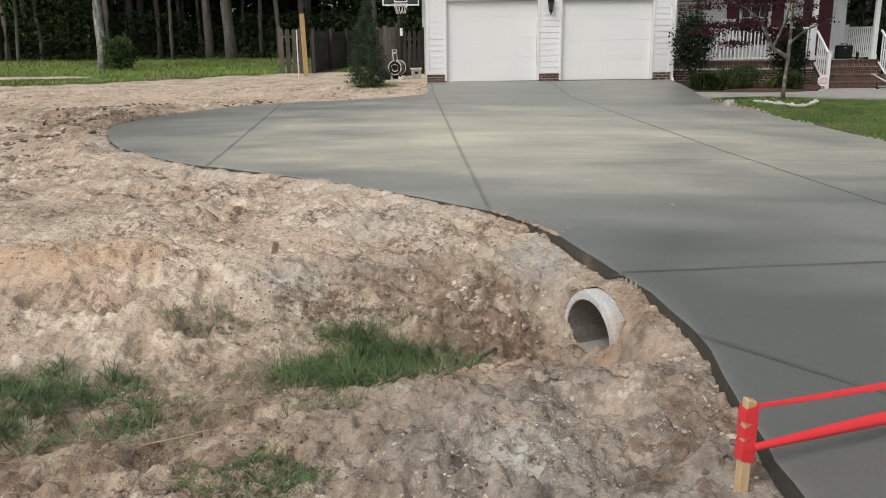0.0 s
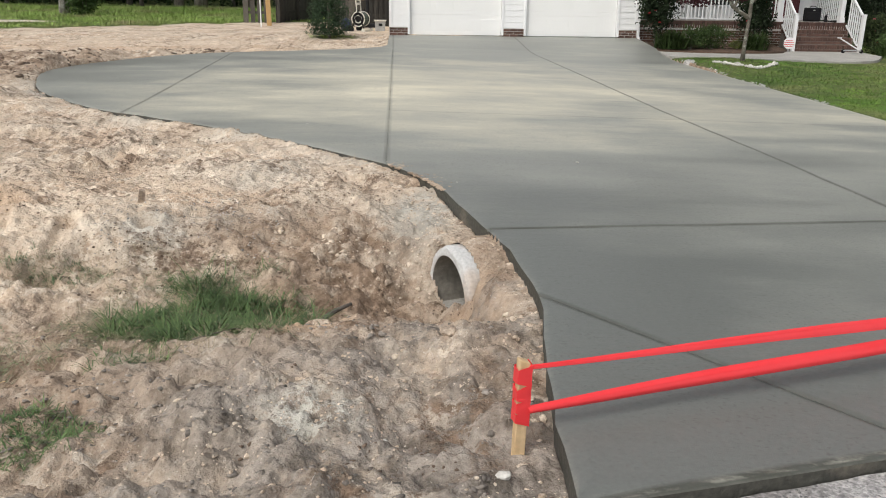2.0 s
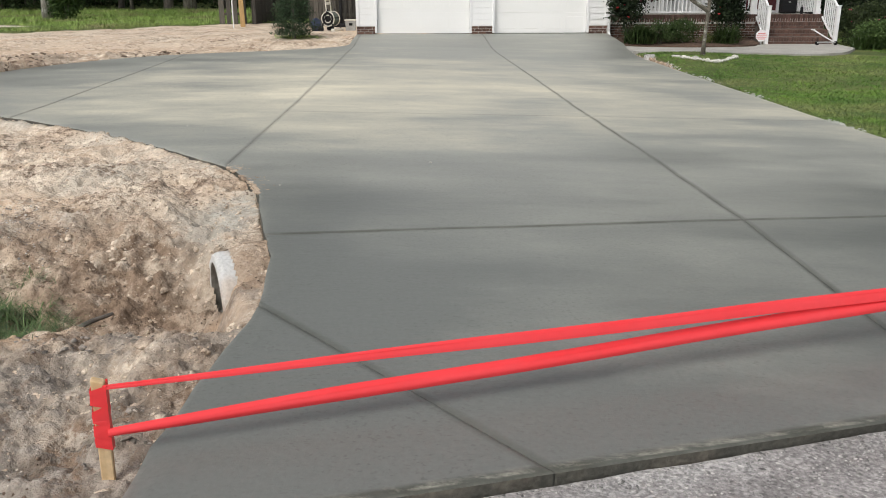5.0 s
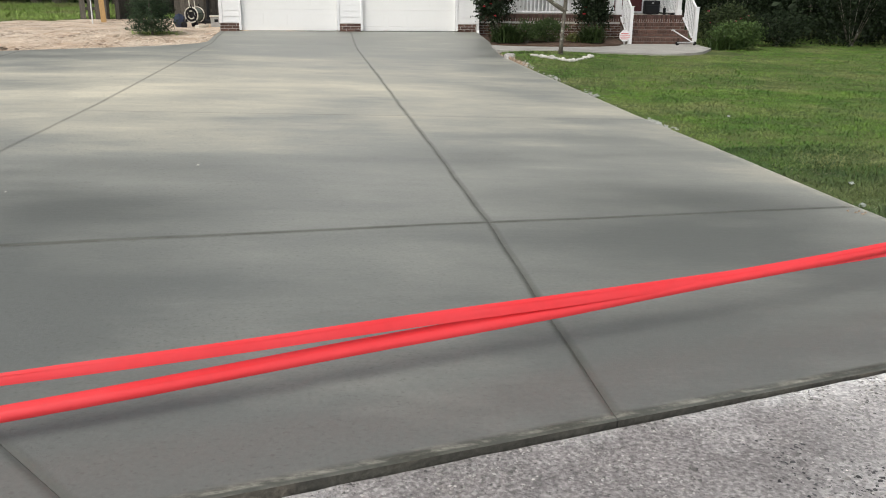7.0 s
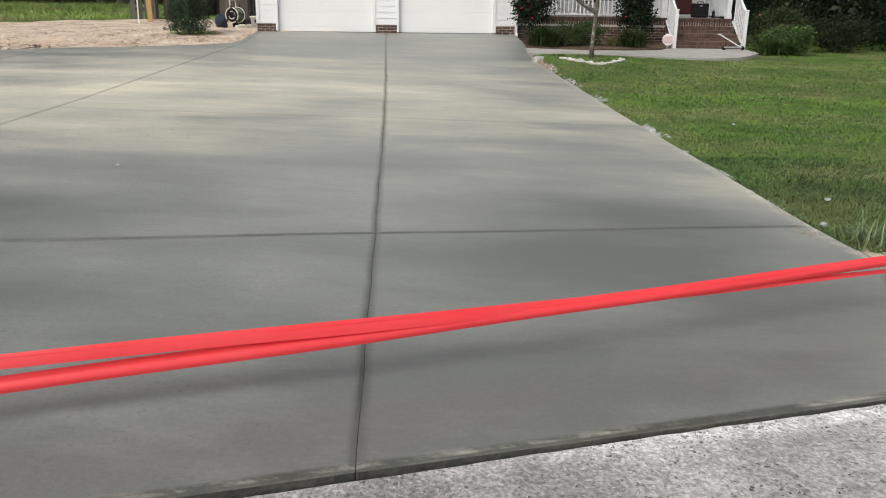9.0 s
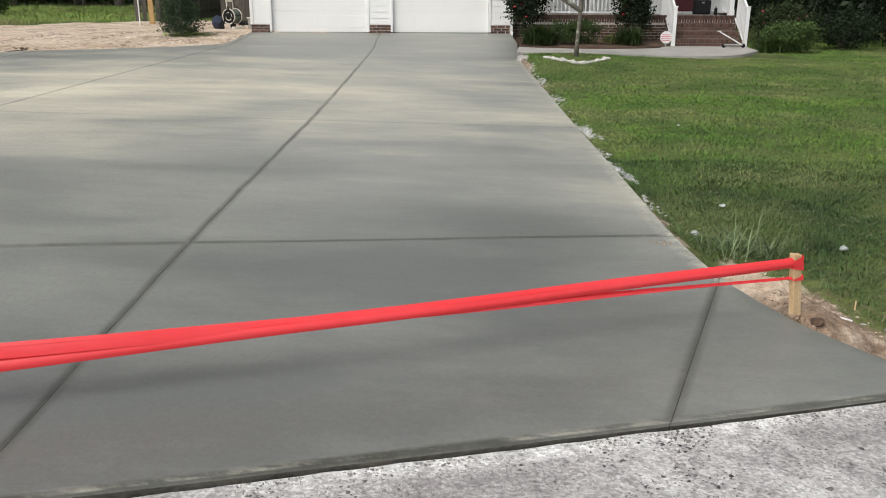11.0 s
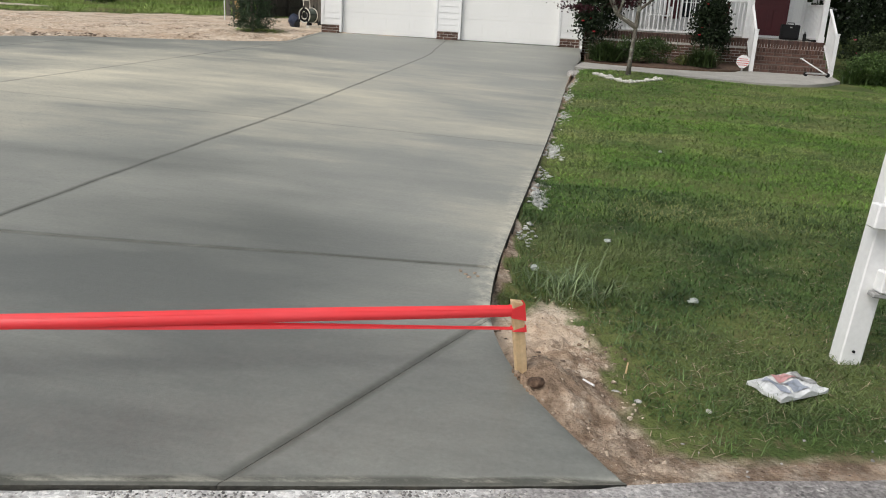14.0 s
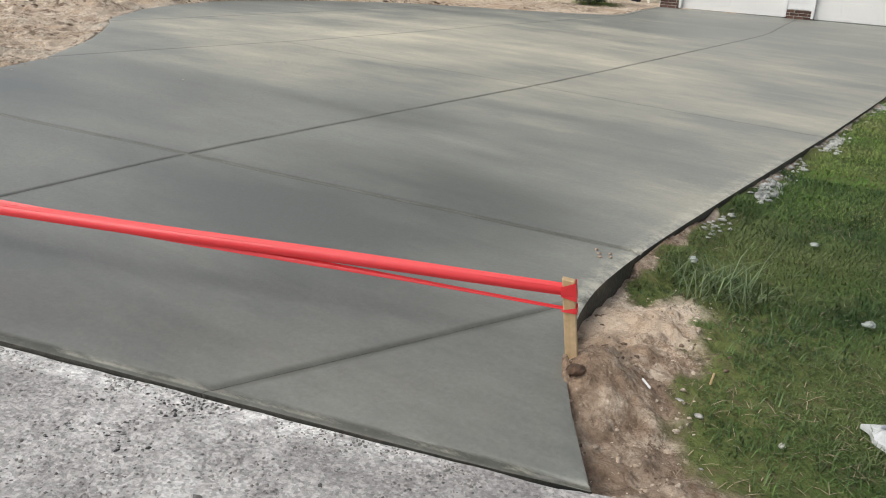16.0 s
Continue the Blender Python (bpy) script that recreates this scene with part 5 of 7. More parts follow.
def railing(p0, p1, z0, z1, slope0=0.0, slope1=0.0, gap=0.105, label="white vinyl porch railing with square balusters", posts=(True, True), post_h=None, foot=0.06):
    """A rail from p0 to p1 whose floor levels are slope0 and slope1."""
    p0, p1 = Vector((*p0, slope0)), Vector((*p1, slope1))
    r = thing("railing", p0, label, "railing", "porch railings", kind="structure")
    d = p1 - p0
    flat = Vector((d.x, d.y, 0))
    L = flat.length
    ang = math.degrees(math.atan2(d.y, d.x))
    rise = math.degrees(math.atan2(d.z, L))
    m = pose(0, 0, 0, 0, 0, ang)
    def bar(zc, h, w):
        bm = boxm((0, -w / 2, -h / 2), (L, w / 2, h / 2), 0.004)
        for v in bm.verts:
            v.co.z += zc + d.z * v.co.x / L
        bmesh.ops.transform(bm, matrix=m, verts=bm.verts)
        return bm
    part("top_rail", bar(z1, 0.05, 0.055), TRIMW, r)
    part("bottom_rail", bar(z0 + foot, 0.045, 0.04), TRIMW, r)
    n = max(2, int(L / gap))
    for i in range(1, n):
        q = i / n * L
        zz = d.z * q / L
        bm = boxm((q - 0.015, -0.015, z0 + foot + zz), (q + 0.015, 0.015, z1 + zz), 0.002, m)
        part("baluster", bm, TRIMW, r)
    for on, q in zip(posts, (0, L)):
        if on:
            zz = d.z * q / L
            h = post_h or z1 + 0.06
            bm = boxm((q - 0.045, -0.045, zz - 0.01 + z0), (q + 0.045, 0.045, zz + h), 0.005)
            box(bm, (q - 0.055, -0.055, zz + h), (q + 0.055, 0.055, zz + h + 0.025), 0.006)
            bmesh.ops.transform(bm, matrix=m, verts=bm.verts)
            part("newel", bm, TRIMW, r)
    return r


railing((HX0 + 0.06, PY + 0.13), (11.3, PY + 0.13), 0, 0.86, PZ, PZ)
railing((13.1, PY + 0.17), (13.1, HY - 0.03), 0, 0.86, PZ, PZ, posts=(False, True))
railing((11.37, 22.36), (11.37, 23.16), 0, 0.90, -0.28, 0.33, posts=(True, False), label="white sloping stair railing")
railing((13.16, 22.3), (13.16, 23.16), 0, 0.90, -0.28, 0.33, posts=(True, False), label="white sloping stair railing")
for x in (11.37, 13.1):
    bm = boxm((x - 0.06, PY + 0.115, PZ), (x + 0.06, PY + 0.235, ROOFZ - 0.06), 0.008)
    box(bm, (x - 0.075, PY + 0.10, PZ), (x + 0.075, PY + 0.25, PZ + 0.14), 0.006)
    c = ppart("porch_column", bm, TRIMW, "white square porch column")

# front door, windows
fd = thing("front_door", (12.2, HY, PZ), "maroon panelled front door with white casing", "door", kind="structure")
part("leaf", boxm((-0.44, -0.012, 0.06), (0.44, 0.012, 2.07), 0.004), MAROON, fd)
for zz in (0.2, 0.85, 1.45):
    for xx in (-0.2, 0.2):
        part("panel", boxm((xx - 0.14, -0.02, zz), (xx + 0.14, -0.008, zz + 0.5), 0.006), MAROON, fd)
for x0, x1, z0, z1 in ((-0.55, -0.445, 0.0, 2.18), (0.445, 0.55, 0.0, 2.18), (-0.445, 0.445, 2.075, 2.18), (-0.445, 0.445, 0.0, 0.055)):
    part("casing", boxm((x0, -0.03, z0), (x1, 0.01, z1), 0.004), TRIMW, fd)
bm = bmesh.new()
lump(bm, (0.37, -0.05, 1.0), 0.03, 1, 1, 1, 0.0)
part("knob", bm, METAL, fd, "brass door knob", smooth=True)


def window(name, xc, z0, w, h, label, cols=3, rws=4, shutters=True, blinds=False):
    o = thing(name, (xc, HY, z0), label, "window", kind="structure")
    for x0, x1, za, zb in ((-w / 2 - 0.07, -w / 2, -0.05, h + 0.07), (w / 2, w / 2 + 0.07, -0.05, h + 0.07), (-w / 2, w / 2, h, h + 0.07), (-w / 2, w / 2, -0.05, 0.0)):
        part("frame", boxm((x0, -0.035, za), (x1, 0.011, zb), 0.004), TRIMW, o)
    part("sash_rail", boxm((-w / 2, -0.016, h / 2 - 0.02), (w / 2, 0.0, h / 2 + 0.02), 0.003), TRIMW, o)
    for i in range(cols):
        for j in range(rws):
            xa, za = -w / 2 + w * i / cols, h * j / rws
            part("pane", boxm((xa + 0.01, -0.004, za + 0.01), (xa + w / cols - 0.01, 0.0, za + h / rws - 0.01)), GLASS, o)
    for i in range(1, cols):
        part("muntin", boxm((-w / 2 + w * i / cols - 0.01, -0.012, 0), (-w / 2 + w * i / cols + 0.01, -0.0045, h)), TRIMW, o)
    for j in range(1, rws):
        if j * 2 != rws:
            part("muntin", boxm((-w / 2, -0.0118, h * j / rws - 0.01), (w / 2, -0.0046, h * j / rws + 0.01)), TRIMW, o)
    if blinds:
        for j in range(int(h / 0.05)):
            part("blind_slat", boxm((-w / 2 + 0.01, -0.0165, j * 0.05 + 0.012), (w / 2 - 0.01, -0.0125, j * 0.05 + 0.04)), CREAM, o)
    if shutters:
        for sx in (-1, 1):
            xc_ = sx * (w / 2 + 0.07 + 0.19)
            bm = boxm((xc_ - 0.18, -0.04, -0.05), (xc_ + 0.18, -0.014, h + 0.07), 0.004)
            sh = part("shutter", bm, MAROON, o, "maroon louvred shutter")
            for j in range(int(h / 0.06)):
                part("louvre", boxm((xc_ - 0.14, -0.047, 0.02 + j * 0.06), (xc_ + 0.14, -0.0402, 0.06 + j * 0.06), 0.002), MAROON, sh)
    return o


window("window_1", 8.42, 1.0, 0.72, 1.4, "white window with closed pale blinds", shutters=False, blinds=True)
window("window_2", 10.35, 0.85, 0.8, 1.55, "white gridded window with maroon shutters")

# front walk
walk_pts = spline([(7.22, 19.72), (8.0, 19.75), (9.0, 19.62), (10.2, 19.25), (10.9, 19.0), (11.95, 19.4), (12.95, 20.8)], 0.25)
back_pts = spline([(13.2, 22.28), (11.3, 22.3), (10.7, 21.5), (9.27, 21.2), (8.2, 21.4), (7.36, 21.6)], 0.3)
bm = bmesh.new()
vs = [bm.verts.new((x, y, 0)) for x, y in walk_pts + back_pts]
es = [bm.edges.new((a, b)) for a, b in zip(vs, vs[1:] + vs[:1])]
bmesh.ops.triangle_fill(bm, edges=es, use_beauty=True)
for v in bm.verts:
    v.co.z = -0.262 + 0.03 * max(0, 8 - v.co.x)
r = bmesh.ops.extrude_face_region(bm, geom=bm.faces[:])
for v in (g for g in r["geom"] if isinstance(g, bmesh.types.BMVert)):
    v.co.z -= 0.12
solo("front_walk", bm, WALK, "weathered pale concrete front walk", "walkway", kind="structure")

# planting bed
bed = spline([(7.45, 21.7), (8.2, 21.5), (9.3, 21.32), (10.6, 21.65), (11.2, 22.3)], 0.15)
bm = bmesh.new()
top = [bm.verts.new((x, y, -0.235 + 0.01 * math.sin(x * 9))) for x, y in bed]
fr = [bm.verts.new((x, y - 0.03, -0.36)) for x, y in bed]
bk = [bm.verts.new((x, 23.19, -0.13 + 0.02 * math.sin(x * 5))) for x, y in bed]
for i in range(len(bed) - 1):
    bm.faces.new((fr[i], fr[i + 1], top[i + 1], top[i]))
    bm.faces.new((top[i], top[i + 1], bk[i + 1], bk[i]))
solo("planting_bed", bm, MULCH, "brown pine-straw mulch bed before the porch", "planting bed", kind="structure")


# ---------------------------------------------------------------- trees and woods
def tree_variant(seed, height, girth, crown, leafmat, bare=0.45, bark=None, label="tall tree with grey bark at the wood's edge", name="tree", n_leaf=1500, lean=0.3):
    rnd, rng = random.Random(seed), np.random.default_rng(seed)
    t = thing(name, (0, 0, 0), label, "tree", "trees of the wood")
    pts, x, y = [], 0.0, 0.0
    dx, dy = rnd.uniform(-lean, lean) * 0.06, rnd.uniform(-lean, lean) * 0.06
    steps_ = 12
    for i in range(steps_ + 1):
        pts.append((x, y, -0.3 + (height + 0.3) * i / steps_))
        x += dx * height / steps_ + rnd.uniform(-0.05, 0.05)
        y += dy * height / steps_ + rnd.uniform(-0.05, 0.05)
    radii = [girth * (1.25 if i == 0 else 1.0) * (1 - 0.8 * i / steps_) for i in range(steps_ + 1)]
    part("trunk", tubem(pts, radii, 11, wob=0.07, seed=seed), bark or BARK, t, smooth=True)
    tips = []
    for k in range(9):
        i = int(steps_ * (bare + (0.98 - bare) * k / 9))
        a = k * 2.4 + rnd.uniform(-.4, .4)
        L = crown * rnd.uniform(0.6, 1.0) * (1.1 - 0.6 * k / 9)
        p = Vector(pts[i])
        q = p + Vector((math.cos(a) * L, math.sin(a) * L, L * rnd.uniform(0.15, 0.6)))
        mid = p.lerp(q, 0.5) + Vector((0, 0, -0.1 * L))
        part("limb", tubem([p, mid, q], [radii[i] * 0.5, radii[i] * 0.33, 0.02], 6), BARK, t)
        tips += [q, p.lerp(q, 0.65)]
    tips.append(Vector(pts[-1]))
    c = np.array([tuple(q) for q in tips])
    pos = c[rng.integers(0, len(c), n_leaf)] + rng.normal(size=(n_leaf, 3)) * np.array([crown * .28, crown * .28, crown * .2])
    me = leaves(pos, (0.22, 0.5), rng, leafmat)
    part("crown", me, None, t)
    return t


variants = [tree_variant(11, 15, 0.165, 3.2, LEAFW), tree_variant(12, 17, 0.23, 3.6, LEAFW, 0.4), tree_variant(13, 13, 0.11, 2.4, LEAFW), tree_variant(14, 12, 0.09, 2.0, LEAF, 0.3, lean=1.2),
            tree_variant(15, 18, 0.27, 4.0, LEAFW, 0.4)]
first = dict(zip(range(5), ((-14.0, 41.0), (-9.6, 42.3), (-11.6, 43.2), (-17.8, 40.0), (-8.4, 41.8))))
for k, (x, y) in first.items():
    variants[k].matrix_basis = pose(x, y, float(natural(x, y, False)), 0, 0, k * 70)
spots = random.Random(8)
placed = [p for p in first.values()]
# the single lichened trunk that stands forward, and named trunks along the edge
for x, y, v, s in ((-20.6, 44, 1, 0.9), (-18.6, 44.5, 3, 1.2), (-19.4, 42.5, 0, 0.8), (-23, 46, 4, 0.9), (-25.5, 45, 2, 1.0), (-15.8, 45, 2, 1.1), (-6.3, 43.0, 2, 1.2), (-12.9, 45.5, 0, 0.9)):
    placed.append((x, y))
    o = copy_thing(variants[v], pose(x, y, float(natural(x, y, False)), 0, 0, spots.uniform(0, 360)))
    o.scale = (s, s, s)
while len(placed) < 120:
    x = spots.uniform(-45, 34)
    y = spots.uniform(40, 74)
    if x > 14:
        y = spots.uniform(27, 60) if x > 17 else spots.uniform(34, 60)
    if min((x - a) ** 2 + (y - b) ** 2 for a, b in placed) < 3.0:
        continue
    placed.append((x, y))
    o = copy_thing(variants[spots.choice((0, 0, 1, 2, 2, 3, 3, 4))], pose(x, y, float(natural(x, y, False)), 0, 0, spots.uniform(0, 360)))
    s = spots.uniform(0.75, 1.15)
    o.scale = (s, s, s)

lone = tree_variant(19, 14, 0.19, 3.0, LEAFW, 0.4, LICHEN, "pale lichen-crusted tree standing before the wood")
lone.matrix_basis = pose(-11.3, 32.6, float(natural(-11.3, 32.6, False)), 0, 0, 40)

# undergrowth and the wood's depth
rng = np.random.default_rng(77)


def foliage_mass(name, n, lo, hi, size, material, label, power=1.0):
    p = rng.uniform(0, 1, (n, 3))
    p[:, 2] = p[:, 2] ** power
    pos = np.array(lo) + p * (np.array(hi) - np.array(lo))
    clump = vnoise(pos[:, 0] * 0.5, pos[:, 2] * 0.5 + pos[:, 1] * 0.3, 5)
    pos = pos[clump > 0.3]
    ob = new(name, leaves(pos, size, rng, material, name))
    return tagged(ob, label, "woods", kind="stuff")


foliage_mass("far_woods", 90000, (-60, 60, 0), (20, 80, 16), (0.45, 1.0), LEAFW, "deep dark woods behind the clearing")
foliage_mass("far_woods", 42000, (15.5, 36, 0), (50, 62, 18), (0.3, 0.8), LEAFD, "dark leafy woods beyond the house")
foliage_mass("understory", 9000, (-30, 41.5, 1.0), (-15, 47, 7.5), (0.12, 0.3), LEAF, "green understory leaves hanging at the wood's edge")
foliage_mass("undergrowth", 22000, (-40, 44, 0), (6, 60, 2.6), (0.15, 0.4), LEAFW, "dark undergrowth on the woodland floor", 1.8)
foliage_mass("undergrowth", 26000, (16.5, 24, -0.3), (34, 34, 5.0), (0.12, 0.3), LEAFD, "dark tangled shrubs at the wood's edge", 1.3)


# ---------------------------------------------------------------- grass
def scatter(n, x0, x1, y0, y1, mask=None, thr=0.5):
    x, y = rng.uniform(x0, x1, n), rng.uniform(y0, y1, n)
    keep = slab_dist(x, y) > 0.02
    if mask is not None:
        keep &= mask(x, y) * rng.uniform(0.55, 1.3, n) > thr
    x, y = x[keep], y[keep]
    return np.stack([x, y, ground_z(x, y) - 0.004], 1)


def lawn_keep(x, y):
    m = lawn_mask(x, y)
    m = m * (0.45 + 0.55 * vnoise(x * 2.2, y * 2.2, 9) + 0.45 * vnoise(x * 8, y * 8, 96)) * (0.62 + 0.38 * np.clip((y - street_y(x) - 0.4) / 1.6, 0, 1))
    walkband = (y > 18.95 + 0.0 * x) & (x < 13.3) & (y < 25) & (x > 7)
    keepw = (x < 12.4) & (y < 19.55 - 0.25 * np.clip(x - 9, 0, 1.6))
    return np.where(walkband & ~keepw, 0, m)


lawn = []
for n, xa, xb, ya, yb, ln, wd in ((170000, 6.7, 9.6, 3.4, 8.0, (0.025, 0.062), (0.0022, 0.0048)), (150000, 6.9, 14.0, 7.0, 12.5, (0.028, 0.06), (0.0035, 0.007)), (220000, 7.0, 22.0, 11.5, 27.0, (0.03, 0.065), (0.006, 0.012))):
    lawn.append((scatter(n, xa, xb, ya, yb, lawn_keep), ln, wd))
for i, (p, ln, wd) in enumerate(lawn):
    # tussocks: taller and thicker in clumps, thin and low between them
    tall = 0.45 + 0.75 * vnoise(p[:, 0] * 3.1, p[:, 1] * 3.1, 93) + 0.55 * np.clip(vnoise(p[:, 0] * 9, p[:, 1] * 9, 94) - 0.35, 0, 1)
    tagged(new("lawn_grass", blades("lawn_grass", p, ln, wd, (0.5, 1.45), GRASSN if i == 0 else GRASS, rng, 0.6, tall)), "short patchy green lawn grass", "grass", kind="stuff")
p = scatter(13000, 6.75, 9.6, 3.5, 8.0, lambda x, y: np.clip(vnoise(x * 1.9, y * 1.9, 95) * 1.5, 0, 1) * (0.12 + lawn_mask(x, y)))
tagged(new("thatch", blades("thatch", p, (0.03, 0.09), (0.0018, 0.004), (1.1, 1.6), STRAW, rng, 0.3)), "dry straw thatch lying among the lawn grass", "grass", kind="stuff")


def strip_keep(x, y):
    return lawn_mask(x, y) * (y < 42)


p = scatter(150000, -26, -0.2, 20.5, 41, strip_keep)
tall = np.clip(0.25 + 1.2 * vnoise(p[:, 0] * 0.8, p[:, 1] * 0.8, 97) + 0.05 * (p[:, 1] - 30), 0.25, 1.6)
tagged(new("tall_grass", blades("tall_grass", p, (0.05, 0.20), (0.008, 0.018), (0.2, 1.2), GRASST, rng, 0.6, tall)), "taller rough grass before the woods", "grass", kind="stuff")


def tuft_field(name, n, cx, cy, rx, ry, rot, length, material, label, width=(0.0025, 0.005), lean=(0.7, 1.5), clump=7.0):
    a = rng.uniform(0, 2 * np.pi, n)
    r = np.sqrt(rng.uniform(0, 1, n)) * (0.75 + 0.35 * vnoise(np.cos(a) * 2 + cx, np.sin(a) * 2 + cy, 3))
    u, v = r * np.cos(a) * rx, r * np.sin(a) * ry
    x, y = cx + u * math.cos(rot) - v * math.sin(rot), cy + u * math.sin(rot) + v * math.cos(rot)
    k = vnoise(x * clump, y * clump, 15) * 0.75 + 0.35 * vnoise(x * 19, y * 19, 16) > 0.30 + 0.50 * r ** 2
    k &= slab_dist(x, y) > 0.03
    x, y = x[k], y[k]
    pos = np.stack([x, y, ground_z(x, y) - 0.006], 1)
    tall = 0.35 + 1.0 * vnoise(x * 6, y * 6, 18) + 0.5 * vnoise(x * 17, y * 17, 20)
    return tagged(new(name, blades(name, pos, length, width, lean, material, rng, 0.9, tall)), label, "grass", kind="stuff")


tuft_field("ditch_grass", 10500, 0.14, 3.92, 0.52, 0.56, 0.15, (0.06, 0.20), GRASSD, "tuft of long green grass in the ditch")
tuft_field("ditch_grass", 8200, -1.25, 3.46, 0.58, 0.58, 0.3, (0.04, 0.15), GRASSD, "ragged green grass patch in the ditch")
tuft_field("ditch_grass", 1700, -0.27, 2.60, 0.32, 0.20, 0.4, (0.03, 0.08), GRASSD, "sparse green grass on the shoulder")
tuft_field("ditch_grass", 2600, 0.1, 3.95, 0.72, 0.62, 0.2, (0.02, 0.09), TUFT, "thin outlying blades among straw", (0.002, 0.004), (0.9, 1.55))
tuft_field("ditch_grass", 3400, -1.1, 3.45, 0.9, 0.68, 0.2, (0.02, 0.09), TUFT, "thin outlying blades among straw", (0.002, 0.004), (0.9, 1.55))
tuft_field("ditch_grass", 900, -0.15, 3.30, 0.30, 0.22, 0.3, (0.03, 0.09), GRASSD, "sparse green blades among the straw")
tuft_field("ditch_grass", 700, -0.75, 4.35, 0.35, 0.16, 0.1, (0.03, 0.08), TUFT, "thin blades at the ditch's edge")
tuft_field("dry_grass", 3800, -0.35, 4.35, 0.9, 0.35, 0.1, (0.04, 0.12), STRAW, "dry straw above the ditch", (0.002, 0.004), (1.0, 1.6))
tuft_field("dry_grass", 3400, 0.0, 3.75, 1.0, 0.55, 0.2, (0.05, 0.14), STRAW, "dry straw tangled round the grass", (0.002, 0.004), (0.9, 1.6))
tuft_field("dry_grass", 4600, -0.9, 3.3, 1.1, 0.7, 0.2, (0.05, 0.14), STRAW, "dry straw lying on the soil", (0.002, 0.004), (1.0, 1.6))
tuft_field("grass_tuft", 260, 7.16, 5.40, 0.33, 0.17, 0.1, (0.12, 0.30), TUFT, "long-bladed grass tuft beside the drive", (0.004, 0.007), (0.3, 1.3), 3.0)

# scattered ranker tufts in the lawn
n = 16000
x, y = rng.uniform(6.9, 10.5, n), rng.uniform(3.9, 11.0, n)
k = (vnoise(x * 1.7, y * 1.7, 91) * 0.6 + vnoise(x * 6, y * 6, 92) * 0.4 > 0.56) & (slab_dist(x, y) > 0.05) & (lawn_mask(x, y) > 0.6)
x, y = x[k], y[k]
tagged(new("lawn_tufts", blades("lawn_tufts", np.stack([x, y, ground_z(x, y) - 0.004], 1), (0.03, 0.085), (0.003, 0.006), (0.3, 1.3), GRASSD, rng, 0.8)), "darker ranker tufts in the lawn", "grass", kind="stuff")


# ---------------------------------------------------------------- loose soil, gravel
ICO_V = np.array([(0, 0, 1), (0.894, 0, 0.447), (0.276, 0.851, 0.447), (-0.724, 0.526, 0.447), (-0.724, -0.526, 0.447), (0.276, -0.851, 0.447),
                  (0.724, 0.526, -0.447), (-0.276, 0.851, -0.447), (-0.894, 0, -0.447), (-0.276, -0.851, -0.447), (0.724, -0.526, -0.447), (0, 0, -1)])
ICO_F = np.array([(0, 1, 2), (0, 2, 3), (0, 3, 4), (0, 4, 5), (0, 5, 1), (1, 6, 2), (2, 7, 3), (3, 8, 4), (4, 9, 5), (5, 10, 1),
                  (6, 7, 2), (7, 8, 3), (8, 9, 4), (9, 10, 5), (10, 6, 1), (11, 7, 6), (11, 8, 7), (11, 9, 8), (11, 10, 9), (11, 6, 10)])


def lumps(name, pos, size, material, label, category, flat=0.7, jag=0.35):
    """Many small uneven clods or stones in one mesh."""
    n = len(pos)
    s = np.exp(rng.uniform(np.log(size[0]), np.log(size[1]), n))[:, None, None]
    v = ICO_V[None] * rng.uniform(1 - jag, 1 + jag * 0.5, (n, 12, 1)) * rng.uniform(0.65, 1.3, (n, 1, 3)) * np.array([1, 1, flat])
    a = rng.uniform(0, 6.28, n)
    c, d = np.cos(a)[:, None], np.sin(a)[:, None]
    v = np.stack([v[..., 0] * c - v[..., 1] * d, v[..., 0] * d + v[..., 1] * c, v[..., 2]], -1) * s + pos[:, None, :] - s * np.array([0, 0, 0.3])
    f = (np.arange(n)[:, None, None] * 12 + ICO_F[None]).reshape(-1, 3)
    return tagged(new(name, raw_mesh(name, v.reshape(-1, 3), f, material)), label, category, kind="stuff")


def in_bore(x, y):
    a, b = pipe_coords(x, y)
    return (a < 0.02) & (a > -0.14) & (np.abs(b) < PIPE_R)


def dirt_spots(n, x0, x1, y0, y1, thr=0.45, freq=1.6, clear=0.0):
    x, y = rng.uniform(x0, x1, n), rng.uniform(y0, y1, n)
    k = (vnoise(x * freq, y * freq, 19) * 0.7 + vnoise(x * freq * 4, y * freq * 4, 29) * 0.3 > thr) & (slab_dist(x, y) > clear) & (y > street_y(x) - 0.25) & ~in_bore(x, y)
    x, y = x[k], y[k]
    return np.stack([x, y, ground_z(x, y)], 1)


lumps("clods", dirt_spots(16000, -3.2, 1.65, 2.0, 6.8), (0.003, 0.010), SOIL, "small clods of dry tan soil", "soil")
lumps("clods", dirt_spots(1300, -3.0, 1.5, 2.2, 6.6, 0.5), (0.008, 0.026), SOIL, "crumbled clods of brown soil", "soil", 0.5, 0.55)
lumps("soil_crumbs", dirt_spots(24000, -3.4, 1.6, 2.1, 8.5, 0.57, 2.0), (0.003, 0.012), DARKSOIL, "dark damp crumbs of soil", "soil", 0.6)
lumps("clods", dirt_spots(2600, -0.8, 1.45, 2.1, 3.7, 0.42, 2.2), (0.005, 0.022), CRUST, "trodden lumps of soil on the shoulder", "soil", 0.45, 0.6)
p = dirt_spots(9000, -11, -2.4, 8.5, 19, 0.5, 0.8)
lumps("soil_crumbs", p, (0.015, 0.07), DARKSOIL, "dark clods along the scraped ridge", "soil", 0.5)
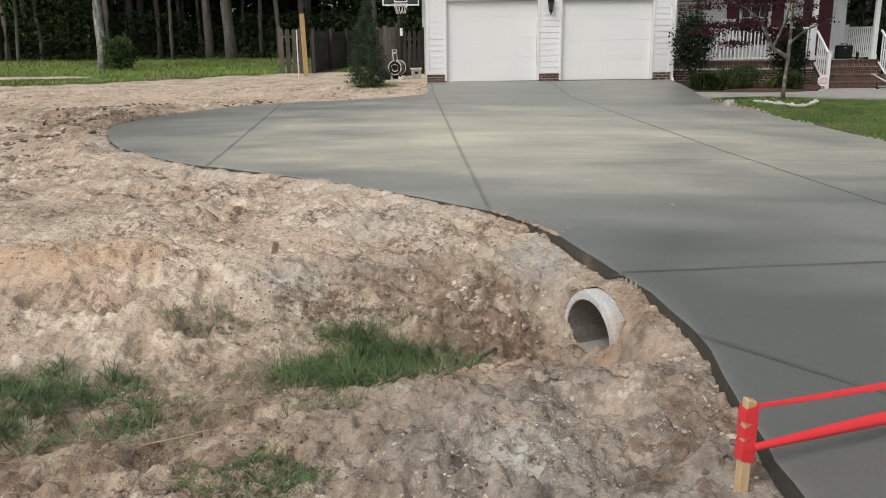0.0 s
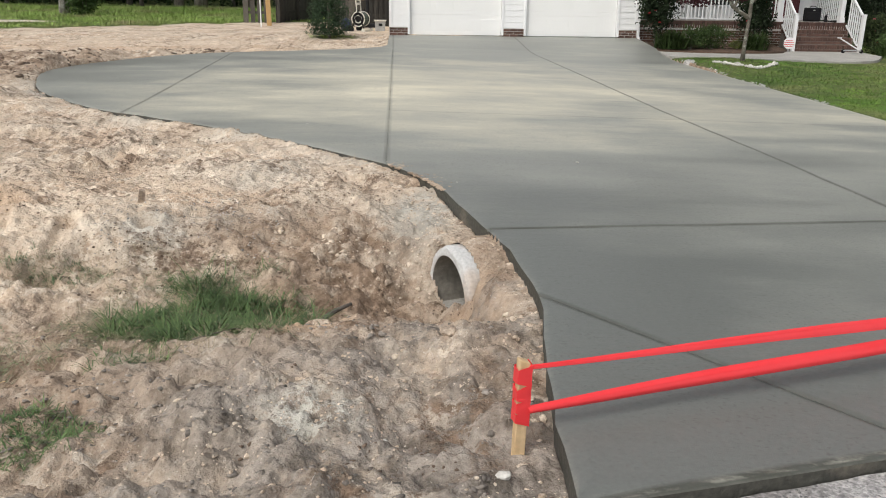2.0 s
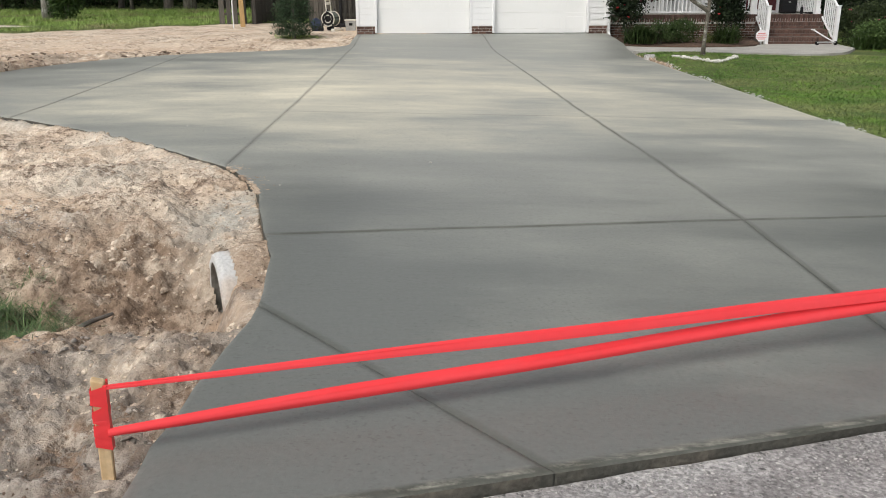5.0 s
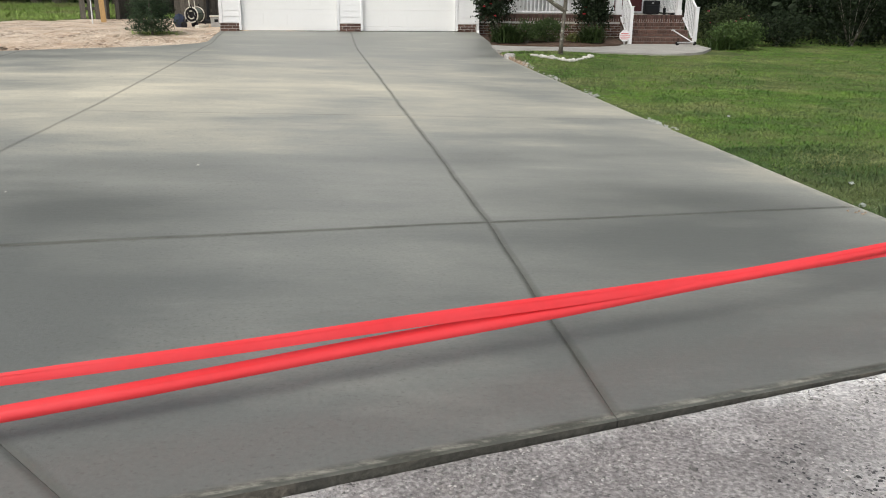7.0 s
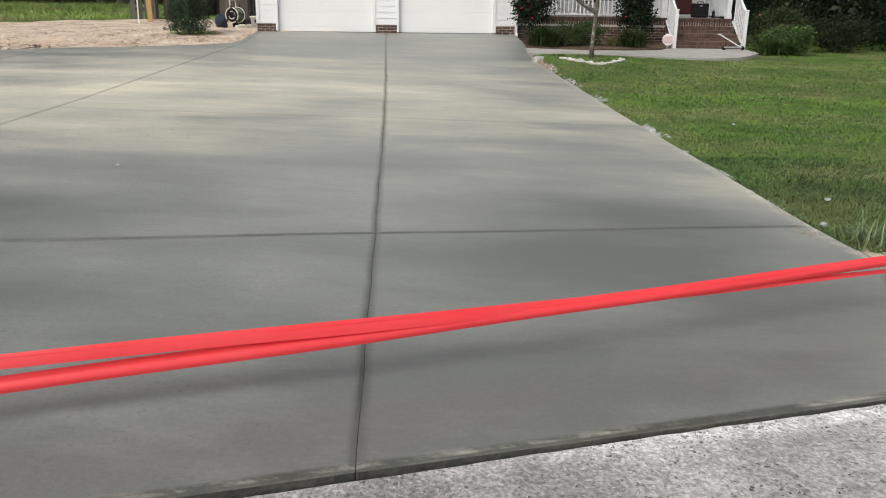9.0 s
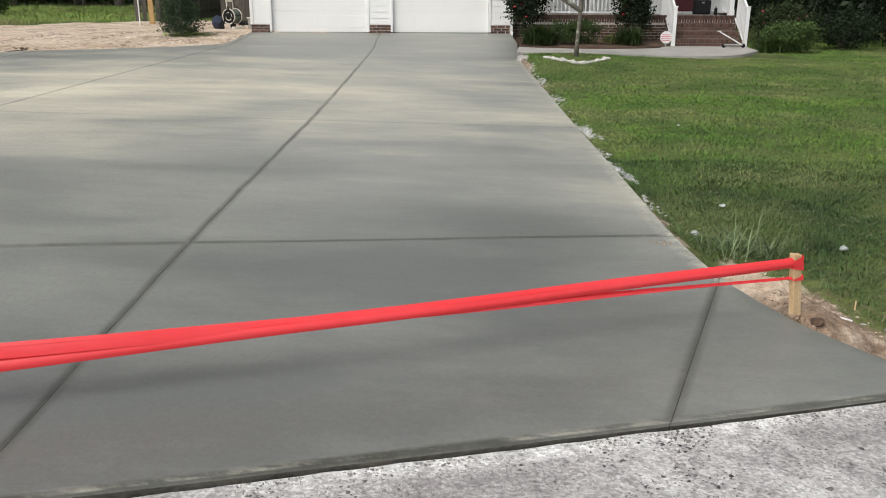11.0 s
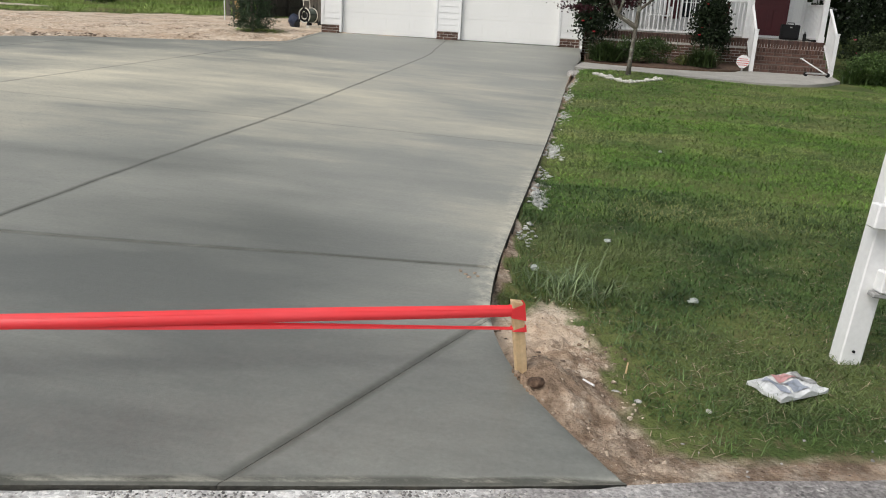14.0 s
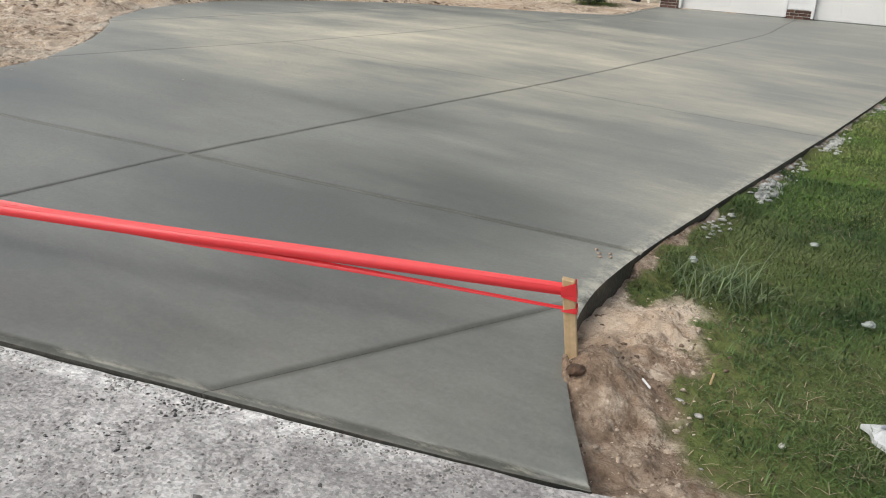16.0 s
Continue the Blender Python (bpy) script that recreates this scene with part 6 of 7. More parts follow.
p = dirt_spots(500, 0.2, 1.3, 4.2, 5.4, 0.6, 3.0)
lumps("clods", p, (0.006, 0.028), SOIL, "broken clods on the bank above the culvert", "soil", 0.6, 0.55)
p = dirt_spots(9000, -11, 0.5, 6.5, 22, 0.47, 0.9)
lumps("clods", p[p[:, 1] < 22], (0.008, 0.04), SOIL, "scattered clods over the graded soil", "soil", 0.5)
p = dirt_spots(26000, -4.8, 1.7, 2.2, 20.5, 0.0)
dd = slab_dist(p[:, 0], p[:, 1])
lumps("clods", p[dd < 0.13], (0.005, 0.025), SOIL, "soil crumbled against the drive's edge", "soil")
x, y = rng.uniform(0.9, 1.5, 5000), rng.uniform(5.1, 6.5, 5000)
dd = slab_dist(x, y)
k = (dd < 0.02) & (dd > -0.13) & (rng.uniform(0, 1, 5000) < np.exp(dd / 0.05)) & (vnoise(x * 6, y * 6, 98) > 0.35)
lumps("clods", np.stack([x[k], y[k], slab_z(x[k], y[k])], 1), (0.004, 0.020), SOIL, "pale soil trodden over the drive's edge", "soil", 0.45, 0.5)
p = dirt_spots(900, 6.75, 7.6, 3.6, 5.5, 0.45, 3.0)
p = p[lawn_mask(p[:, 0], p[:, 1]) < 0.7]
lumps("clods", p, (0.003, 0.016), SOIL, "loose sandy clods round the stake", "soil")
p = dirt_spots(700, 6.75, 7.4, 3.8, 5.2, 0.58, 4.0)
p = p[lawn_mask(p[:, 0], p[:, 1]) < 0.8]
lumps("soil_crumbs", p, (0.003, 0.016), DARKSOIL, "dark damp crumbs round the stake", "soil", 0.6)
p = dirt_spots(5200, 6.7, 7.7, 5.2, 20, 0.56, 1.1)
p = p[slab_dist(p[:, 0], p[:, 1]) < 0.16]
lumps("cement_crumbs", p, (0.008, 0.04), PEBBLEL, "pale crumbs of spilled concrete along the edge", "concrete crumbs", 0.6)
for cx, cy, n, ry in ((6.96, 9.5, 150, 0.40), (6.89, 7.35, 170, 0.32), (7.04, 12.2, 50, 0.5), (6.88, 8.3, 30, 0.3), (6.84, 6.3, 25, 0.3), (7.09, 14.5, 60, 0.7), (7.10, 16.3, 60, 0.6)):
    q = np.stack([cx + 0.032 * rng.normal(size=n), cy + ry * 0.5 * rng.normal(size=n)], 1)
    q = q[slab_dist(q[:, 0], q[:, 1]) > 0.015]
    lumps("cement_spill", np.concatenate([q, ground_z(q[:, 0], q[:, 1])[:, None] + 0.012], 1), (0.008, 0.034), SPILL, "pale splash of spilled concrete beside the lawn", "concrete spill", 0.5, 0.5)
p = dirt_spots(160, 0.56, 0.80, 2.58, 2.78, 0.3, 3.0)
lumps("cement_crumbs", p, (0.002, 0.006), STONE, "white patch of dried cement crumbs", "concrete crumbs", 0.5)
p = dirt_spots(900, -0.7, 0.3, 4.5, 5.3, 0.45, 3.0)
lumps("cement_crumbs", p, (0.002, 0.010), PEBBLE, "greyish cement rubble on the soil", "concrete crumbs", 0.6)


def road_spots(n, x0, x1, t0, t1, bias=1.0):
    x = rng.uniform(x0, x1, n)
    t = t0 + (t1 - t0) * rng.uniform(0, 1, n) ** bias
    z = np.interp(x, [-40, 1.0, 4.15, 7.3, 40], [-.2, -.165, -.205, -.265, -.30]) + 0.02 * (1 - np.exp(t / 1.2)) + 0.006 * fbm(x * 3, (street_y(x) + t) * 3, 3, 61)
    return np.stack([x, street_y(x) + t, z], 1)


lumps("gravel", road_spots(26000, 1.4, 9.0, -0.015, -1.7, 1.4), (0.0025, 0.0075), PEBBLE, "fine grey grit on the street", "gravel")
q = road_spots(5000, 3.8, 6.6, -0.05, -1.3, 1.0)
q = q[vnoise(q[:, 0] * 2.6, q[:, 1] * 2.6, 99) * 0.7 + vnoise(q[:, 0] * 9, q[:, 1] * 9, 100) * 0.3 > 0.62]
lumps("asphalt_crumbs", q, (0.003, 0.012), TAR, "dark loose crumbs of asphalt on the street", "gravel", 0.5, 0.5)
lumps("gravel", road_spots(1100, 1.4, 9.0, -0.03, -1.6, 1.2), (0.006, 0.013), PEBBLE, "loose pebbles on the street", "gravel")
lumps("gravel", road_spots(700, 4.6, 7.4, -0.015, -0.12, 1.0), (0.0015, 0.005), STONE, "white cement grit along the joint", "gravel")
lumps("gravel", road_spots(40, 7.45, 9.4, 0.05, 0.30), (0.004, 0.012), PEBBLE, "grit and soil on the verge", "gravel")


# ---------------------------------------------------------------- small things on the ground
def stone(name, x, y, size, label, material, seed, flat=0.6, category="stone", group=""):
    bm = bmesh.new()
    lump(bm, (0, 0, 0), size, seed, 2, flat, 0.16)
    return solo(name, bm, material, label, category, (x, y, float(ground_z(x, y)) + size * flat * 0.45), group=group)


stone("stone", 0.62, 3.66, 0.05, "pale broken chunk of sandy soil", SOIL, 5, 0.6)
stone("stone", 0.50, 3.86, 0.04, "grey stone beside the grass tuft", PEBBLE, 6)
stone("stone", 1.18, 3.35, 0.05, "flat brown clod near the drive", CLOD, 7, 0.4)
stone("stone", 1.06, 6.14, 0.055, "dark brown clod at the drive's edge", DARKSOIL, 17, 0.6)
stone("stone", 0.93, 2.60, 0.014, "small white pebble on the soil", STONE, 8)
stone("stone", 1.28, 2.30, 0.022, "pale pebble at the stake's foot", STONE, 9)
stone("stone", -0.98, 3.42, 0.05, "pale brown stone in the grass", CLOD, 10)
stone("stone", -1.5, 3.35, 0.02, "small white stone in the grass", STONE, 11)
stone("stone", 7.19, 18.15, 0.17, "rough grey rock at the walk's corner", PEBBLE, 12, 0.7)
stone("stone", 7.28, 4.32, 0.014, "small round pale stone in the grass", PEBBLE, 13)
stone("stone", 7.36, 4.27, 0.014, "small round pale stone in the grass", PEBBLE, 14)
stone("stone", 7.62, 4.28, 0.014, "little white stone in the grass", STONE, 15)
stone("stone", 6.98, 4.13, 0.035, "dark damp clod at the stake's foot", MULCH, 16, 0.5)
ringc = [(8.15 + (a - 8.15) * 0.87, 17.25 + (b - 17.25) * 0.87) for a, b in ((7.50, 17.85), (7.58, 17.6), (7.68, 17.35), (7.78, 17.12), (7.90, 16.92), (8.04, 16.78), (8.19, 16.76), (8.34, 16.86), (8.48, 17.02), (8.61, 17.17), (8.74, 17.32), (8.86, 17.5))]
for k, (x, y) in enumerate(spline(ringc, 0.09)):
    stone("border_stone", x, y, 0.050 + 0.014 * math.sin(k * 2.3), "white painted stone in the ring round the maple", STONE, 30 + k, 0.7, "stone", "stones round the maple")
for k, (x, y) in enumerate(((6.60, 5.22), (6.64, 5.25), (6.57, 5.26), (6.66, 5.21), (6.62, 5.18))):
    bm = bmesh.new()
    lump(bm, (0, 0, 0), 0.011, 60 + k, 1, 0.6, 0.2)
    solo("concrete_crumb", bm, CLOD, "grey concrete crumb lying on the drive", "crumb", (x, y, float(slab_z(x, y)) + 0.004), group="crumbs on the drive")
for k, (x, y) in enumerate(((1.36, 5.63), (2.35, 6.5), (-0.9, 9.1), (0.1, 8.2))):
    bm = bmesh.new()
    lump(bm, (0, 0, 0), 0.012, 70 + k, 1, 0.4, 0.2)
    solo("concrete_crumb", bm, STONE, "white fleck of cement on the drive", "crumb", (x, y, float(slab_z(x, y)) + 0.003), group="flecks on the drive")


def stick(name, pts, r, material, label):
    pts = [Vector((x, y, float(ground_z(x, y)) + dz)) for x, y, dz in pts]
    return solo(name, tubem(pts, [r, r * 0.9, r * 0.7][:len(pts)], 6, wob=0.15, seed=3), material, label, "stick")


stick("root", [(0.60, 4.08, 0.03), (0.66, 4.14, 0.05), (0.73, 4.23, 0.02)], 0.012, BARK, "broken brown root sticking out of the bank")
stick("twig", [(7.155, 4.295, 0.012), (7.195, 4.255, 0.014)], 0.004, TRIMW, "white plastic straw on the sandy soil")
stick("twig", [(7.33, 4.50, 0.0), (7.335, 4.51, 0.045)], 0.004, STAKE, "short pale twig standing in the grass")
stick("twig", [(0.15, 3.35, 0.02), (0.28, 3.50, 0.03), (0.36, 3.62, 0.01)], 0.003, BARK, "thin dry twig on the soil")
stick("twig", [(-0.75, 3.05, 0.01), (-0.6, 3.12, 0.015), (-0.5, 3.13, 0.005)], 0.0025, STAKE, "thin pale twig on the soil")
bm = boxm((-0.018, -0.012, -0.1), (0.018, 0.012, 0.075), 0.003)
bmesh.ops.transform(bm, matrix=pose(0, 0, 0, 8, 10, 20), verts=bm.verts)
solo("wooden_peg", bm, CLOD, "short weathered form peg standing in soil", "peg", (-0.55, 5.08, float(ground_z(-0.55, 5.08))))


def crumple(name, x, y, size, label, seed):
    bm = bmesh.new()
    lump(bm, (0, 0, 0), size, seed, 2, 0.55, 0.35)
    solo(name, bm, SCRAP, label, "litter", (x, y, float(ground_z(x, y)) + size * 0.45 + 0.02), group="litter on the lawn")


crumple("paper_litter", 7.34, 6.38, 0.024, "crumpled translucent film scrap on the lawn", 81)
crumple("paper_litter", 7.72, 5.43, 0.022, "crumpled greyish plastic scrap in the grass", 82)
crumple("paper_litter", 6.92, 5.62, 0.028, "crumpled greyish scrap beside the drive's edge", 83)
crumple("paper_litter", 8.0, 9.8, 0.025, "small greyish scrap on the lawn", 84)

# newspaper in its bag
news = thing("newspaper", (7.96, 4.55, float(ground_z(7.96, 4.55)) + 0.02), "folded newspaper in a clear plastic bag on the grass", "newspaper", rz=34)
news.scale = (0.85, 0.85, 0.8)
bm = bmesh.new()
N = 10
gridv = [[bm.verts.new(((i / N - 0.5) * 0.30 * (1 - 0.06 * math.sin(j)), (j / N - 0.5) * 0.20, 0.02 + 0.012 * math.sin(i * 1.3) * math.cos(j * 1.1) + 0.018 * (1 - (2 * i / N - 1) ** 4) * (1 - (2 * j / N - 1) ** 4))) for j in range(N + 1)] for i in range(N + 1)]
for i in range(N):
    for j in range(N):
        bm.faces.new((gridv[i][j], gridv[i + 1][j], gridv[i + 1][j + 1], gridv[i][j + 1]))
r = bmesh.ops.extrude_face_region(bm, geom=bm.faces[:])
for v in (g for g in r["geom"] if isinstance(g, bmesh.types.BMVert)):
    v.co.z = 0.0
part("bag", bm, POLY, news, "crinkled clear plastic")
for x0, x1, y0, y1, mm, lb in ((-0.10, -0.07, -0.085, 0.07, INKP, "dark headline bar"), (-0.055, 0.045, -0.08, -0.005, INKP, "printed blue picture"), (-0.045, 0.06, 0.01, 0.085, PINKP, "printed red picture"), (0.07, 0.12, -0.06, 0.06, GREYP, "grey columns of small print")):
    bm = bmesh.new()
    q = [[bm.verts.new((x0 + (x1 - x0) * i / 4, y0 + (y1 - y0) * j / 4, 0.0)) for j in range(5)] for i in range(5)]
    for i in range(4):
        for j in range(4):
            bm.faces.new((q[i][j], q[i + 1][j], q[i + 1][j + 1], q[i][j + 1]))
    for v in bm.verts:
        i, j = (v.co.x / 0.30 + 0.5) * N, (v.co.y / 0.20 + 0.5) * N
        v.co.z = 0.026 + 0.012 * math.sin(i * 1.3) * math.cos(j * 1.1) + 0.018 * (1 - (2 * i / N - 1) ** 4) * (1 - (2 * j / N - 1) ** 4)
    part("print", bm, mm, news, lb)

# white sign post on the verge
sp = thing("sign_post", (8.285, 4.9, float(ground_z(8.285, 4.9))), "white vinyl sign post with arms and a navy sign", "sign post")
sp.matrix_world = pose(8.285, 4.92, float(ground_z(8.285, 4.9)), -2, 5, 8)
bm = boxm((-0.048, -0.048, -0.1), (0.048, 0.048, 1.75), 0.006)
box(bm, (-0.058, -0.058, 1.75), (0.058, 0.058, 1.79), 0.01)
part("post", bm, TRIMW, sp)
part("upper_arm", boxm((-0.10, -0.035, 0.60), (0.85, 0.035, 0.70), 0.006, pose(0, -0.083, 0)), TRIMW, sp)
part("lower_arm", boxm((0.0, -0.035, 0.34), (0.85, 0.035, 0.43), 0.006, pose(0, -0.083, 0)), TRIMW, sp)
part("bracket", boxm((-0.02, -0.025, 0.318), (0.05, 0.025, 0.338), 0.004, pose(0, -0.083, 0)), GREYP, sp, "grey metal bracket")
part("sign_panel", boxm((0.06, -0.012, 0.72), (0.80, 0.012, 1.18), 0.004, pose(0, -0.083, 0)), NAVY, sp, "dark navy sign board")
part("bolt", tubem([(0.0, -0.055, 0.06), (0.0, -0.047, 0.06)], 0.006, 8), BLACK, sp, "small black bolt")


# ---------------------------------------------------------------- shrubs
def shrub(name, x, y, rx, ry, h, leafmat, n, size, label, seed, z=None, spiky=False, flowers=None, nf=0, base=0.0, category="shrub"):
    r = np.random.default_rng(seed)
    rnd = random.Random(seed)
    z = float(ground_z(x, y)) if z is None else z
    o = thing(name, (x, y, z), label, category)
    stems = bmesh.new()
    for k in range(7):
        a = k * 0.9 + rnd.uniform(0, 0.5)
        L = rnd.uniform(0.4, 0.75)
        tube(stems, [(0.02 * math.cos(a), 0.02 * math.sin(a), -0.05), (rx * L * 0.45 * math.cos(a), ry * L * 0.45 * math.sin(a), h * 0.4), (rx * L * math.cos(a), ry * L * math.sin(a), h * rnd.uniform(0.6, 0.85))], [0.014, 0.009, 0.004], 5)
    part("stems", stems, MAPLEBARK, o)
    if spiky:
        pos = np.stack([r.normal(0, rx * 0.28, n), r.normal(0, ry * 0.28, n), np.full(n, 0.0)], 1)
        part("foliage", blades("foliage", pos, (h * 0.7, h * 1.15), (0.02, 0.035), (0.1, 0.9), leafmat, r, 0.7), None, o)
    else:
        cl = r.normal(size=(46, 3))
        cl /= np.linalg.norm(cl, axis=1)[:, None]
        cl *= r.uniform(0.45, 0.98, (46, 1))
        cl = cl * np.array([rx, ry, (h - base) / 2]) + np.array([0, 0, base + (h - base) / 2])
        k = r.integers(0, 46, n)
        pos = cl[k] + r.normal(size=(n, 3)) * np.array([rx, ry, h / 2]) * 0.17
        pos[:, 2] = np.abs(pos[:, 2] - 0.02) + 0.02
        part("foliage", leaves(pos, size, r, leafmat, "foliage"), None, o)
        if flowers:
            f = cl[r.integers(0, 46, nf)] * 1.08
            for q in f:
                bm = bmesh.new()
                for j in range(5):
                    aa = j * 1.26
                    lump(bm, (0.02 * math.cos(aa), 0.02 * math.sin(aa), 0), 0.026, j, 1, 0.8, 0.1)
                part("flower", bm, flowers, o, "red bloom").location = tuple(q + np.array([0, -0.05, 0]))
    return o


BZ = -0.2
shrub("rose_bush", 7.68, 22.3, 0.55, 0.45, 1.85, LEAFD, 5200, (0.05, 0.10), "dark green rose bush with red blooms", 101, BZ, flowers=ROSE, nf=7, base=0.35)
shrub("rose_bush", 10.45, 22.6, 0.52, 0.4, 1.75, LEAFD, 5200, (0.05, 0.10), "dark green rose bush beside the porch", 102, BZ, flowers=ROSE, nf=5, base=0.35)
shrub("lily_clump", 7.95, 21.9, 0.5, 0.4, 0.55, LEAF, 900, (0.05, 0.1), "arching green lily clump in the bed", 103, BZ, spiky=True)
shrub("low_shrub", 8.45, 21.9, 0.42, 0.3, 0.55, LEAF, 2600, (0.03, 0.06), "low dark green shrub in the bed", 104, BZ)
shrub("low_shrub", 9.05, 22.0, 0.55, 0.35, 0.6, LEAF, 3200, (0.03, 0.06), "rounded green shrub in the bed", 105, BZ)
shrub("lily_clump", 10.15, 21.9, 0.42, 0.32, 0.5, LEAF, 600, (0.05, 0.1), "green lily clump before the rose", 106, BZ, spiky=True)
shrub("low_shrub", 9.75, 22.1, 0.2, 0.18, 0.22, LEAFY, 700, (0.025, 0.05), "small yellow-green plant in the mulch", 107, BZ)
shrub("azalea", 13.92, 21.5, 0.70, 0.62, 0.70, LEAFA, 11000, (0.035, 0.07), "rounded green azalea bush at the lawn's edge", 108, -0.33)
shrub("azalea", 14.3, 22.9, 0.78, 0.7, 1.08, LEAFO, 9000, (0.04, 0.08), "azalea with fading pink blooms", 109, -0.33, flowers=PINKF, nf=16)
shrub("lily_clump", 13.35, 21.35, 0.3, 0.3, 0.42, LEAFA, 500, (0.05, 0.1), "spiky green daylily clump beside the azalea", 116, -0.33, spiky=True)
shrub("azalea", 15.9, 23.0, 0.9, 0.8, 1.0, LEAFD, 5000, (0.04, 0.08), "dark green shrub at the wood's edge", 110, -0.35)
shrub("bush", -10.5, 32.3, 0.6, 0.5, 1.35, LEAFA, 4200, (0.06, 0.13), "leafy yellow-green sapling beside the trunk", 111, 0.05)
shrub("shrub", 16.3, 26.5, 1.8, 1.5, 3.2, LEAFD, 9000, (0.06, 0.13), "tall dark shrub at the wood's edge", 112, -0.4)
shrub("shrub", 18.5, 23.5, 1.9, 1.6, 3.4, LEAFD, 9000, (0.06, 0.13), "tall dark shrub at the wood's edge", 113, -0.4)
shrub("shrub", 20.5, 21.0, 1.9, 1.6, 3.2, LEAFD, 9000, (0.06, 0.13), "tall dark shrub at the wood's edge", 114, -0.4)
shrub("shrub", 22.5, 18.0, 1.9, 1.7, 3.4, LEAFD, 9000, (0.06, 0.13), "tall dark shrub at the wood's edge", 115, -0.4)

# red maple with bare lower branches
mp = thing("maple_tree", (8.2, 17.85, -0.21), "small Japanese maple with dark red leaves and a mossy trunk", "tree")
part("trunk", tubem([(0, 0, -0.1), (0.01, 0, 0.3), (0.03, 0, 0.6), (0.05, 0, 0.92)], [0.056, 0.040, 0.036, 0.034], 10, wob=0.1, seed=4), MAPLEBARK, mp, smooth=True)
mb = [((0.05, 0, 0.9), (-0.32, 0.0, 1.12), (-0.62, -0.05, 1.6), 0.05), ((-0.32, 0, 1.12), (-0.5, 0.1, 1.6), (-0.42, 0.2, 2.2), 0.035), ((0.05, 0, 0.9), (0.08, 0.05, 1.5), (0.12, 0.1, 2.4), 0.04),
      ((0.06, 0.03, 1.2), (0.35, 0.0, 1.45), (0.9, -0.1, 1.7), 0.028), ((-0.62, -0.05, 1.6), (-0.95, -0.1, 1.9), (-1.35, 0.0, 2.1), 0.025), ((-0.3, 0, 1.1), (-0.15, -0.2, 1.7), (-0.1, -0.4, 2.4), 0.028),
      ((-0.5, 0.1, 1.6), (-0.8, 0.4, 2.0), (-0.9, 0.7, 2.4), 0.02), ((0.1, 0.1, 2.0), (0.5, 0.3, 2.3), (0.9, 0.4, 2.5), 0.02)]
tips = []
for k, (a, b, c, r0) in enumerate(mb):
    part("branch", tubem([a, b, c], [r0, r0 * 0.75, r0 * 0.3], 7, wob=0.08, seed=k), MAPLEBARK, mp)
    for j in range(4):
        q = Vector(b).lerp(Vector(c), 0.25 + 0.25 * j)
        rr = random.Random(k * 10 + j)
        e = q + Vector((rr.uniform(-.4, .4), rr.uniform(-.35, .35), rr.uniform(-.05, .3)))
        part("twig", tubem([q, q.lerp(e, 0.6) + Vector((0, 0, 0.03)), e], [0.009, 0.006, 0.003], 5), MAPLEBARK, mp)
        tips += [e, q.lerp(e, 0.6)]
mr_ = np.random.default_rng(6)
tp = np.array([tuple(q) for q in tips])
pads = tp[mr_.permutation(len(tp))[:36]]
pos = pads[mr_.integers(0, len(pads), 5600)] + mr_.normal(size=(5600, 3)) * np.array([0.17, 0.17, 0.035])
pad2 = np.array([(-0.95, 0.2, 1.75)]) + mr_.normal(size=(10, 3)) * np.array([0.35, 0.3, 0.28])
pos2 = pad2[mr_.integers(0, 10, 2800)] + mr_.normal(size=(2800, 3)) * np.array([0.2, 0.18, 0.04])
part("crown", leaves(np.concatenate([pos, pos2]), (0.035, 0.075), mr_, LEAFR, "crown"), None, mp, "dark red leaves")

# conifer by the garage
con = thing("cedar_tree", (-0.83, 22.1, -0.04), "young dark green cedar with a pointed crown", "tree")
part("trunk", tubem([(0, 0, -0.1), (0.02, 0, 1.2), (0, 0, 2.5)], [0.05, 0.035, 0.008], 8), BARK, con)
cr = np.random.default_rng(9)
n = 13000
zz = 2.55 * (1 - np.sqrt(cr.uniform(0, 1, n))) + 0.03
rad = 0.56 * (1 - zz / 2.62) ** 0.95 * np.where(zz < 0.25, 0.75 + zz, 1)
ang = cr.uniform(0, 2 * np.pi, n)
lob = 0.40 + 1.0 * vnoise(ang * 2.5 + zz * 3, zz * 5.5, 4) + 0.14 * cr.normal(size=n)
rr_ = rad * lob * cr.uniform(0.25, 1, n) ** 0.4
part("crown", leaves(np.stack([rr_ * np.cos(ang), rr_ * np.sin(ang), zz + 0.12 * rr_], 1), (0.03, 0.075), cr, NEEDLE, "crown", aspect=0.35), None, con)

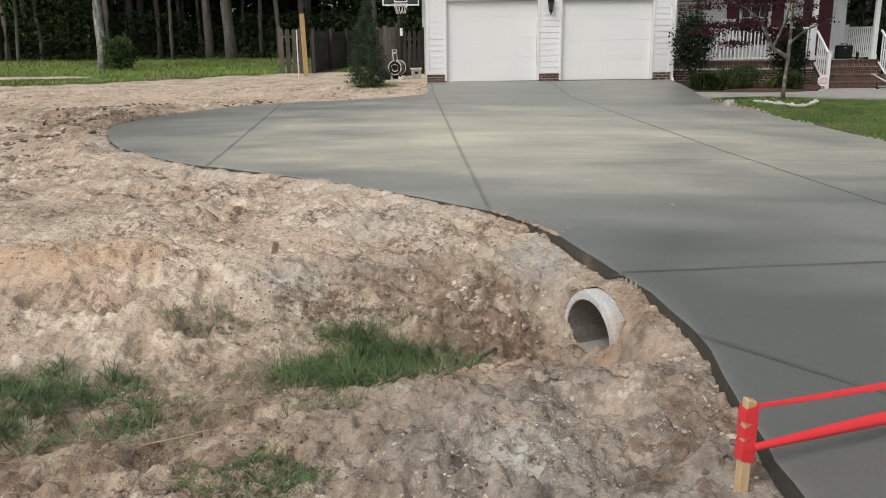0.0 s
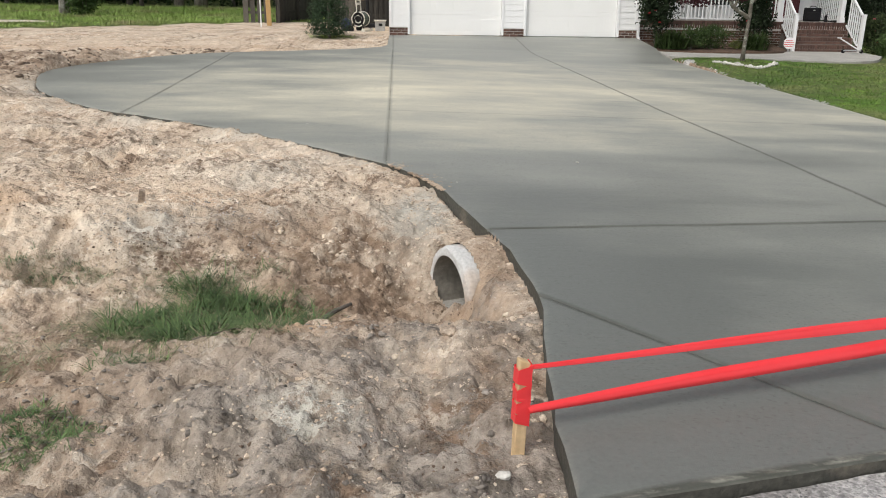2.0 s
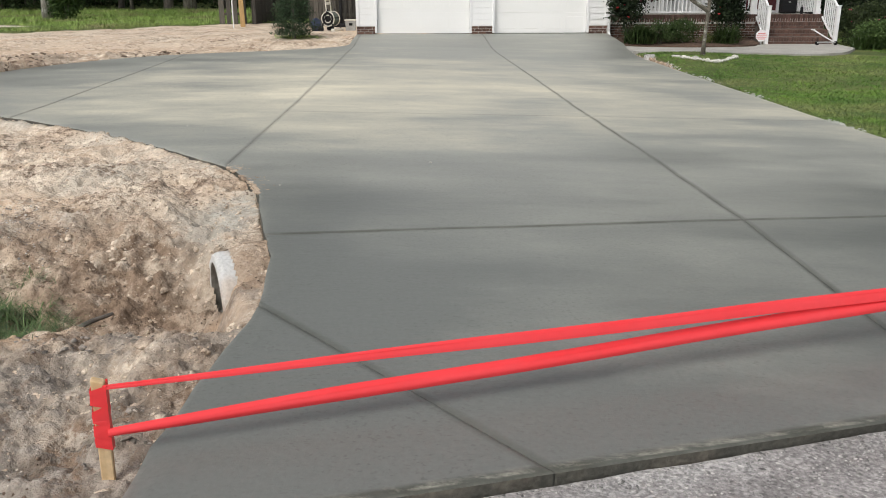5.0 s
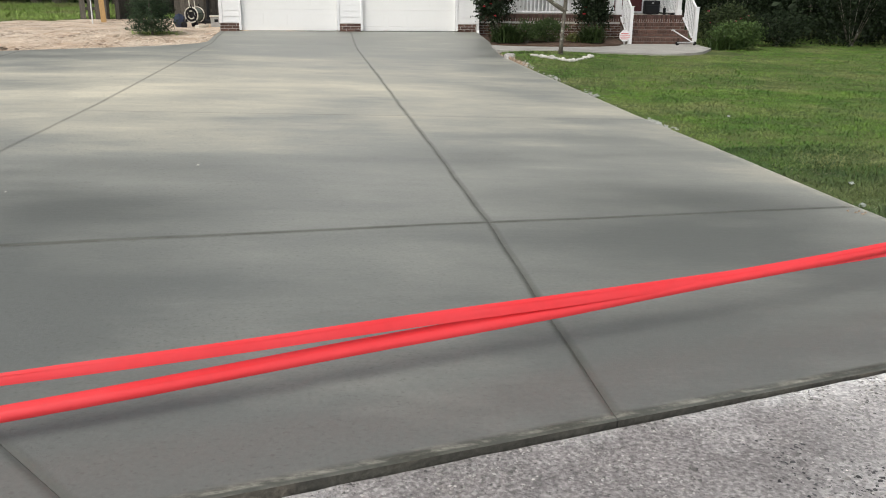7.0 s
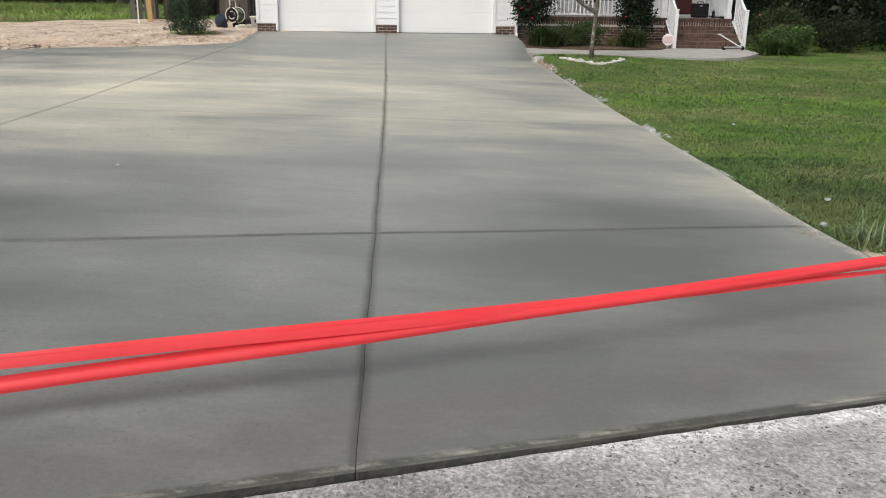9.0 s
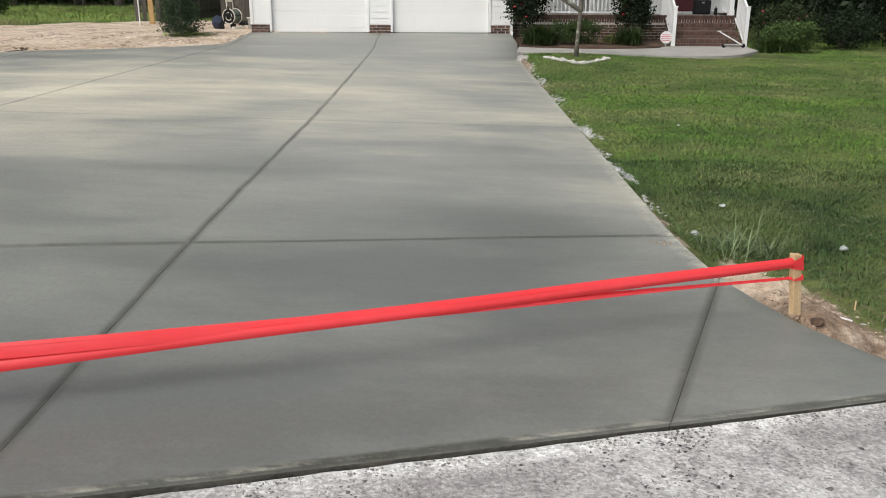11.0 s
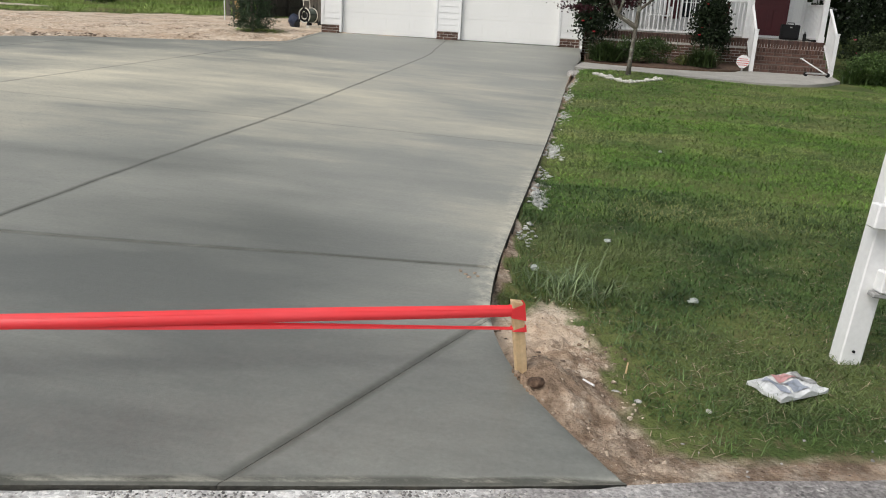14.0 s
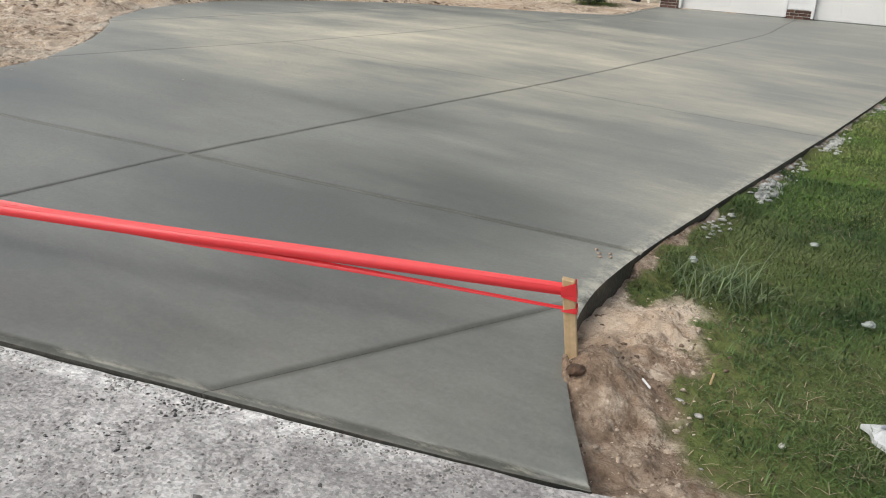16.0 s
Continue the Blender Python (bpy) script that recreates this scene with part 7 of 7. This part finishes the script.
# ---------------------------------------------------------------- fence, posts, yard things
def fence(a, b, h, board, gap, label, posts=3, front=True, uneven=0.04, z=0.03, wood=None):
    wood = wood or FENCE
    a, b = Vector((*a, z)), Vector((*b, z))
    f = thing("fence", a, label, "fence", "yard fences", kind="structure")
    d = b - a
    L = d.length
    f.matrix_world = pose(a.x, a.y, a.z, 0, 0, math.degrees(math.atan2(d.y, d.x)))
    rnd = random.Random(int(L * 100))
    x = 0.0
    while x + board <= L + 0.02:
        top = h + rnd.uniform(-uneven, uneven)
        bm = boxm((x, -0.010, -0.12), (x + board, 0.010, top), 0.002)
        for v in bm.verts:
            if v.co.z > top - 0.02 and (v.co.x < x + 0.02 or v.co.x > x + board - 0.02):
                v.co.z -= 0.03
        part("picket", bm, wood, f)
        x += board + gap
    side = 1 if front else -1
    for zz in (0.3, h - 0.32):
        part("rail", boxm((0, side * 0.011, zz), (L, side * 0.049, zz + 0.085), 0.003), wood, f)
    for k in range(posts):
        q = L * k / max(1, posts - 1)
        part("fence_post", boxm((q - 0.045, side * 0.05, -0.3), (q + 0.045, side * 0.14, h + 0.08), 0.004), wood, f)
    return f


fence((-4.02, 28.25), (-3.25, 28.2), 1.47, 0.14, 0.075, "weathered grey open picket fence panel", 2, wood=PICKET)
fence((-3.0, 28.25), (-1.35, 35.5), 1.38, 0.14, 0.008, "dark weathered board fence running back to the woods", 5, front=False)
fence((-1.0, 27.0), (-0.15, 27.0), 1.50, 0.13, 0.006, "weathered tall board fence beside the garage", 2, wood=PICKET)
fence((-0.12, 27.05), (0.66, 27.05), 1.36, 0.10, 0.055, "weathered picket gate beside the garage", 2, uneven=0.015)
part_gate = boxm((-0.12, 27.075, 0.0), (0.66, 27.1, 0.88), 0.004)
solo("gate_boards", part_gate, FENCE, "solid weathered lower boards of the gate", "gate", kind="structure")

np_ = thing("wooden_post", (-2.98, 26.6, -0.02), "new yellow pine post by the fence", "post")
bm = boxm((-0.07, -0.07, -0.3), (0.07, 0.07, 1.92), 0.006)
box(bm, (-0.05, -0.078, 0.95), (0.06, -0.069, 0.98), 0.0)
bmesh.ops.transform(bm, matrix=pose(0, 0, 0, 0, -1.5, 10), verts=bm.verts)
part("shaft", bm, NEWPOST, np_)
solo("marker_stick", tubem([(0, 0, -0.1), (0.0, 0, 1.45)], 0.018, 8), TRIMW, "thin white plastic marker stick", "marker", (-3.12, 25.9, -0.02))

# hose reel
hr = thing("hose_reel", (-0.12, 24.5, -0.02), "cream and black garden hose reel on a stand", "hose reel", rz=66)
for sx in (-0.2, 0.2):
    part("side_frame", tubem([(sx, -0.22, 0.03), (sx, -0.02, 0.62), (sx, 0.2, 0.03)], 0.018, 8), BLACK, hr)
    part("disc", tubem([(sx * 0.72, 0, 0.36), (sx * 0.78, 0, 0.36)], 0.19, 28), BLACK, hr)
    for rr in (0.195, 0.10):
        part("disc_rim", tubem([(sx * 0.78, rr * math.cos(a), 0.36 + rr * math.sin(a)) for a in [2 * math.pi * j / 28 for j in range(29)]], 0.016, 6, cap=False), CREAM, hr, "plastic ring of the reel")
part("drum", tubem([(-0.14, 0, 0.36), (0.14, 0, 0.36)], 0.12, 20), BLACK, hr)
for k in range(7):
    xx = -0.12 + k * 0.04
    bm = tubem([(xx, 0.165 * math.cos(a), 0.36 + 0.165 * math.sin(a)) for a in [2 * math.pi * j / 24 for j in range(25)]], 0.018, 6, cap=False)
    part("hose_coil", bm, HOSE, hr)
part("handle", tubem([(-0.13, 0.05, 0.55), (-0.13, 0.08, 0.86), (0.13, 0.08, 0.86), (0.13, 0.05, 0.55)], 0.016, 8), CREAM, hr)
part("crosspiece", boxm((-0.14, 0.06, 0.74), (0.14, 0.09, 0.80), 0.005), CREAM, hr)
part("foot", boxm((-0.26, -0.26, 0.0), (0.26, -0.14, 0.10), 0.015), CREAM, hr)
for sx in (-0.27, 0.24):
    part("wheel", tubem([(sx, 0.18, 0.09), (sx + 0.03, 0.18, 0.09)], 0.09, 16), BLACK, hr)
shrubby = bmesh.new()
lump(shrubby, (0, 0, 0.2), 0.2, 4, 2, 1.1, 0.14)
solo("cloth_bag", shrubby, NAVY, "dark slumped bag beside the hose reel", "bag", (-0.52, 24.5, -0.03))

bn = thing("plastic_bin", (0.42, 24.7, -0.02), "small grey plastic bin with a lid", "bin")
bm = boxm((-0.15, -0.13, 0.0), (0.15, 0.13, 0.30), 0.012)
for v in bm.verts:
    v.co.x *= 0.85 + 0.15 * v.co.z / 0.3
part("body", bm, GREYP, bn)
part("lid", boxm((-0.17, -0.15, 0.30), (0.17, 0.15, 0.335), 0.008), CREAM, bn, "paler lid")
part("label", boxm((-0.04, -0.134, 0.17), (0.06, -0.130, 0.24)), BLACK, bn, "dark label")

# basketball hoop
bh = thing("basketball_hoop", (0.0, 26.3, 0.0), "portable basketball hoop with a clear white-edged backboard", "basketball hoop")
part("base", boxm((-0.35, -0.1, -0.02), (0.35, 0.55, 0.14), 0.03), BLACK, bh)
part("pole", tubem([(0, 0.15, 0.1), (0, 0.1, 2.4)], 0.045, 10), BLACK, bh)
part("pole_label", tubem([(0, 0.118, 1.22), (0, 0.115, 1.45)], 0.047, 10), TRIMW, bh, "white sticker")
part("backboard", boxm((-0.55, -0.02, 2.10), (0.55, 0.0, 2.80), 0.01), GLASS, bh)
for lo, hi in (((-0.55, -0.026, 2.10), (0.55, -0.021, 2.14)), ((-0.55, -0.026, 2.76), (0.55, -0.021, 2.80)), ((-0.55, -0.026, 2.14), (-0.515, -0.021, 2.76)), ((0.515, -0.026, 2.14), (0.55, -0.021, 2.76)), ((-0.2, -0.026, 2.2), (0.2, -0.021, 2.23)), ((-0.2, -0.026, 2.45), (0.2, -0.021, 2.48)), ((-0.2, -0.026, 2.23), (-0.17, -0.021, 2.45)), ((0.17, -0.026, 2.23), (0.2, -0.021, 2.45))):
    part("border", boxm(lo, hi), TRIMW, bh, "white painted line")
part("rim", tubem([(0.22 * math.cos(a), -0.3 + 0.22 * math.sin(a), 2.16) for a in [2 * math.pi * j / 24 for j in range(25)]], 0.01, 6, cap=False), METAL, bh)
net = bmesh.new()
for k in range(12):
    a0, a1, a2 = 2 * math.pi * k / 12, 2 * math.pi * (k + 0.5) / 12, 2 * math.pi * (k + 1) / 12
    for s in (1, -1):
        tube(net, [(0.22 * math.cos(a0), -0.3 + 0.22 * math.sin(a0), 2.15), (0.17 * math.cos(a0 + s * 0.26), -0.3 + 0.17 * math.sin(a0 + s * 0.26), 2.0), (0.13 * math.cos(a0), -0.3 + 0.13 * math.sin(a0), 1.86)], 0.006, 4)
part("net", net, TRIMW, bh, "white cord net")

# wall lantern on the middle pier
ln = thing("wall_lantern", (4.0, GY0 - 0.01, 1.7), "black wall lantern on the garage pier", "lantern")
bm = tubem([(0, -0.12, 0.02), (0, -0.12, 0.08), (0, -0.12, 0.10), (0, -0.12, 0.34), (0, -0.12, 0.40), (0, -0.12, 0.5)], [0.012, 0.02, 0.05, 0.085, 0.09, 0.015], 6)
part("cage", bm, BLACK, ln)
part("glass", tubem([(0, -0.12, 0.13), (0, -0.12, 0.33)], [0.055, 0.088], 6), GLASS, ln)
part("arm", tubem([(0, -0.12, 0.46), (0, -0.05, 0.56), (0, 0.0, 0.42)], 0.012, 6), BLACK, ln)
part("backplate", boxm((-0.05, -0.012, 0.25), (0.05, 0.008, 0.5), 0.006), BLACK, ln)

# downspout at the garage corner
ds = thing("downspout", (7.36, GY0 + 0.02, 0), "white metal downspout at the garage corner", "downspout", kind="structure")
part("pipe", boxm((-0.025, -0.04, 0.02), (0.035, 0.03, ROOFZ), 0.006), TRIMW, ds)
bm = boxm((-0.025, -0.14, -0.09), (0.035, 0.0, -0.02), 0.006)
for v in bm.verts:
    v.co.z += (v.co.y + 0.14) * 0.7
part("elbow", bm, TRIMW, ds)

# ---------------------------------------------------------------- on the porch
bag = thing("travel_bag", (12.44, 23.72, PZ), "black wheeled travel bag standing on the porch", "bag")
bm = boxm((-0.22, -0.09, 0.015), (0.22, 0.09, 0.38), 0.025)
part("body", bm, BLACK, bag)
part("pocket", boxm((-0.18, -0.115, 0.05), (0.18, -0.088, 0.26), 0.012), BLACK, bag)
part("handle", tubem([(-0.09, 0, 0.375), (-0.08, 0, 0.42), (0.08, 0, 0.42), (0.09, 0, 0.375)], 0.011, 8), BLACK, bag)
part("tag", boxm((-0.03, -0.096, 0.30), (0.03, -0.089, 0.33), 0.002), GREYP, bag, "small grey badge")
can = thing("canister", (12.78, 23.6, PZ), "small black canister with a pale cap", "canister")
part("body", tubem([(0, 0, 0), (0, 0, 0.16), (0, 0, 0.19)], [0.04, 0.04, 0.025], 12), BLACK, can)
part("cap", tubem([(0, 0, 0.19), (0, 0, 0.23)], 0.02, 10), GREYP, can, "grey cap")
solo("umbrella", tubem([(12.82, 23.62, PZ + 0.03), (13.0, 23.5, PZ + 0.03), (13.2, 23.45, PZ + 0.03)], [0.012, 0.03, 0.02], 8), BLACK, "folded dark umbrella lying on the porch floor", "umbrella")

# kick scooter lying on the walk
sc = thing("kick_scooter", (12.75, 21.85, -0.262), "white kick scooter lying on the front walk", "scooter")
part("deck", boxm((-0.27, -0.05, 0.05), (0.2, 0.05, 0.085), 0.012), GREYP, sc)
part("stem", tubem([(0.16, 0.0, 0.08), (-0.4, 0.02, 0.385)], 0.016, 8), TRIMW, sc)
part("handlebar", tubem([(-0.4, -0.08, 0.39), (-0.4, 0.12, 0.38)], 0.014, 8), TRIMW, sc)
for sx in (-0.26, 0.22):
    part("wheel", tubem([(sx, -0.015, 0.05), (sx, 0.015, 0.05)], 0.05, 14), BLACK, sc)

# small octagonal yard sign
ys = thing("yard_sign", (11.1, 22.02, -0.27), "white octagonal yard sign with red bars on a stake", "sign")
part("stake", boxm((-0.02, -0.008, -0.15), (0.02, 0.008, 0.2), 0.003), GREYP, ys)
oct_ = [(0.155 * math.cos(radians(22.5 + 45 * k)), 0.155 * math.sin(radians(22.5 + 45 * k))) for k in range(8)]
bm = bmesh.new()
f0 = bm.faces.new([bm.verts.new((x, -0.012, 0.24 + z)) for x, z in oct_])
r = bmesh.ops.extrude_face_region(bm, geom=[f0])
for v in (g for g in r["geom"] if isinstance(g, bmesh.types.BMVert)):
    v.co.y += 0.004
part("plate", bm, TRIMW, ys)
for z0, w in ((0.30, 0.10), (0.255, 0.13), (0.205, 0.13), (0.16, 0.10)):
    part("bar", boxm((-w, -0.0165, z0 - 0.009), (w, -0.0125, z0 + 0.007)), REDP, ys, "red bar")

# white porch chair behind the rail
ch = thing("porch_chair", (9.3, 24.2, PZ), "white slatted porch rocking chair", "chair")
part("seat", boxm((-0.28, -0.25, 0.40), (0.28, 0.25, 0.44), 0.008), TRIMW, ch)
for k in range(6):
    part("back_slat", boxm((-0.26 + k * 0.094, 0.22, 0.46), (-0.21 + k * 0.094, 0.245, 1.1), 0.004, None), TRIMW, ch)
part("top_rail", boxm((-0.28, 0.215, 1.06), (0.28, 0.25, 1.14), 0.006), TRIMW, ch)
for sx in (-0.27, 0.27):
    part("armrest", boxm((sx - 0.035, -0.28, 0.62), (sx + 0.035, 0.25, 0.645), 0.006), TRIMW, ch)
    part("rocker", tubem([(sx, -0.35, 0.06), (sx, -0.1, 0.02), (sx, 0.2, 0.02), (sx, 0.45, 0.08)], 0.018, 8), TRIMW, ch)
    for sy in (-0.22, 0.22):
        part("leg", boxm((sx - 0.02, sy - 0.02, 0.03), (sx + 0.02, sy + 0.02, 0.62), 0.004), TRIMW, ch)
